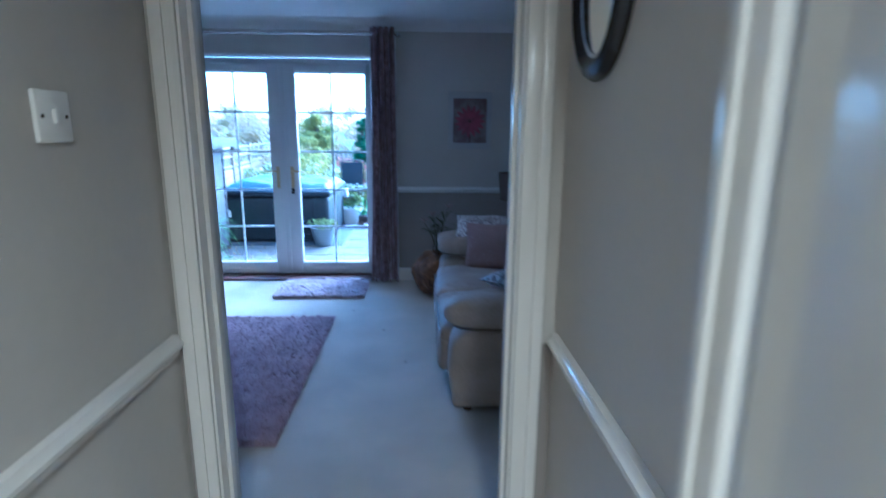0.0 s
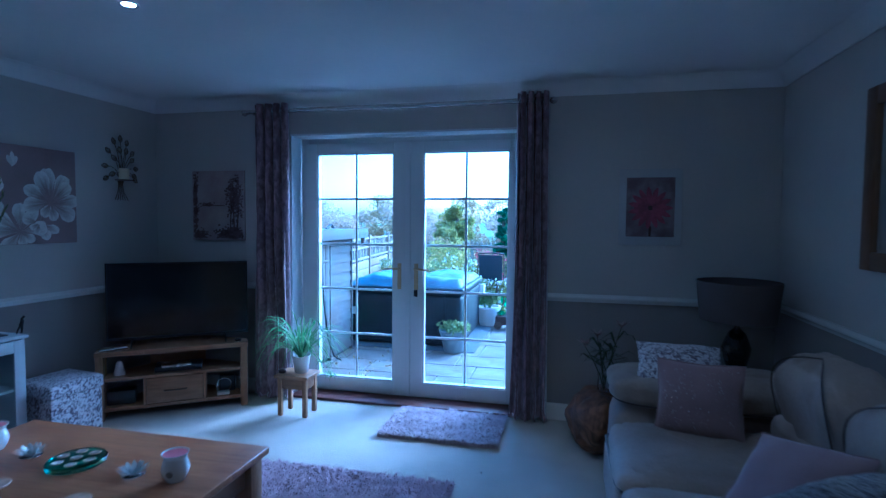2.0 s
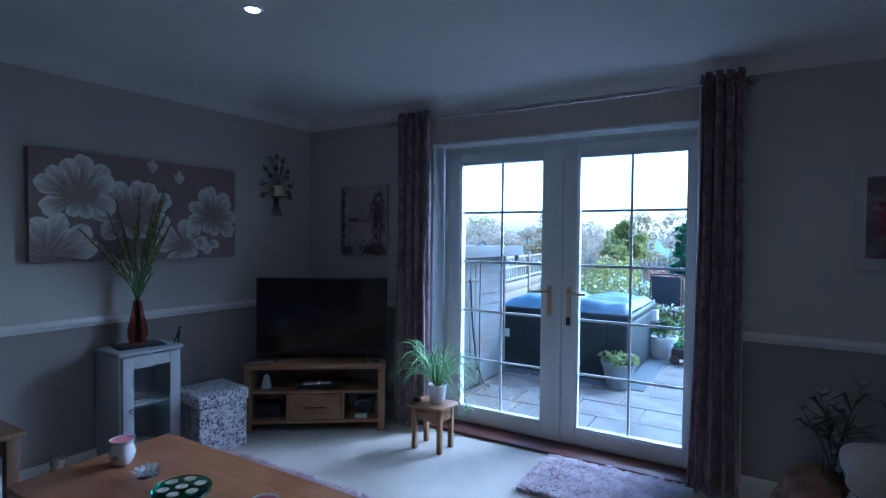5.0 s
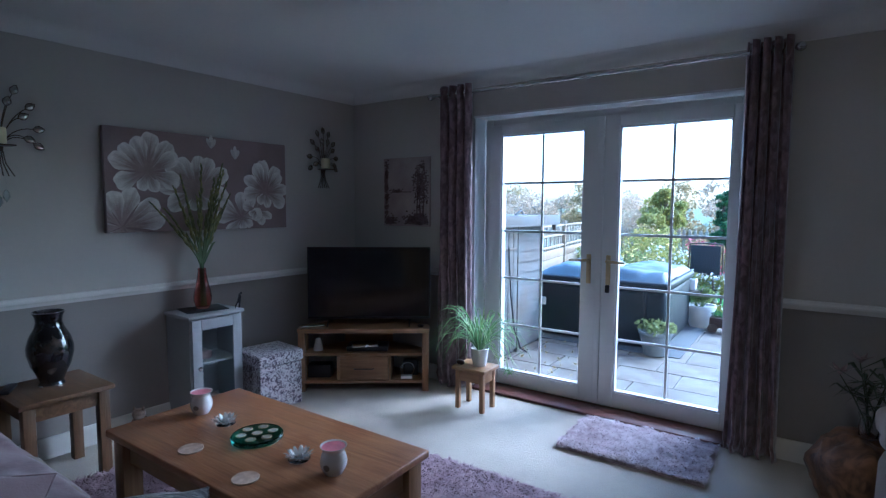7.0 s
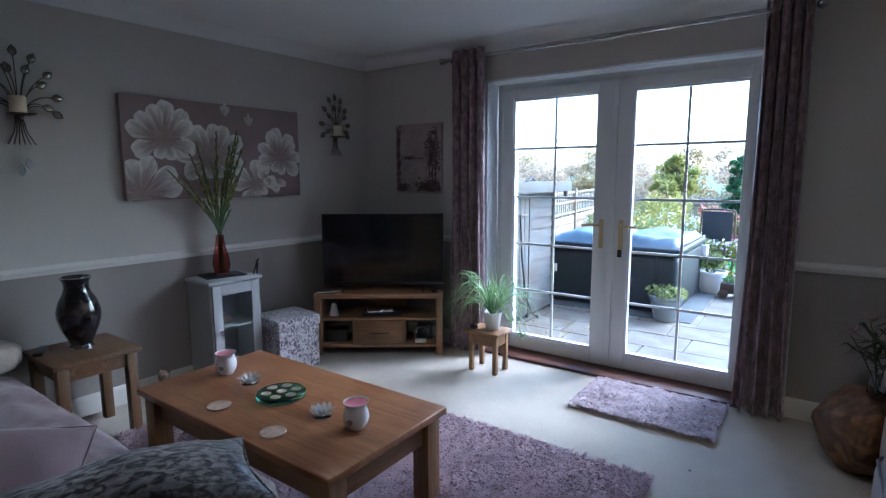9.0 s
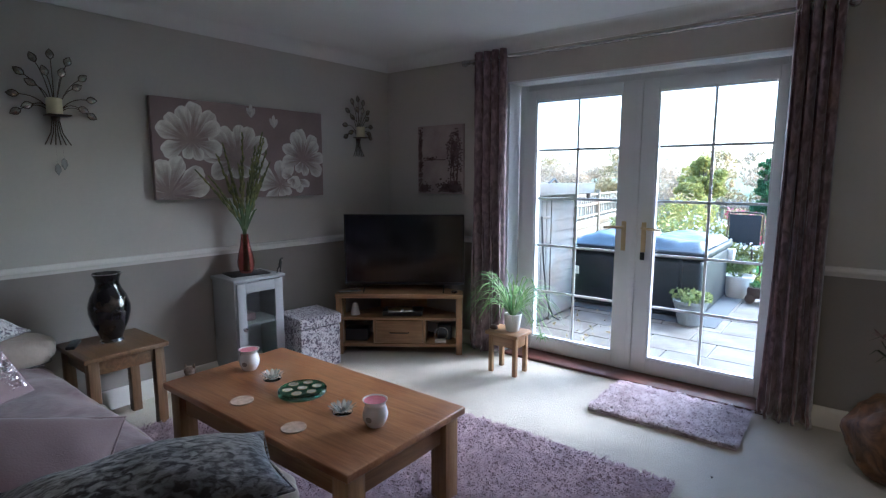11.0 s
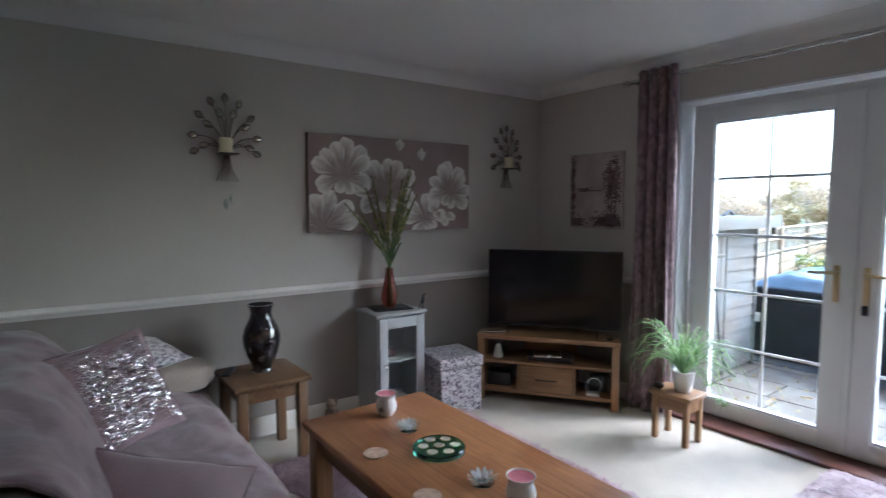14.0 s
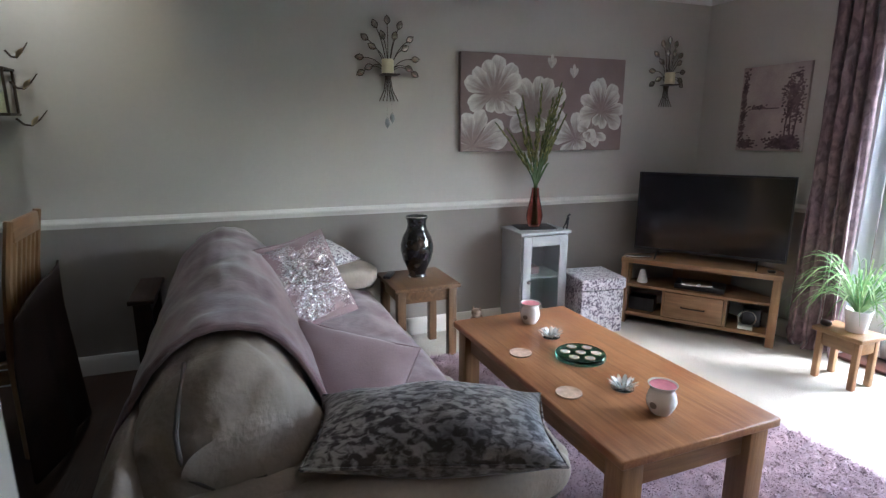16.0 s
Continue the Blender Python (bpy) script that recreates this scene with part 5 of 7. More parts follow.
def lotus(x, y, turn):
    g = thing("glass_lotus", pose(x, y, 0.4375, 0, 0, turn), "clear glass lotus tealight holder with pointed petals", "candle holder", "glass lotus holders")
    part("dish", lathe([(0, 0), (0.040, 0), (0.043, 0.004), (0.020, 0.010), (0, 0.010)], 24), CLEAR_GLASS, g)
    for ring, (k, r, h, out) in enumerate(((11, 0.026, 0.024, 0.034), (9, 0.020, 0.036, 0.018))):
        for i in range(k):
            a = 2 * math.pi * (i + 0.5 * ring) / k
            c, s = math.cos(a), math.sin(a)
            bm = bmesh.new()
            rows = []
            for t, w in ((0, 0.006), (0.35, 0.010), (0.7, 0.008), (1, 0.001)):
                d = r + out * t ** 1.4
                for dz in (0,):
                    rows.append([bm.verts.new((d * c - w * s * q + dd * c, d * s + w * c * q + dd * s, 0.008 + h * t)) for q, dd in ((-1, 0), (0, -0.003), (1, 0), (0, 0.003))])
            for u, v in zip(rows, rows[1:]):
                for q in range(4):
                    bm.faces.new((u[q], u[(q + 1) % 4], v[(q + 1) % 4], v[q]))
            bm.faces.new(rows[0])
            bm.faces.new(rows[-1])
            part("petal", bm, CRYSTAL, g)
    return g


CUP_SILVER = material("mirrored_silver_glass", (0.80, 0.76, 0.66), rough=0.22, metal=0.35, vary=0.06)


def tealight_tray(x, y):
    t = thing("tealight_tray", pose(x, y, 0.4375), "round green glass tray with seven mirrored tealight cups", "candle tray")
    part("disc", lathe([(0, 0), (0.104, 0), (0.109, 0.004), (0.109, 0.018), (0.105, 0.022), (0, 0.022)], 48), GREEN_GLASS, t)
    for k in range(7):
        a, r = 2 * math.pi * k / 6, 0.066 if k < 6 else 0
        cup = part("cup", lathe([(0, 0.0225), (0.017, 0.0225), (0.019, 0.0245), (0.016, 0.0258), (0.011, 0.0236), (0, 0.0236)], 12, at=(r * math.cos(a), r * math.sin(a), 0)), CUP_SILVER, t)
        part("cup_rim", lathe([(0.0185, 0.0225), (0.0225, 0.0225), (0.0225, 0.0245), (0.0205, 0.025)], 12, at=(r * math.cos(a), r * math.sin(a), 0)), BRASS, cup)
    return t


def coaster(x, y):
    return whole(part("coaster", lathe([(0, 0), (0.048, 0), (0.050, 0.002), (0.050, 0.005), (0.048, 0.0065), (0.044, 0.006), (0, 0.006)], 36, at=(x, y, 0.4375)), CORK), "round pale coaster lying on the coffee table", "coaster", "coasters")


wax_burner(-2.267, 3.235, -60)
wax_burner(-1.316, 3.195, -75)
lotus(-2.056, 3.225, 10)
lotus(-1.506, 3.19, 30)
tealight_tray(-1.808, 3.215)
coaster(-1.94, 2.99)
coaster(-1.55, 2.975)


def big_vase():
    v = thing("tall_vase", pose(-3.13, 2.915, 0.50), "black glazed vase with bronze mottling and a silver rim", "vase")
    part("body", lathe([(0, 0), (0.055, 0), (0.058, 0.006), (0.052, 0.02), (0.062, 0.05), (0.090, 0.11), (0.104, 0.17), (0.104, 0.21), (0.090, 0.26), (0.066, 0.305), (0.058, 0.335), (0.062, 0.365), (0.074, 0.388), (0.070, 0.388), (0.052, 0.36), (0.050, 0.33), (0, 0.30)], 44), VASE_DARK, v)
    part("rim", lathe([(0.070, 0.387), (0.0745, 0.387), (0.0745, 0.391), (0.070, 0.391)], 40), CHROME, v, "thin silver rim")
    part("foot_ring", lathe([(0.050, 0.0), (0.060, 0.0), (0.060, 0.007), (0.05, 0.007)], 40), CHROME, v, "thin silver foot")
    return v


def red_vase():
    v = thing("red_vase", pose(-3.235, 3.835, 0.748), "tall red glass vase on a black slate mat", "vase")
    part("glass", lathe([(0, 0.0), (0.036, 0.0), (0.044, 0.008), (0.056, 0.05), (0.058, 0.08), (0.050, 0.13), (0.034, 0.20), (0.026, 0.255), (0.026, 0.275), (0.022, 0.275), (0.022, 0.25), (0.030, 0.19), (0.046, 0.12), (0.052, 0.07), (0.046, 0.02), (0, 0.012)], 36), RED_GLASS, v)
    return v


def flower_stems():
    """Tall green flower spikes with tight buds: bundled in the neck of the red vase, splayed above it."""
    f = thing("gladiolus", pose(-3.235, 3.835, 0.77), "tall green gladiolus stems in bud in the red vase", "flowers")
    rng = random.Random(12)
    neck = 0.265
    fan = [(-0.36, 0.70), (-0.27, 0.66), (-0.20, 0.80), (-0.12, 0.88), (-0.06, 0.74), (-0.01, 0.95), (0.05, 0.86), (0.10, 0.92), (0.135, 0.96), (0.17, 0.84), (0.21, 0.76), (0.16, 0.66)]
    for k, (lean, h) in enumerate(fan):
        depth = rng.uniform(-0.02, 0.16)
        start = Vector((rng.uniform(-0.016, 0.016), -lean * 0.06, 0))

        def at(z):
            q = max(0.0, (z - neck) / (h - neck)) ** 1.25
            low = min(1.0, z / neck)
            return start * (1 - low) + Vector((depth * q + 0.004 * math.sin(k), lean * q + 0.008 * math.sin(k * 2.1) * low, z))
        pts = [at(h * t) for t in (0, 0.12, 0.24, 0.36, 0.48, 0.6, 0.72, 0.86, 1.0)]
        stem = part("stem", tube(pts, [0.0055, 0.0055, 0.0055, 0.0055, 0.005, 0.0045, 0.004, 0.003, 0.0015], 6), LEAF, f)
        bm = bmesh.new()
        n = 18
        for i in range(n):
            z = h * (0.53 + 0.46 * i / n)
            p = at(z)
            along = (at(z + 0.01) - at(z - 0.01)).normalized()
            b = math.pi * i + rng.uniform(-0.8, 0.8)
            out = (along * 3.2 + Vector((math.cos(b) * 0.7, math.sin(b), 0))).normalized()
            ln = 0.066 * (1.1 - 0.6 * i / n)
            w = 0.0135 * (1.15 - 0.7 * i / n)
            tube([p, p + out * ln * 0.3, p + out * ln * 0.65, p + out * ln], [0.003, w * 0.75, w * 0.6, 0.001], 6, bm)
        part("flower_spike", bm, BUD, stem, "yellow-green buds along the spike")
        if k % 2 == 0:
            bm = bmesh.new()
            top = neck + 0.22 + 0.06 * math.sin(k * 1.7)
            strip([at(0.06) + Vector((0, 0.004, 0)), at(neck), at(neck + 0.08) + Vector((0.008, 0.010, 0)), at(neck + 0.15) + Vector((0.014, 0.020, 0)), at(top) + Vector((0.02, 0.034, 0))], [0.003, 0.007, 0.009, 0.007, 0.001], (1, 0, 0.2), bm, 0.3)
            part("leaf_blade", bm, LEAF, f)
    return f


def bird_figure():
    b = bmesh.new()
    tube([(0, 0, 0.002), (0.004, 0, 0.03), (0, 0, 0.055), (0.006, 0.002, 0.08), (0.002, 0, 0.098)], [0.006, 0.006, 0.012, 0.010, 0.004], 8, b)
    tube([(0.004, 0.004, 0.094), (0.010, 0.012, 0.103), (0.004, 0.022, 0.100)], [0.006, 0.007, 0.001], 8, b)
    tube([(-0.002, -0.004, 0.05), (-0.014, -0.016, 0.018), (-0.018, -0.02, -0.03)], [0.006, 0.004, 0.001], 6, b)
    ob = part("bird_figure", b, BLACK_PLASTIC)
    ob.matrix_world = pose(-3.085, 4.01, 0.741, 0, 0, 20)
    return whole(ob, "small dark bird figure perched on the cabinet corner", "ornament")


big_vase()
slate = part("slate_mat", box(-0.105, 0.105, -0.135, 0.135, 0, 0.007, r=0.002), material("black_slate", (0.02, 0.02, 0.022), rough=0.5, vary=0.2, bump=0.3))
slate.matrix_world = pose(-3.235, 3.835, 0.7405, 0, 0, -12)
whole(slate, "black square slate mat beneath the red vase", "mat")
red_vase()
flower_stems()
bird_figure()
remote = part("remote_control", box(-0.022, 0.022, -0.075, 0.075, 0, 0.018, r=0.006, seg=3), BLACK_PLASTIC)
remote.matrix_world = pose(-3.19, 2.745, 0.5005, 0, 0, 60)
whole(remote, "black remote control lying on the side table", "remote control")


def spider_plant():
    p = thing("spider_plant", pose(-1.765, 5.045, 0.3105), "spider plant with striped arching leaves in a white pot", "plant")
    part("pot", lathe([(0, 0), (0.046, 0), (0.050, 0.004), (0.062, 0.10), (0.066, 0.125), (0.062, 0.128), (0.058, 0.115), (0, 0.110)], 32), CERAMIC, p, "white ceramic pot")
    rng = random.Random(21)
    for k in range(120):
        a = rng.uniform(0, 2 * math.pi)
        ln, rise = rng.uniform(0.22, 0.52), rng.uniform(0.12, 0.34)
        drop = rng.uniform(0.05, 0.24) * (ln / 0.3)
        pts = []
        for i in range(8):
            t = i / 7
            r = 0.02 + ln * t ** 1.15 * 0.85
            pts.append((r * math.cos(a + 0.2 * t), r * math.sin(a + 0.2 * t) * 0.85, 0.115 + rise * math.sin(min(1, t * 1.25) * math.pi / 2) * 1.05 - drop * t ** 2.4))
        bm = bmesh.new()
        w = rng.uniform(0.0032, 0.0060)
        strip(pts, [w * q for q in (0.7, 0.95, 1, 1, 0.9, 0.75, 0.45, 0.06)], (-math.sin(a) * 0.1, math.cos(a) * 0.1, 1), bm, 0.35)
        part("leaf", bm, LEAF_PALE, p)
    for k, (dx, dy, dz) in enumerate(((0.30, -0.12, -0.10), (0.26, -0.20, 0.02), (0.20, 0.05, -0.14))):
        run = part("runner", tube([(0, 0, 0.12), (dx * 0.5, dy * 0.5, 0.26), (dx * 0.9, dy * 0.9, 0.16 + dz * 0.4), (dx, dy, 0.12 + dz)], 0.0018, 5), LEAF_PALE, p)
        for q in range(9):
            a = q * 0.7 + k
            bm = bmesh.new()
            strip([(dx, dy, 0.12 + dz), (dx + 0.03 * math.cos(a), dy + 0.03 * math.sin(a), 0.14 + dz), (dx + 0.06 * math.cos(a), dy + 0.06 * math.sin(a), 0.11 + dz)], [0.003, 0.004, 0.0005], (0, 0, 1), bm, 0.3)
            part("leaf", bm, LEAF_PALE, run)
    return p


def burl_and_lily():
    b = bmesh.new()
    rng = Vector((3.1, 7.7, 1.9))
    puff(0.36, 0.36, 0.40, 0.85, 0.85, 44, 26, Matrix.Translation((0, 0, 0.198)), 0.0, 0, b)
    for v in b.verts:
        d = v.co - Vector((0, 0, 0.2))
        v.co += d.normalized() * (0.045 * noise.noise(d * 6 + rng) + 0.022 * noise.noise(d * 14 + rng) + 0.008 * noise.noise(d * 34))
        v.co.z = max(0.0, min(v.co.z, 0.385 + 0.2 * (v.co.z - 0.385)))
    ob = part("wooden_burl", b, BURL)
    ob.matrix_world = pose(0.370, 4.905, 0, 0, 0, 30)
    whole(ob, "rounded burl wood block used as a plant stand", "plant stand")
    v = thing("lily_vase", pose(0.400, 4.90, 0.375), "small clear glass vase standing on the burl wood", "vase")
    part("glass", lathe([(0, 0.01), (0.03, 0.01), (0.036, 0.015), (0.040, 0.06), (0.034, 0.10), (0.042, 0.125), (0.040, 0.125), (0.032, 0.10), (0.036, 0.06), (0.03, 0.022), (0, 0.02)], 28), CLEAR_GLASS, v)
    f = thing("lilies", pose(0.400, 4.90, 0.40), "dark-leaved lilies with a few pale blooms in glass", "flowers")
    r = random.Random(5)
    for k in range(5):
        a, ln, h = 1.3 * k + r.uniform(0, 0.6), r.uniform(0.05, 0.13), r.uniform(0.26, 0.42)
        pts = [(ln * math.cos(a) * t ** 1.4, ln * math.sin(a) * t ** 1.4, 0.0 + h * t) for t in (0, .33, .66, 1)]
        stem = part("stem", tube(pts, [0.004, 0.0035, 0.003, 0.002], 6), LEAF_DARK, f)
        for q in range(9):
            t = 0.4 + 0.065 * q
            p = Vector((ln * math.cos(a) * t ** 1.4, ln * math.sin(a) * t ** 1.4, h * t))
            b2 = r.uniform(0, 6.28)
            d = Vector((math.cos(b2), math.sin(b2), r.uniform(-0.2, 0.6)))
            bm = bmesh.new()
            w = r.uniform(0.006, 0.010)
            strip([p, p + d * 0.055, p + d * 0.100 + Vector((0, 0, 0.004)), p + d * 0.145 - Vector((0, 0, 0.045))], [0.002, w, w * 0.8, 0.0006], (0, 0, 1), bm, 0.35)
            part("leaf", bm, LEAF_DARK, stem)
        if k < 3:
            p = Vector(pts[-1])
            bm = bmesh.new()
            for q in range(6):
                c = q * math.pi / 3
                d = Vector((math.cos(c), math.sin(c), 0.9))
                strip([p, p + d * 0.025, p + d * 0.05 + Vector((math.cos(c), math.sin(c), 0)) * 0.012], [0.003, 0.012, 0.001], (0, 0, 1), bm, 0.2)
            part("bloom", bm, LILY, stem, "pale lily bloom")
    return f


spider_plant()
pebble = part("stool_ornament", puff(0.06, 0.045, 0.035, 0.8, 0.8, 20, 12, Matrix.Translation((0, 0, 0.0175)), 0.004, 3), DARK_WOOD)
pebble.matrix_world = pose(-1.885, 4.975, 0.3105)
whole(pebble, "small dark rounded ornament on the plant stool", "ornament")
burl_and_lily()


def corner_lamp():
    small_table("lamp_table", pose(1.20, 5.06, 0), 0.42, 0.42, 0.50, "small dark table in the corner behind the sofa", woods=(DARK_WOOD, DARK_WOOD, DARK_WOOD))
    l = thing("table_lamp", pose(1.20, 5.06, 0.5005), "table lamp with a wide dark drum shade, unlit", "lamp")
    SHADE = material("dark_lamp_shade", (0.11, 0.09, 0.085), rough=0.9, vary=0.08, fine=160, bump=0.2)
    part("base", lathe([(0, 0), (0.075, 0), (0.08, 0.008), (0.05, 0.03), (0.075, 0.12), (0.085, 0.18), (0.05, 0.27), (0.018, 0.30), (0.012, 0.38), (0, 0.38)], 30), VASE_DARK, l, "dark glazed base")
    part("shade", lathe([(0.205, 0.35), (0.215, 0.35), (0.240, 0.59), (0.236, 0.594), (0.230, 0.59)], 44), SHADE, l)
    part("bulb", lathe([(0, 0.38), (0.014, 0.38), (0.016, 0.41), (0.03, 0.45), (0.028, 0.475), (0, 0.49)], 16), CERAMIC, l)
    return l


corner_lamp()


def stand_items():
    """What stands on the shelves of the television stand; local frame of the stand."""
    m = pose(-2.645, 4.775, 0, 0, 0, 36)

    def put(ob, x, y, z, turn, label, cat):
        ob.matrix_world = m @ pose(x, y, z, 0, 0, turn)
        return whole(ob, label, cat)
    put(part("white_ornament", lathe([(0, 0), (0.038, 0), (0.040, 0.004), (0.030, 0.05), (0.022, 0.085), (0.014, 0.097), (0, 0.10)], 24), CERAMIC), -0.37, 0.13, 0.3055, 0, "white cone-shaped ornament on the stand's shelf", "ornament")
    put(part("media_player", box(-0.16, 0.16, -0.09, 0.09, 0, 0.038, r=0.004), BLACK_PLASTIC), 0.02, 0.17, 0.3055, 0, "slim black media player on the middle shelf", "media player")
    put(part("dvd_case", box(-0.10, 0.10, -0.07, 0.07, 0, 0.015, r=0.002), CHROME), 0.0, 0.13, 0.344, 8, "silver disc case on top of the media player", "case")
    put(part("router", box(-0.06, 0.06, -0.02, 0.02, 0, 0.13, r=0.012, seg=3), BLACK_PLASTIC), 0.36, 0.17, 0.0905, -6, "upright black router in an open shelf", "router")
    put(part("cable_ring", tube([(0.055 * math.cos(a), 0, 0.058 + 0.055 * math.sin(a)) for a in (q * math.pi / 12 for q in range(25))], 0.004, 6, ends=False), CHROME), 0.335, 0.13, 0.0905, 14, "silver ring stand in an open shelf", "stand")
    put(part("white_box", box(-0.045, 0.045, -0.03, 0.03, 0, 0.022, r=0.004), CERAMIC), 0.33, 0.085, 0.0905, 0, "small white box in an open shelf", "box")
    put(part("disc_case", box(-0.09, 0.09, -0.06, 0.06, 0, 0.10, r=0.003), BLACK_PLASTIC), -0.36, 0.16, 0.0905, 0, "dark boxed set of discs in an open shelf", "disc case")
    put(part("tv_remote", box(-0.09, 0.09, -0.02, 0.02, 0, 0.015, r=0.005, seg=3), CHROME), -0.40, 0.08, 0.5005, 20, "silver remote control lying on the stand", "remote control")
    put(part("small_dish", lathe([(0, 0), (0.022, 0), (0.026, 0.01), (0.02, 0.016), (0, 0.012)], 18), BLACK_PLASTIC), 0.44, 0.09, 0.5005, 0, "small dark dish on the stand's corner", "dish")


stand_items()
cat_m = pose(-3.28, 3.42, 0, 0, 0, 40) @ Matrix.Scale(1.5, 4)
b = puff(0.075, 0.06, 0.085, 0.9, 0.9, 20, 14, Matrix.Translation((0, 0, 0.042)))
puff(0.05, 0.045, 0.045, 0.9, 0.9, 18, 12, Matrix.Translation((0, -0.012, 0.095)), bm=b)
for sx in (-1, 1):
    tube([(sx * 0.016, -0.01, 0.11), (sx * 0.02, -0.01, 0.128)], [0.009, 0.001], 6, b)
orn = part("floor_ornament", b, material("mottled_pottery", (0.42, 0.33, 0.25), rough=0.5, second=(0.16, 0.10, 0.07), scale=40, fine=90))
orn.matrix_world = cat_m
whole(orn, "small mottled pottery ornament on the carpet by the wall", "ornament")


for x, y in ((-0.02, 3.98), (0.16, 3.42), (-0.30, 4.42)):
    crumb = part("crumb", puff(0.012, 0.008, 0.006, 0.8, 0.8, 10, 6, Matrix.Translation((0, 0, 0.003)), 0.002, 4), DARK_WOOD)
    crumb.matrix_world = pose(x, y, 0.0, 0, 0, 200 * x)
    whole(crumb, "tiny dark crumb lying on the cream carpet", "crumb", "crumbs on the carpet")

# ---- hall ----
sw = thing("light_switch", pose(-0.36, 1.197, 1.475), "white plastic light switch with one rocker", "light switch")
part("plate", box(0.0, 0.009, -0.043, 0.043, -0.043, 0.043, r=0.003), SOCKET_PLASTIC, sw)
part("rocker", box(0.009, 0.015, -0.006, 0.006, -0.012, 0.012, r=0.0015), SOCKET_PLASTIC, sw)
for y in (-0.030, 0.030):
    part("screw", box(0.009, 0.0098, y - 0.003, y + 0.003, -0.003, 0.003, r=0.001), IRON, sw)

om = thing("oval_mirror", pose(0.62, 1.315, 1.755), "oval hall mirror in a dark pewter frame", "mirror")
prof = [(0.155, 0.0), (0.20, 0.0), (0.203, 0.010), (0.195, 0.024), (0.178, 0.030), (0.162, 0.020), (0.155, 0.010)]


def turned_to_hall(bm):
    bmesh.ops.transform(bm, matrix=Matrix.Rotation(radians(-90), 4, "Y"), verts=bm.verts)
    for v in bm.verts:
        v.co.y *= 0.78
    return bm


part("frame", turned_to_hall(lathe(prof, 56)), material("dark_pewter", (0.035, 0.035, 0.04), rough=0.25, metal=0.6, vary=0.1), om)
part("rim", turned_to_hall(lathe([(0.150, 0.011), (0.158, 0.011), (0.158, 0.016), (0.150, 0.014)], 56)), CHROME, om, "bright inner rim")
part("glass", turned_to_hall(lathe([(0, 0.006), (0.156, 0.006), (0.156, 0.0115), (0, 0.0115)], 56)), MIRROR, om, "mirror glass")


# ---- dining end ----
def dining_chair(x, y, turn):
    c = thing("dining_chair", pose(x, y, 0, 0, 0, turn), "oak dining chair with a slatted back, dark cover on the seat", "chair")
    for sx in (-0.2, 0.2):
        part("back_post", tube([(sx, 0, 0.0), (sx, 0.0, 0.45), (sx, -0.03, 0.80), (sx, -0.07, 1.05)], [0.019, 0.02, 0.019, 0.017], 8), OAK_Z, c)
        part("leg", box(sx - 0.018, sx + 0.018, 0.36, 0.396, 0, 0.43, r=0.004), OAK_Z, c)
    part("top_rail", box(-0.185, 0.185, -0.078, -0.052, 0.955, 1.045, r=0.008), OAK_X, c)
    part("lower_rail", box(-0.185, 0.185, -0.018, 0.006, 0.56, 0.60, r=0.004), OAK_X, c)
    for k in range(5):
        sx = -0.13 + 0.065 * k
        part("slat", tube([(sx, -0.008, 0.59), (sx, -0.035, 0.80), (sx, -0.062, 0.97)], 0.011, 6), OAK_Z, c)
    part("seat", box(-0.215, 0.215, -0.01, 0.40, 0.43, 0.455, r=0.008), OAK_X, c)
    part("seat_cover", puff(0.42, 0.40, 0.08, 0.3, 0.5, 32, 12, Matrix.Translation((0, 0.195, 0.485)), 0.004, 2), DARK_CLOTH, c, "dark brown padded cover")
    for sx in (-0.2, 0.2):
        part("rail", box(sx - 0.01, sx + 0.01, 0.02, 0.37, 0.36, 0.42, r=0.002), OAK_Y, c)
    return c


DARK_CLOTH = material("dark_brown_cloth", (0.035, 0.022, 0.018), rough=0.85, vary=0.2, scale=7, fine=90, bump=0.25, bump_scale=80, spec=0.15)
dining_chair(-2.82, 0.93, 182)
draped("dark_coat", [[(-3.05, 1.025, 0.02), (-3.03, 1.015, 0.62), (-3.03, 1.035, 0.80)], [(-2.93, 1.100, 0.02), (-2.93, 1.055, 0.6), (-2.93, 1.055, 0.80)], [(-2.78, 1.070, 0.02), (-2.78, 1.035, 0.6), (-2.78, 1.055, 0.78)], [(-2.59, 1.100, 0.02), (-2.59, 1.055, 0.6), (-2.60, 1.045, 0.76)], [(-2.33, 1.030, 0.02), (-2.37, 1.020, 0.5), (-2.42, 1.030, 0.70)]],
       DARK_CLOTH, "dark brown cloth hanging on the chair back", "cloth", seed=9, cols=16, wrinkle=0.01)
small_table("dark_table", pose(-3.14, 1.385, 0), 0.46, 0.12, 0.585, "small dark wooden table behind the sofa", woods=(DARK_WOOD, DARK_WOOD, DARK_WOOD))

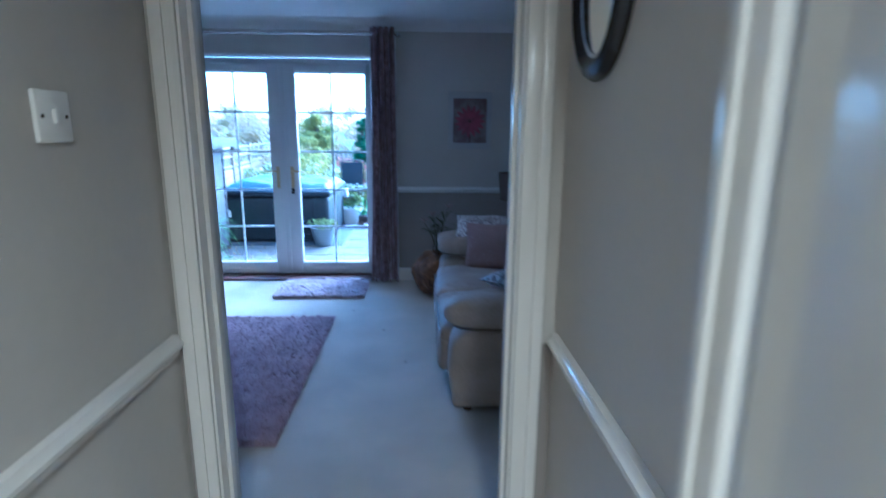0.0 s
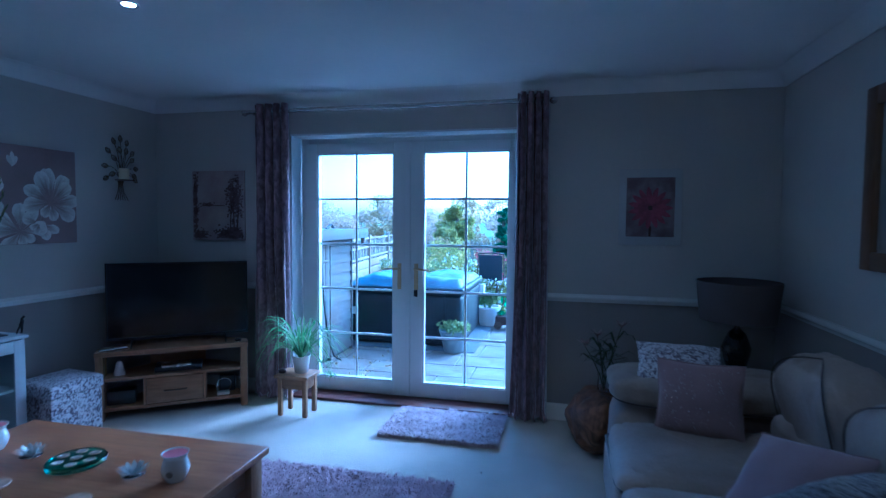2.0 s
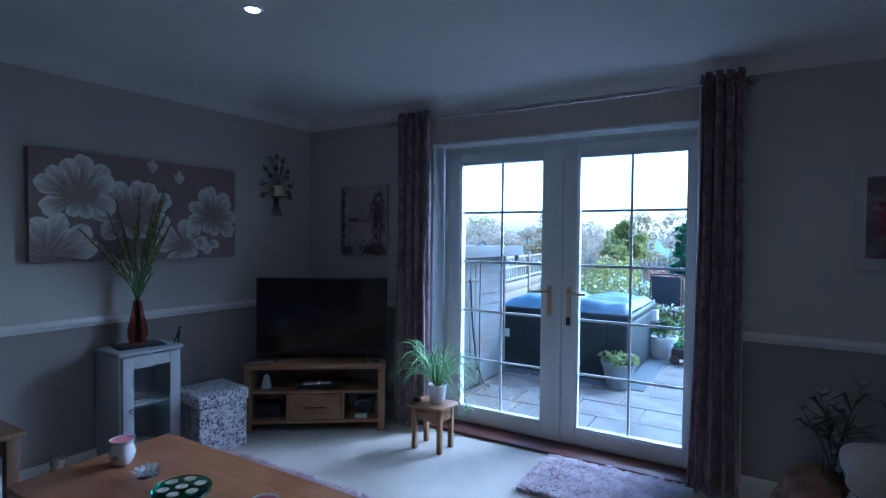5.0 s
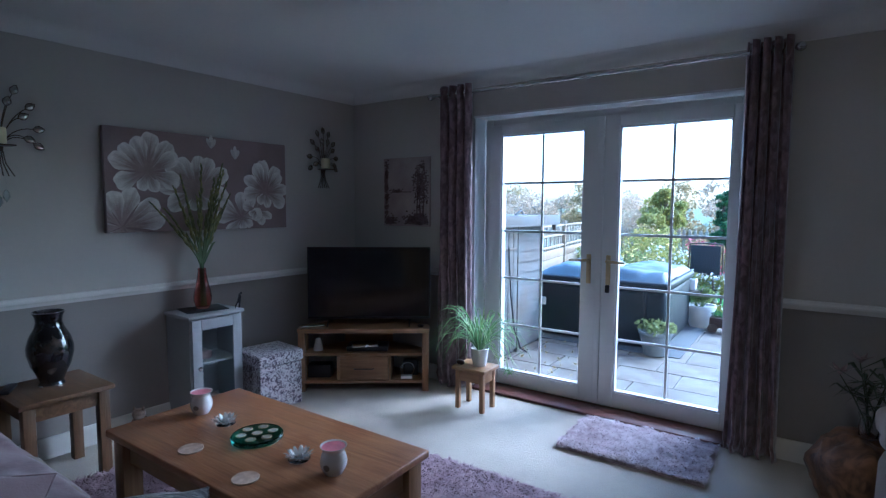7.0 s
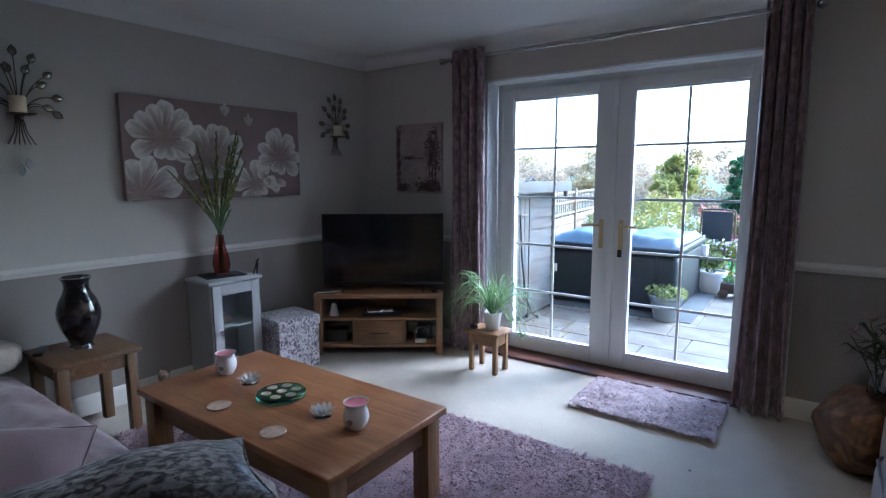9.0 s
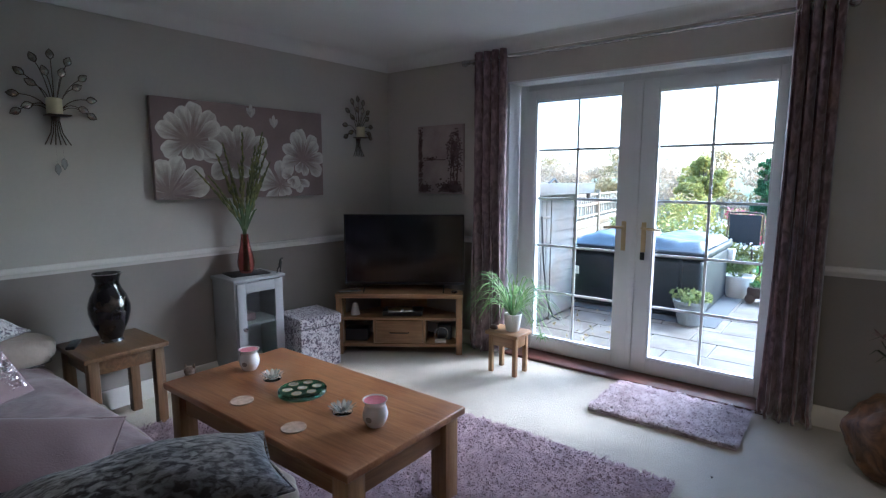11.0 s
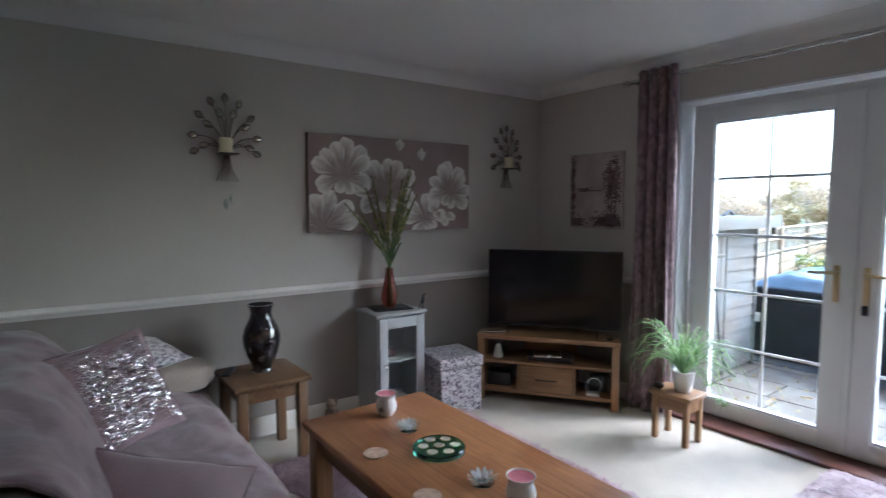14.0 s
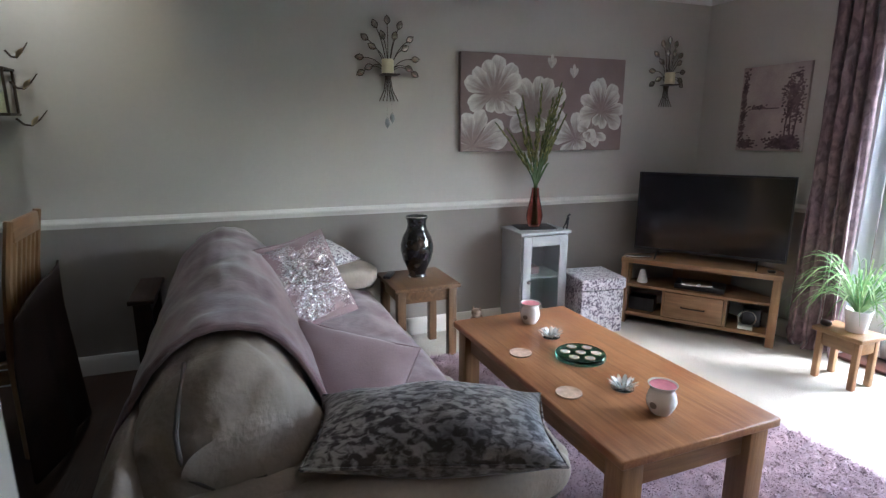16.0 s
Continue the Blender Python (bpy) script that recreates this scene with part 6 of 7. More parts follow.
# ---- garden ----
GZ = -0.20
SOIL = material("garden_soil_and_grass", (0.10, 0.13, 0.05), rough=0.95, vary=0.2, scale=3, fine=40, bump=0.5, bump_scale=30)
SLAB = material("pale_paving_slab", (0.165, 0.145, 0.12), rough=0.8, second=(0.105, 0.084, 0.062), scale=3.5, fine=60, vary=0.12, bump=0.25, bump_scale=40, per_object=0.10)
JOINT = material("slab_joint_mortar", (0.30, 0.285, 0.26), rough=0.95, vary=0.15)
LAWN = material("lawn_green", (0.12, 0.30, 0.05), rough=0.9, second=(0.08, 0.20, 0.035), scale=8, fine=120, vary=0.15)
TUB = material("black_quilted_vinyl", (0.010, 0.0125, 0.016), rough=0.55, spec=0.25, vary=0.12, scale=5, fine=60, bump=0.15, bump_scale=30)
TUB_COVER = material("blue_grey_vinyl_cover", (0.040, 0.066, 0.09), rough=0.45, spec=0.35, second=(0.020, 0.032, 0.044), scale=4, fine=40, vary=0.1, bump=0.3, bump_scale=9)
SHED_WOOD = wood("weathered_grey_boards", (0.14, 0.134, 0.127), (0.075, 0.072, 0.068), "y", rough=0.85)
SHED_DOOR = wood("weathered_upright_boards", (0.14, 0.137, 0.13), (0.07, 0.069, 0.066), "z", rough=0.85)
FELT = material("grey_roofing_felt", (0.09, 0.09, 0.09), rough=0.9, vary=0.15, fine=120)
FENCE_WOOD = wood("pale_fence_timber", (0.38, 0.31, 0.21), (0.24, 0.19, 0.13), "y", rough=0.8)
PICKET_WOOD = wood("pale_picket_timber", (0.50, 0.44, 0.34), (0.34, 0.28, 0.21), "z", rough=0.8)
BARK = material("brown_bark", (0.12, 0.085, 0.055), rough=0.95, vary=0.25, scale=12, bump=0.6, bump_scale=30)
FOLIAGE_A = material("yellow_green_foliage", (0.40, 0.35, 0.09), rough=0.6, translucent=0.5, second=(0.21, 0.23, 0.06), scale=2.5, fine=30, vary=0.2, edge=(0.3, 0.65))
FOLIAGE_B = material("mid_green_foliage", (0.27, 0.29, 0.10), rough=0.6, translucent=0.5, second=(0.13, 0.17, 0.055), scale=2.5, fine=30, vary=0.2, edge=(0.3, 0.65))
FOLIAGE_C = material("dark_conifer_foliage", (0.10, 0.19, 0.07), rough=0.6, translucent=0.5, second=(0.05, 0.10, 0.04), scale=3, fine=30, vary=0.2, edge=(0.3, 0.65))
FOLIAGE_D = material("autumn_foliage", (0.42, 0.29, 0.14), rough=0.6, translucent=0.5, second=(0.32, 0.27, 0.12), scale=2.5, fine=30, vary=0.2, edge=(0.3, 0.65))
# distant twigs; their colour is paled to put in the haze
FOLIAGE_HAZE = material("haze_pale_twigs", (0.58, 0.45, 0.30), rough=0.8, translucent=0.4, second=(0.42, 0.31, 0.20), scale=1.5, fine=20, vary=0.2)
BLOOM_WHITE = material("white_blooms", (0.78, 0.77, 0.70), rough=0.6, vary=0.06)
BLOOM_YELLOW = material("yellow_blooms", (0.72, 0.56, 0.14), rough=0.6, vary=0.1)
BLOOM_PINK = material("pink_blooms", (0.60, 0.10, 0.16), rough=0.6, vary=0.1)
STONE_POT = material("white_stone_pot", (0.62, 0.61, 0.58), rough=0.7, vary=0.08, bump=0.2)
GREY_POT = material("grey_glazed_pot", (0.17, 0.18, 0.18), rough=0.45, vary=0.1, bump=0.1)
GREY_MAT = material("grey_rubber_matting", (0.06, 0.065, 0.07), rough=0.8, vary=0.1, fine=150, bump=0.3)
BRICK_OUT = material("buff_brickwork", (0.36, 0.24, 0.16), rough=0.9, vary=0.15, fine=40)
ROOF_TILE = material("brown_roof_tiles", (0.15, 0.10, 0.08), rough=0.9, vary=0.15, fine=30)

# unseen block and roof above the ceiling, added to keep sky light off the garden
whole(part("wall_upper_storey", join_boxes([(-4.3, 4.5, -2.4, BACK + 0.28, CEIL + 0.11, 5.2)]), BRICK_OUT, smooth=False), "unseen brick block above the rooms, added to shade the garden", "wall", kind="structure")
whole(part("house_roof", prism([(0, 0), (8.6, 0), (4.3, 2.3)], (-4.5, -2.7, 5.201), (9.2, 0, 0)), ROOF_TILE, smooth=False), "unseen pitched roof block, added to shade the garden", "roof", kind="structure")
whole(part("ground", join_boxes([(-400, 400, BACK + 0.29, 900, GZ - 0.3, GZ - 0.03), (-400, 400, -400, -2.5, GZ - 0.3, GZ - 0.03), (-400, -4.3, -2.5, BACK + 0.29, GZ - 0.3, GZ - 0.03), (4.5, 400, -2.5, BACK + 0.29, GZ - 0.3, GZ - 0.03)]), SOIL, smooth=False), "garden soil and rough grass reaching the distance", "ground", kind="structure")
whole(part("door_step", box(-2.3, 0.1, BACK + 0.285, BACK + 0.42, GZ - 0.03, -0.03, r=0.01), JOINT), "low concrete step outside the garden doors", "step", kind="structure")

patio = whole(part("pavement", box(-5.2, 2.6, BACK + 0.29, 9.9, GZ - 0.028, GZ - 0.012), JOINT, smooth=False), "pale stone paving slabs outside the garden doors", "patio", kind="structure")
slab_meshes = {}
rng = random.Random(31)
row_y, k = BACK + 0.43, 0
while row_y < 9.85:
    d = (0.45, 0.60, 0.45, 0.45, 0.60)[k % 5]
    x = -5.1 + (0.35 * (k % 3))
    while x < 2.4:
        w = rng.choice((0.45, 0.60, 0.60, 0.75))
        if (w, d) not in slab_meshes:
            bm = box(0.006, w - 0.006, 0.006, min(d, 9.9 - row_y) - 0.006, 0, 0.018, r=0.004, seg=1)
            me = bpy.data.meshes.new("slab")
            bm.to_mesh(me)
            bm.free()
            me.materials.append(SLAB)
            slab_meshes[w, d] = me
        s = new("slab", slab_meshes[w, d])
        s.parent = patio
        s.location = (x, row_y, GZ - 0.0125 + rng.uniform(-0.0015, 0.0015))
        x += w
    row_y += d
    k += 1

whole(part("lawn", box(-5.2, 3.0, 9.91, 16.2, GZ - 0.029, GZ - 0.008), LAWN, smooth=False), "bright green lawn behind the patio", "lawn", kind="structure")
rng_n = np.random.default_rng(8)
n = 26000
base = np.stack([rng_n.uniform(-3.6, 0.6, n), 9.93 + 2.6 * rng_n.random(n) ** 1.5, np.full(n, GZ - 0.01)], 1)
turn = rng_n.uniform(0, 6.28, n)
side = np.stack([np.cos(turn), np.sin(turn), 0 * turn], 1) * 0.004
tip = base + np.stack([rng_n.normal(0, 0.012, n), rng_n.normal(0, 0.012, n), rng_n.uniform(0.02, 0.045, n)], 1)
ob = cloud("grass", np.stack([base - side, base + side, tip], 1).reshape(-1, 3), np.arange(3 * n).reshape(-1, 3), LAWN)
whole(ob, "short bright green grass blades", "grass", kind="stuff")


def leaves(centres, radii, count, size, seed, squash=0.85):
    """Many small leaves in clumps: centres and radii of the clumps."""
    r = np.random.default_rng(seed)
    idx = r.choice(len(centres), count, p=np.array(radii) ** 2 / np.sum(np.array(radii) ** 2))
    c, rad = np.array(centres)[idx], np.array(radii)[idx]
    d = r.normal(size=(count, 3))
    d /= np.linalg.norm(d, axis=1)[:, None]
    p = c + d * (rad * r.uniform(0.45, 1.05, count) ** 0.6)[:, None] * np.array((1, 1, squash))
    a, b = r.normal(size=(count, 3)), r.normal(size=(count, 3))
    a /= np.linalg.norm(a, axis=1)[:, None]
    b = np.cross(a, b)
    b /= np.linalg.norm(b, axis=1)[:, None]
    s = size * r.uniform(0.6, 1.3, count)[:, None]
    v = np.stack([p - a * s, p + b * s * 0.5, p + a * s, p - b * s * 0.5], 1).reshape(-1, 3)
    return v, np.arange(4 * count).reshape(-1, 4)


def bush(name, x, y, w, h, mat, label, seed, count=5000, size=0.03, blooms=None, category="bush"):
    b = thing(name, pose(x, y, GZ - 0.02), label, category)
    r = random.Random(seed)
    cents, rads = [], []
    for k in range(16):
        cents.append((r.uniform(-w / 2, w / 2) * 0.8, r.uniform(-w / 2, w / 2) * 0.6, h * r.uniform(0.2, 0.86)))
        rads.append(r.uniform(0.14, 0.26) * min(w, h))
    for k in range(7):
        c = cents[k]
        part("branch", tube([(c[0] * 0.15, c[1] * 0.15, 0), (c[0] * 0.5, c[1] * 0.5, c[2] * 0.5), c], [0.018, 0.011, 0.004], 6), BARK, b)
    v, f = leaves(cents, rads, count, size, seed)
    cr = cloud("crown", v, f, mat, b)
    cr["kind"] = "stuff"
    if blooms:
        v, f = leaves([(c[0], c[1] - 0.05, c[2] + 0.05) for c in cents], rads, 420, size * 1.25, seed + 1)
        bl = cloud("bloom_scatter", v, f, blooms, b)
        bl["kind"] = "stuff"
    return b


def tree(x, y, h, crown_w, crown_h, mat, label, seed, count=9000, size=0.05, conifer=False):
    t = thing("tree", pose(x, y, GZ - 0.02), label, "tree")
    r = random.Random(seed)
    part("trunk", tube([(0, 0, 0), (0.03, 0.02, h * 0.3), (-0.02, 0.03, h * 0.6), (0, 0, h * 0.93)], [0.09, 0.07, 0.045, 0.012], 10), BARK, t)
    cents, rads = [], []
    for k in range(80 if conifer else 34):
        if conifer:
            z = r.uniform(0.05, 0.97)
            rr = crown_w / 2 * (1 - z * 0.72) * r.uniform(0.3, 0.9)
            z = h * z
            rads.append(crown_w * 0.13 * (1.2 - 0.6 * z / h))
        else:
            z = h - crown_h * r.uniform(0.05, 0.95)
            q = (z - (h - crown_h / 2)) / (crown_h / 2)
            rr = crown_w / 2 * math.sqrt(max(0.05, 1 - q * q)) * r.uniform(0.25, 0.95)
            rads.append(crown_w * r.uniform(0.10, 0.19))
        a = r.uniform(0, 6.28)
        cents.append((rr * math.cos(a), rr * math.sin(a), z))
    for c in cents[:10]:
        part("limb", tube([(0, 0, c[2] * 0.6), (c[0] * 0.5, c[1] * 0.5, c[2] * 0.8), c], [0.03, 0.018, 0.006], 6), BARK, t)
    v, f = leaves(cents, rads, count, size, seed)
    cr = cloud("crown", v, f, mat, t)
    cr["kind"] = "stuff"
    return t


def hot_tub():
    t = thing("hot_tub", pose(-1.90, 8.85, GZ), "square black hot tub under a buckled blue-grey cover", "hot tub")
    part("cabinet", box(-0.77, 0.77, -0.78, 0.78, 0.02, 0.70, r=0.07, seg=4), TUB, t)
    bm = box(-0.81, 0.81, -0.82, 0.82, 0.70, 0.79, r=0.03, seg=3)
    part("rim", bm, TUB, t, "overhanging black rim of the cover")
    for sx in (-1, 1):
        bm = bmesh.new()
        grid = []
        for i in range(21):
            line = []
            for j in range(29):
                u, v = i / 20, j / 28
                x, y = sx * (0.015 + 0.755 * u), -0.78 + 1.56 * v
                edge = min(1, 8 * min(u + 0.03, 1.03 - u, v + 0.01, 1.01 - v))
                z = 0.785 + edge * (0.075 + 0.045 * math.sin(math.pi * u)) + 0.042 * edge * noise.noise(Vector((x * 3 + 4, y * 3, 1.0))) + 0.022 * edge * noise.noise(Vector((x * 9, y * 9, 2.0)))
                line.append(bm.verts.new((x, y, z)))
            grid.append(line)
        for a, b in zip(grid, grid[1:]):
            for j in range(28):
                bm.faces.new((a[j], a[j + 1], b[j + 1], b[j]))
        part("cover", bm, TUB_COVER, t, "buckled blue-grey vinyl cover half")
    for x, z in ((-0.73, 0.42), (0.55, 0.5)):
        part("strap", box(x - 0.02, x + 0.02, -0.79, -0.775, 0.35, 0.72, r=0.003), TUB, t)
    part("label", box(-0.72, -0.66, -0.792, -0.782, 0.40, 0.50, r=0.003), STONE_POT, t, "small white tag")
    part("badge", tube([(0.14, -0.784, 0.33), (0.165, -0.784, 0.36), (0.14, -0.784, 0.39)], 0.006, 6), STONE_POT, t, "small pale emblem")
    return t


whole(part("rubber_matting", box(-2.75, -0.93, 7.90, 9.62, GZ + 0.004, GZ + 0.016, r=0.004), GREY_MAT), "dark grey matting laid beneath the hot tub", "mat")
hot_tub()


def shed():
    s = thing("garden_shed", pose(-2.52, 7.78, GZ), "small weathered grey timber shed with a plank door", "shed")
    H = 1.50
    part("core", box(-1.25, -0.02, -2.00, -0.01, 0.0, H, r=0.004), SHED_WOOD, s)
    for k in range(12):
        z = 0.04 + k * 0.122
        for y0, y1 in ((-0.62, -0.005), (-2.0, -1.46)):
            bm = bmesh.new()
            prism([(0, 0), (-0.030, 0), (-0.012, 0.130), (0, 0.130)], (-0.022, y0, z), (0, y1 - y0, 0), bm)
            part("board", bm, SHED_WOOD, s)
    part("corner_post", box(-0.03, 0.018, -0.012, 0.02, 0, H, r=0.004), SHED_DOOR, s)
    door = part("door", box(-0.018, -0.002, -1.44, -0.66, 0.05, H - 0.06), SHED_DOOR, s, "upright plank door")
    for k in range(7):
        y = -1.44 + 0.1115 * k
        part("plank", box(-0.002, 0.016, y + 0.003, y + 0.108, 0.05, H - 0.06, r=0.003), SHED_DOOR, door)
    for z in (0.22, 1.18):
        part("hinge", box(0.016, 0.021, -1.1, -0.68, z - 0.015, z + 0.015, r=0.002), IRON, door, "black strap hinge")
    part("door_post", box(-0.02, 0.022, -0.655, -0.625, 0, H - 0.02, r=0.003), SHED_DOOR, s)
    part("roof", box(-1.40, 0.14, -2.2, 0.20, H - 0.005, H + 0.045, r=0.006), FELT, s, "flat felted roof")
    part("fascia", box(0.142, 0.160, -2.2, 0.20, H - 0.07, H + 0.05, r=0.004), SHED_WOOD, s)
    part("hose", tube([(0.03, -0.9, 1.2), (0.05, -0.88, 0.7), (0.06, -0.8, 0.3), (0.10, -0.72, 0.08), (0.12, -0.6, 0.012)], 0.009, 6), BLACK_PLASTIC, s, "black cable hanging down the door")
    for k in range(3):
        part("roof_clutter", tube([(-0.1 - 0.1 * k, -0.5 + 0.2 * k, H + 0.05), (-0.08 - 0.1 * k, -0.4 + 0.2 * k, H + 0.10), (-0.12 - 0.1 * k, -0.25 + 0.2 * k, H + 0.06)], 0.012, 6), FELT, s)
    part("bracket_lamp", lathe([(0, -0.10), (0.025, -0.10), (0.03, -0.03), (0.01, 0.0), (0, 0.0)], 12, at=(0.10, 0.16, H - 0.04)), IRON, s, "small dark lamp under the roof edge")
    return s


shed()


def fence_panel(x, y, turn, w, h, n_rails, label):
    f = thing("fence_panel", pose(x, y, GZ - 0.02, 0, 0, turn), label, "fence", "trellis fence panels")
    for px in (0.0, w):
        part("post", box(px - 0.04, px + 0.04, -0.04, 0.04, 0, h + 0.08, r=0.006), FENCE_WOOD, f)
    for k in range(5):
        z = 0.10 + k * 0.16
        part("board", box(0.042, w - 0.042, -0.012, 0.012, z, z + 0.15, r=0.003), FENCE_WOOD, f)
    for z in (0.93, h - 0.19, h - 0.015):
        part("rail", box(0.042, w - 0.042, -0.016, 0.016, z, z + 0.035, r=0.003), FENCE_WOOD, f)
    for k in range(n_rails):
        px = 0.042 + (w - 0.084) * (k + 0.5) / n_rails
        part("slat", box(px - 0.016, px + 0.016, 0.016, 0.028, 0.90, h + 0.015, r=0.002), PICKET_WOOD, f)
    return f


first = fence_panel(-3.25, 7.9, 97, 1.8, 1.32, 13, "pale timber fence panel with a trellis top")
for k in range(1, 5):
    q = Matrix.Translation((-3.25, 7.9, GZ - 0.02)) @ Matrix.Rotation(radians(97), 4, "Z") @ Matrix.Translation((1.8 * k + 0.002 * k, 0, 0))
    copy_thing(first, q)


def picket_fence():
    f = thing("picket_fence", pose(-6.2, 16.3, GZ - 0.02), "pale timber picket fence across the end of the garden", "fence")
    for z in (0.35, 0.85):
        part("rail", box(0, 8.0, -0.02, 0.02, z, z + 0.07, r=0.004), FENCE_WOOD, f)
    for k in range(62):
        x = 0.06 + 0.129 * k
        bm = box(x - 0.04, x + 0.04, 0.021, 0.041, 0.06, 1.06, r=0.003)
        tube([(x, 0.031, 1.05), (x, 0.031, 1.12)], [0.04, 0.004], 4, bm)
        part("picket", bm, PICKET_WOOD, f)
    return f


picket_fence()


def garden_chair(x, y, turn):
    c = thing("garden_chair", pose(x, y, GZ - 0.009, 0, 0, turn), "dark mesh garden chair with a metal frame", "chair")
    MESH = material("dark_mesh_fabric", (0.045, 0.047, 0.05), rough=0.85, spec=0.1, vary=0.1, fine=200)
    part("back", box(-0.21, 0.21, -0.012, 0.012, 0.50, 1.08, r=0.008), MESH, c, "dark mesh backrest")
    part("seat", box(-0.22, 0.22, 0.02, 0.46, 0.42, 0.45, r=0.01), MESH, c)
    for sx in (-0.24, 0.24):
        part("frame", tube([(sx, 0, 0), (sx, 0.0, 0.45), (sx, -0.02, 0.8), (sx * 0.96, -0.03, 1.10)], 0.013, 8), IRON, c)
        part("leg", tube([(sx, 0.44, 0), (sx, 0.44, 0.62), (sx, 0.02, 0.64)], 0.013, 8), IRON, c)
    part("top_bar", tube([(-0.23, -0.03, 1.10), (0, -0.045, 1.115), (0.23, -0.03, 1.10)], 0.013, 8), IRON, c)
    return c


garden_chair(-1.10, 10.6, 172)
garden_chair(-0.70, 11.2, 120)


def bistro_table():
    t = thing("bistro_table", pose(-1.22, 9.72, GZ), "small dark folding metal garden table", "table")
    part("top", lathe([(0, 0.50), (0.24, 0.50), (0.245, 0.505), (0.245, 0.52), (0, 0.52)], 28), IRON, t)
    for a in (0.5, 2.2, 3.7, 5.3):
        part("leg", tube([(0.20 * math.cos(a), 0.20 * math.sin(a), 0.5), (0.02 * math.cos(a), 0.02 * math.sin(a), 0.27), (-0.19 * math.cos(a), -0.19 * math.sin(a), 0.0)], 0.009, 6), IRON, t)
    return t


bistro_table()
tr = thing("planter_box", pose(-1.24, 9.70, GZ + 0.52), "white trough planter standing on the garden table", "planter")
part("trough", box(-0.17, 0.17, -0.08, 0.08, 0.0, 0.15, r=0.012), STONE_POT, tr)
v, f = leaves([(-0.1, 0, 0.17), (0.0, 0, 0.18), (0.1, 0, 0.17)], [0.06, 0.06, 0.06], 260, 0.022, 3)
cloud("foliage", v, f, FOLIAGE_B, tr)["kind"] = "stuff"


def potted(x, y, r, h, pot_mat, fol, label, seed, plant_h, blooms=None, count=900):
    p = thing("potted_plant", pose(x, y, GZ + (0.0165 if y < 9.7 and x < -0.93 else 0.006)), label, "plant pot", "patio pots")
    part("pot", lathe([(0, 0), (r * 0.62, 0), (r * 0.66, 0.01), (r * 0.94, h * 0.85), (r, h * 0.88), (r * 1.02, h), (r * 0.9, h), (r * 0.86, h * 0.9), (0, h * 0.88)], 32), pot_mat, p)
    rr = random.Random(seed)
    cents = [(rr.uniform(-r, r) * 0.8, rr.uniform(-r, r) * 0.8, h + plant_h * rr.uniform(0.05, 0.9)) for _ in range(12)]
    for c in cents[:6]:
        part("stem", tube([(c[0] * 0.3, c[1] * 0.3, h * 0.85), c], [0.006, 0.003], 5), LEAF, p)
    v2, f2 = leaves(cents, [r * 0.42] * 12, count, 0.024, seed)
    cloud("foliage", v2, f2, fol, p)["kind"] = "stuff"
    if blooms:
        v2, f2 = leaves([(c[0], c[1], c[2] + 0.03) for c in cents], [r * 0.4] * 12, 260, 0.03, seed + 1)
        cloud("bloom_scatter", v2, f2, blooms, p)["kind"] = "stuff"
    return p


potted(-1.19, 7.90, 0.18, 0.27, GREY_POT, FOLIAGE_B, "grey glazed pot with low straggly plants", 5, 0.06, count=500)
potted(-1.02, 9.78, 0.20, 0.30, STONE_POT, FOLIAGE_B, "white stone pot with leafy stems", 6, 0.24)
bush("flower_bush", -0.98, 10.35, 0.55, 0.72, FOLIAGE_A, "yellow-green bush with white blooms", 11, 2600, 0.022, BLOOM_WHITE)
cart = thing("garden_cart", pose(-0.70, 9.55, GZ + 0.006), "small wooden plant cart with wheels", "planter")
part("box", box(-0.16, 0.16, -0.11, 0.11, 0.07, 0.20, r=0.006), DARK_WOOD, cart)
for sx in (-0.12, 0.12):
    for sy in (-0.125, 0.125):
        bm = lathe([(0, -0.012), (0.055, -0.012), (0.06, 0), (0.055, 0.012), (0, 0.012)], 18)
        bmesh.ops.transform(bm, matrix=Matrix.Translation((sx, sy, 0.062)) @ Matrix.Rotation(radians(90), 4, "X"), verts=bm.verts)
        part("wheel", bm, IRON, cart)
v, f = leaves([(-0.08, 0, 0.22), (0.06, 0, 0.22)], [0.07, 0.07], 300, 0.02, 9)
cloud("foliage", v, f, FOLIAGE_C, cart)["kind"] = "stuff"

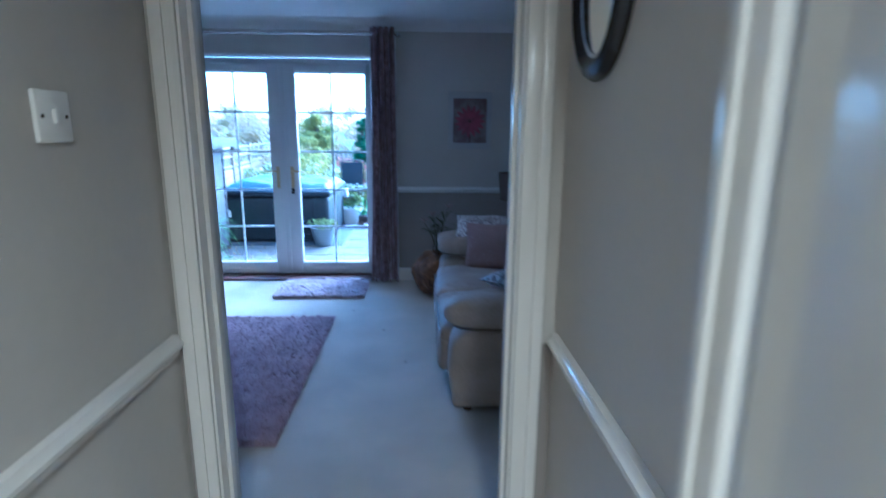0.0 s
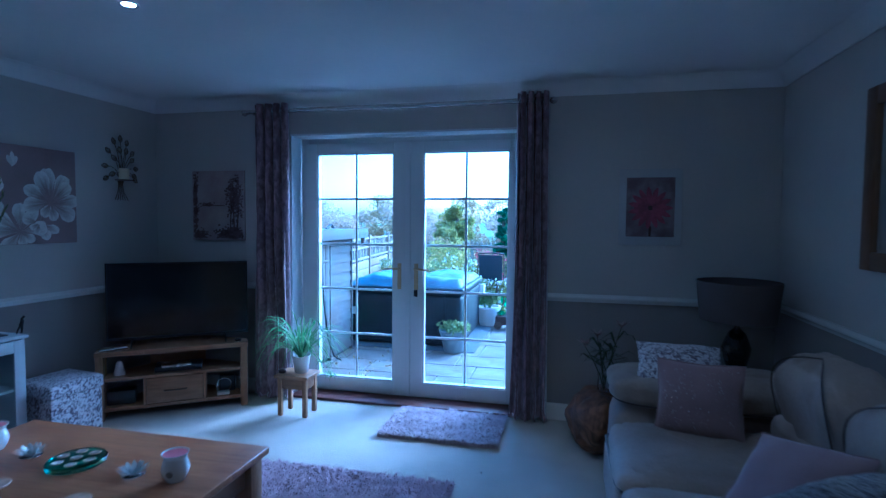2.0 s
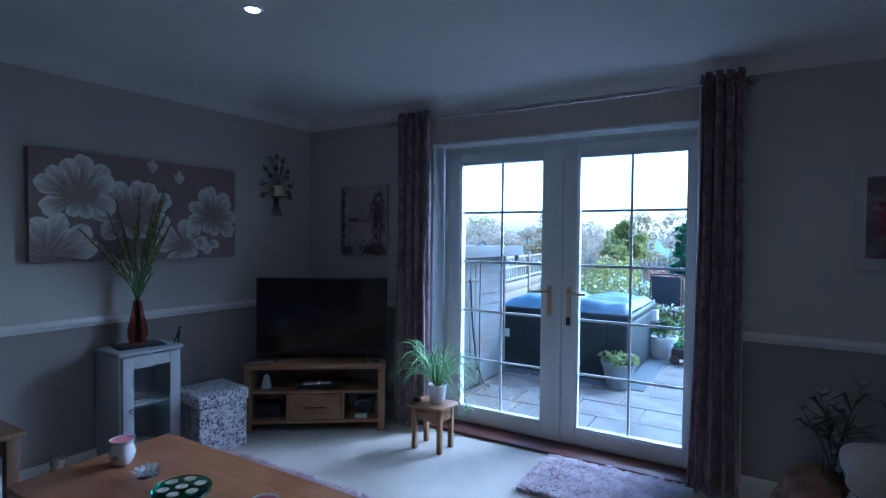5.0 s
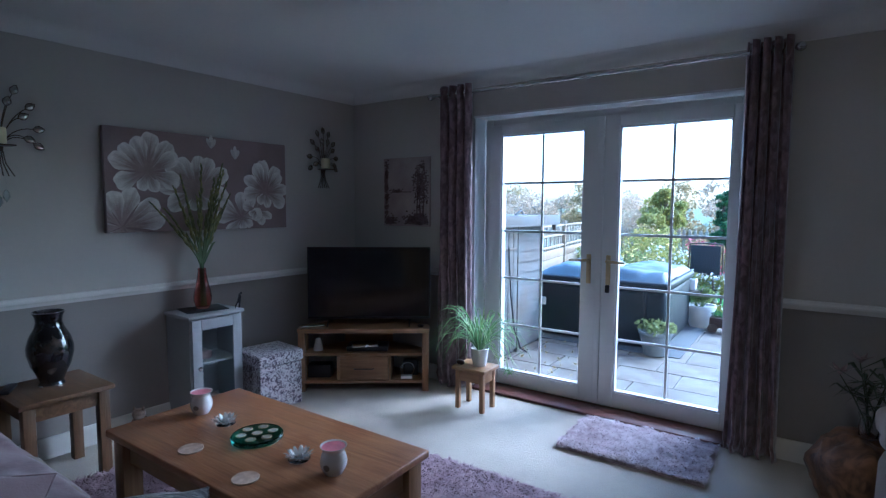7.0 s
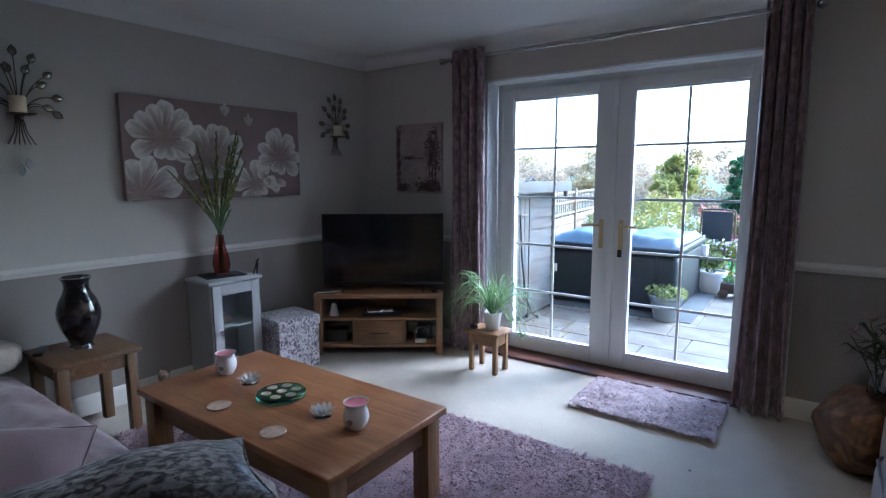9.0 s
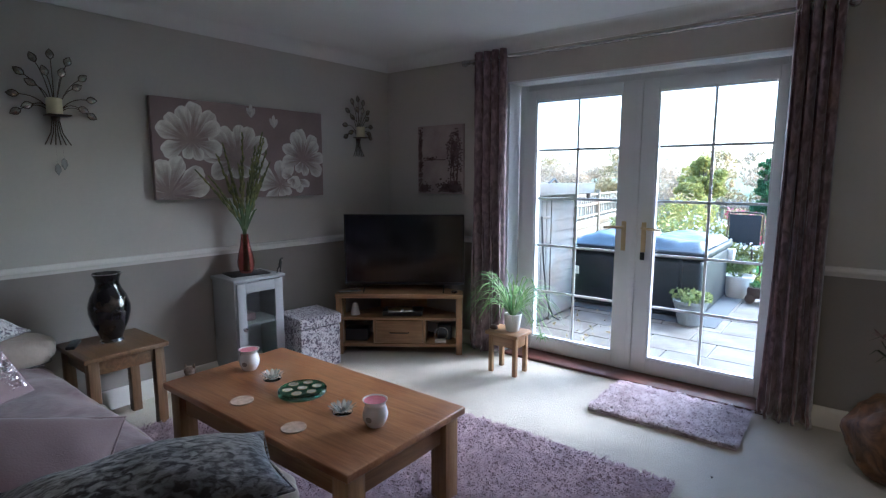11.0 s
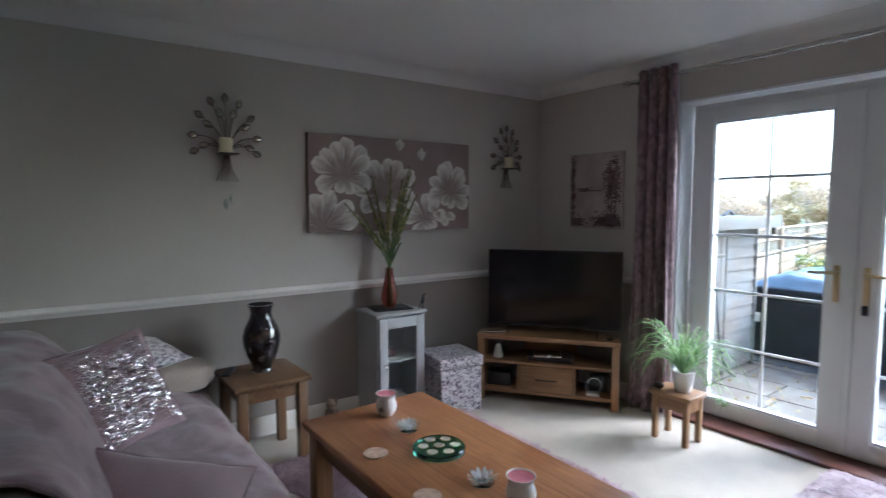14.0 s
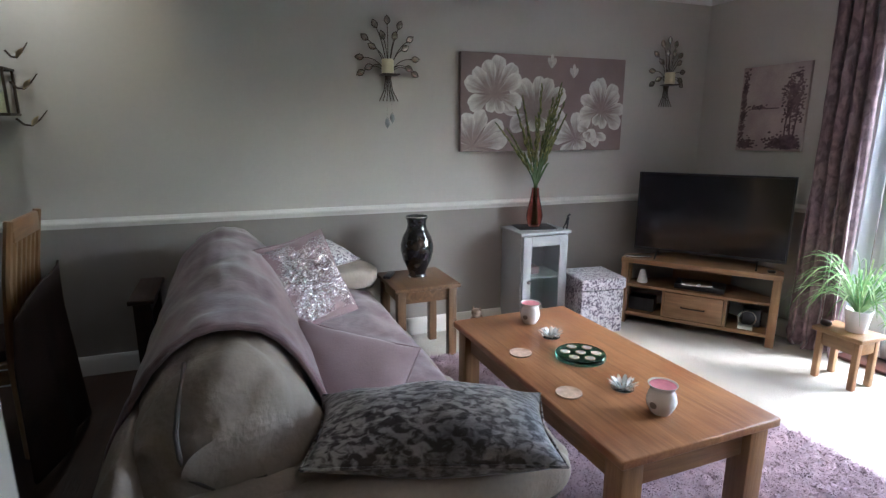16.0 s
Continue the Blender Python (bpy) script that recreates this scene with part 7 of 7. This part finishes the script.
for k, (x, y, w, h, mat, bl) in enumerate(((-2.6, 11.3, 1.3, 0.95, FOLIAGE_B, BLOOM_YELLOW), (-1.75, 11.6, 0.9, 1.05, FOLIAGE_A, BLOOM_WHITE), (-3.5, 12.4, 1.3, 1.0, FOLIAGE_B, BLOOM_WHITE),
                                            (-2.3, 13.0, 1.3, 1.25, FOLIAGE_A, BLOOM_YELLOW), (-1.35, 13.2, 0.9, 1.05, FOLIAGE_D, BLOOM_PINK), (-3.2, 14.4, 1.5, 1.35, FOLIAGE_D, None), (-0.6, 13.6, 1.0, 1.1, FOLIAGE_B, BLOOM_PINK))):
    bush("bush", x, y, w, h, mat, ("leafy garden shrub beside the lawn", "yellow-green garden shrub beside the lawn")[mat is FOLIAGE_A], 40 + k, 3000, 0.030, bl)
tree(-2.95, 16.9, 2.12, 1.25, 1.15, FOLIAGE_A, "round-headed yellow-green garden tree beyond the shrubs", 71, 5200, 0.05)
tree(-2.95, 15.5, 1.45, 1.0, 0.9, FOLIAGE_A, "yellow-green garden tree beyond the shrubs", 72, 7000, 0.045)
tree(-1.42, 15.4, 2.1, 0.75, 1.9, FOLIAGE_C, "dark green upright conifer at the garden's end", 73, 11000, 0.04, True)
for k in range(12):
    tree(-36 + 3.6 * k, 62 + 5 * math.sin(k * 2.3), 3.6 + 0.9 * math.sin(k * 1.9), 4.6, 3.0, (FOLIAGE_HAZE, FOLIAGE_D, FOLIAGE_HAZE)[k % 3], "pale autumn tree in the distance behind the garden", 90 + k, 1500, 0.16)
for k in range(9):
    bush("hedge_shrub", -12.5 + 1.5 * k, 23.5 + 1.2 * math.sin(k * 2.1), 2.6, 2.0 + 0.35 * math.sin(k * 1.7), FOLIAGE_HAZE if k % 3 else FOLIAGE_D, "pale autumn shrub behind the garden fence", 130 + k, 2600, 0.07)
litter_v, litter_f = leaves([(-2.3, 7.2, GZ + 0.012)], [0.8], 70, 0.025, 77, 0.004)
litter = cloud("fallen_leaves", litter_v, litter_f, FOLIAGE_D)
whole(litter, "a few fallen brown leaves on the paving", "leaves", kind="stuff")
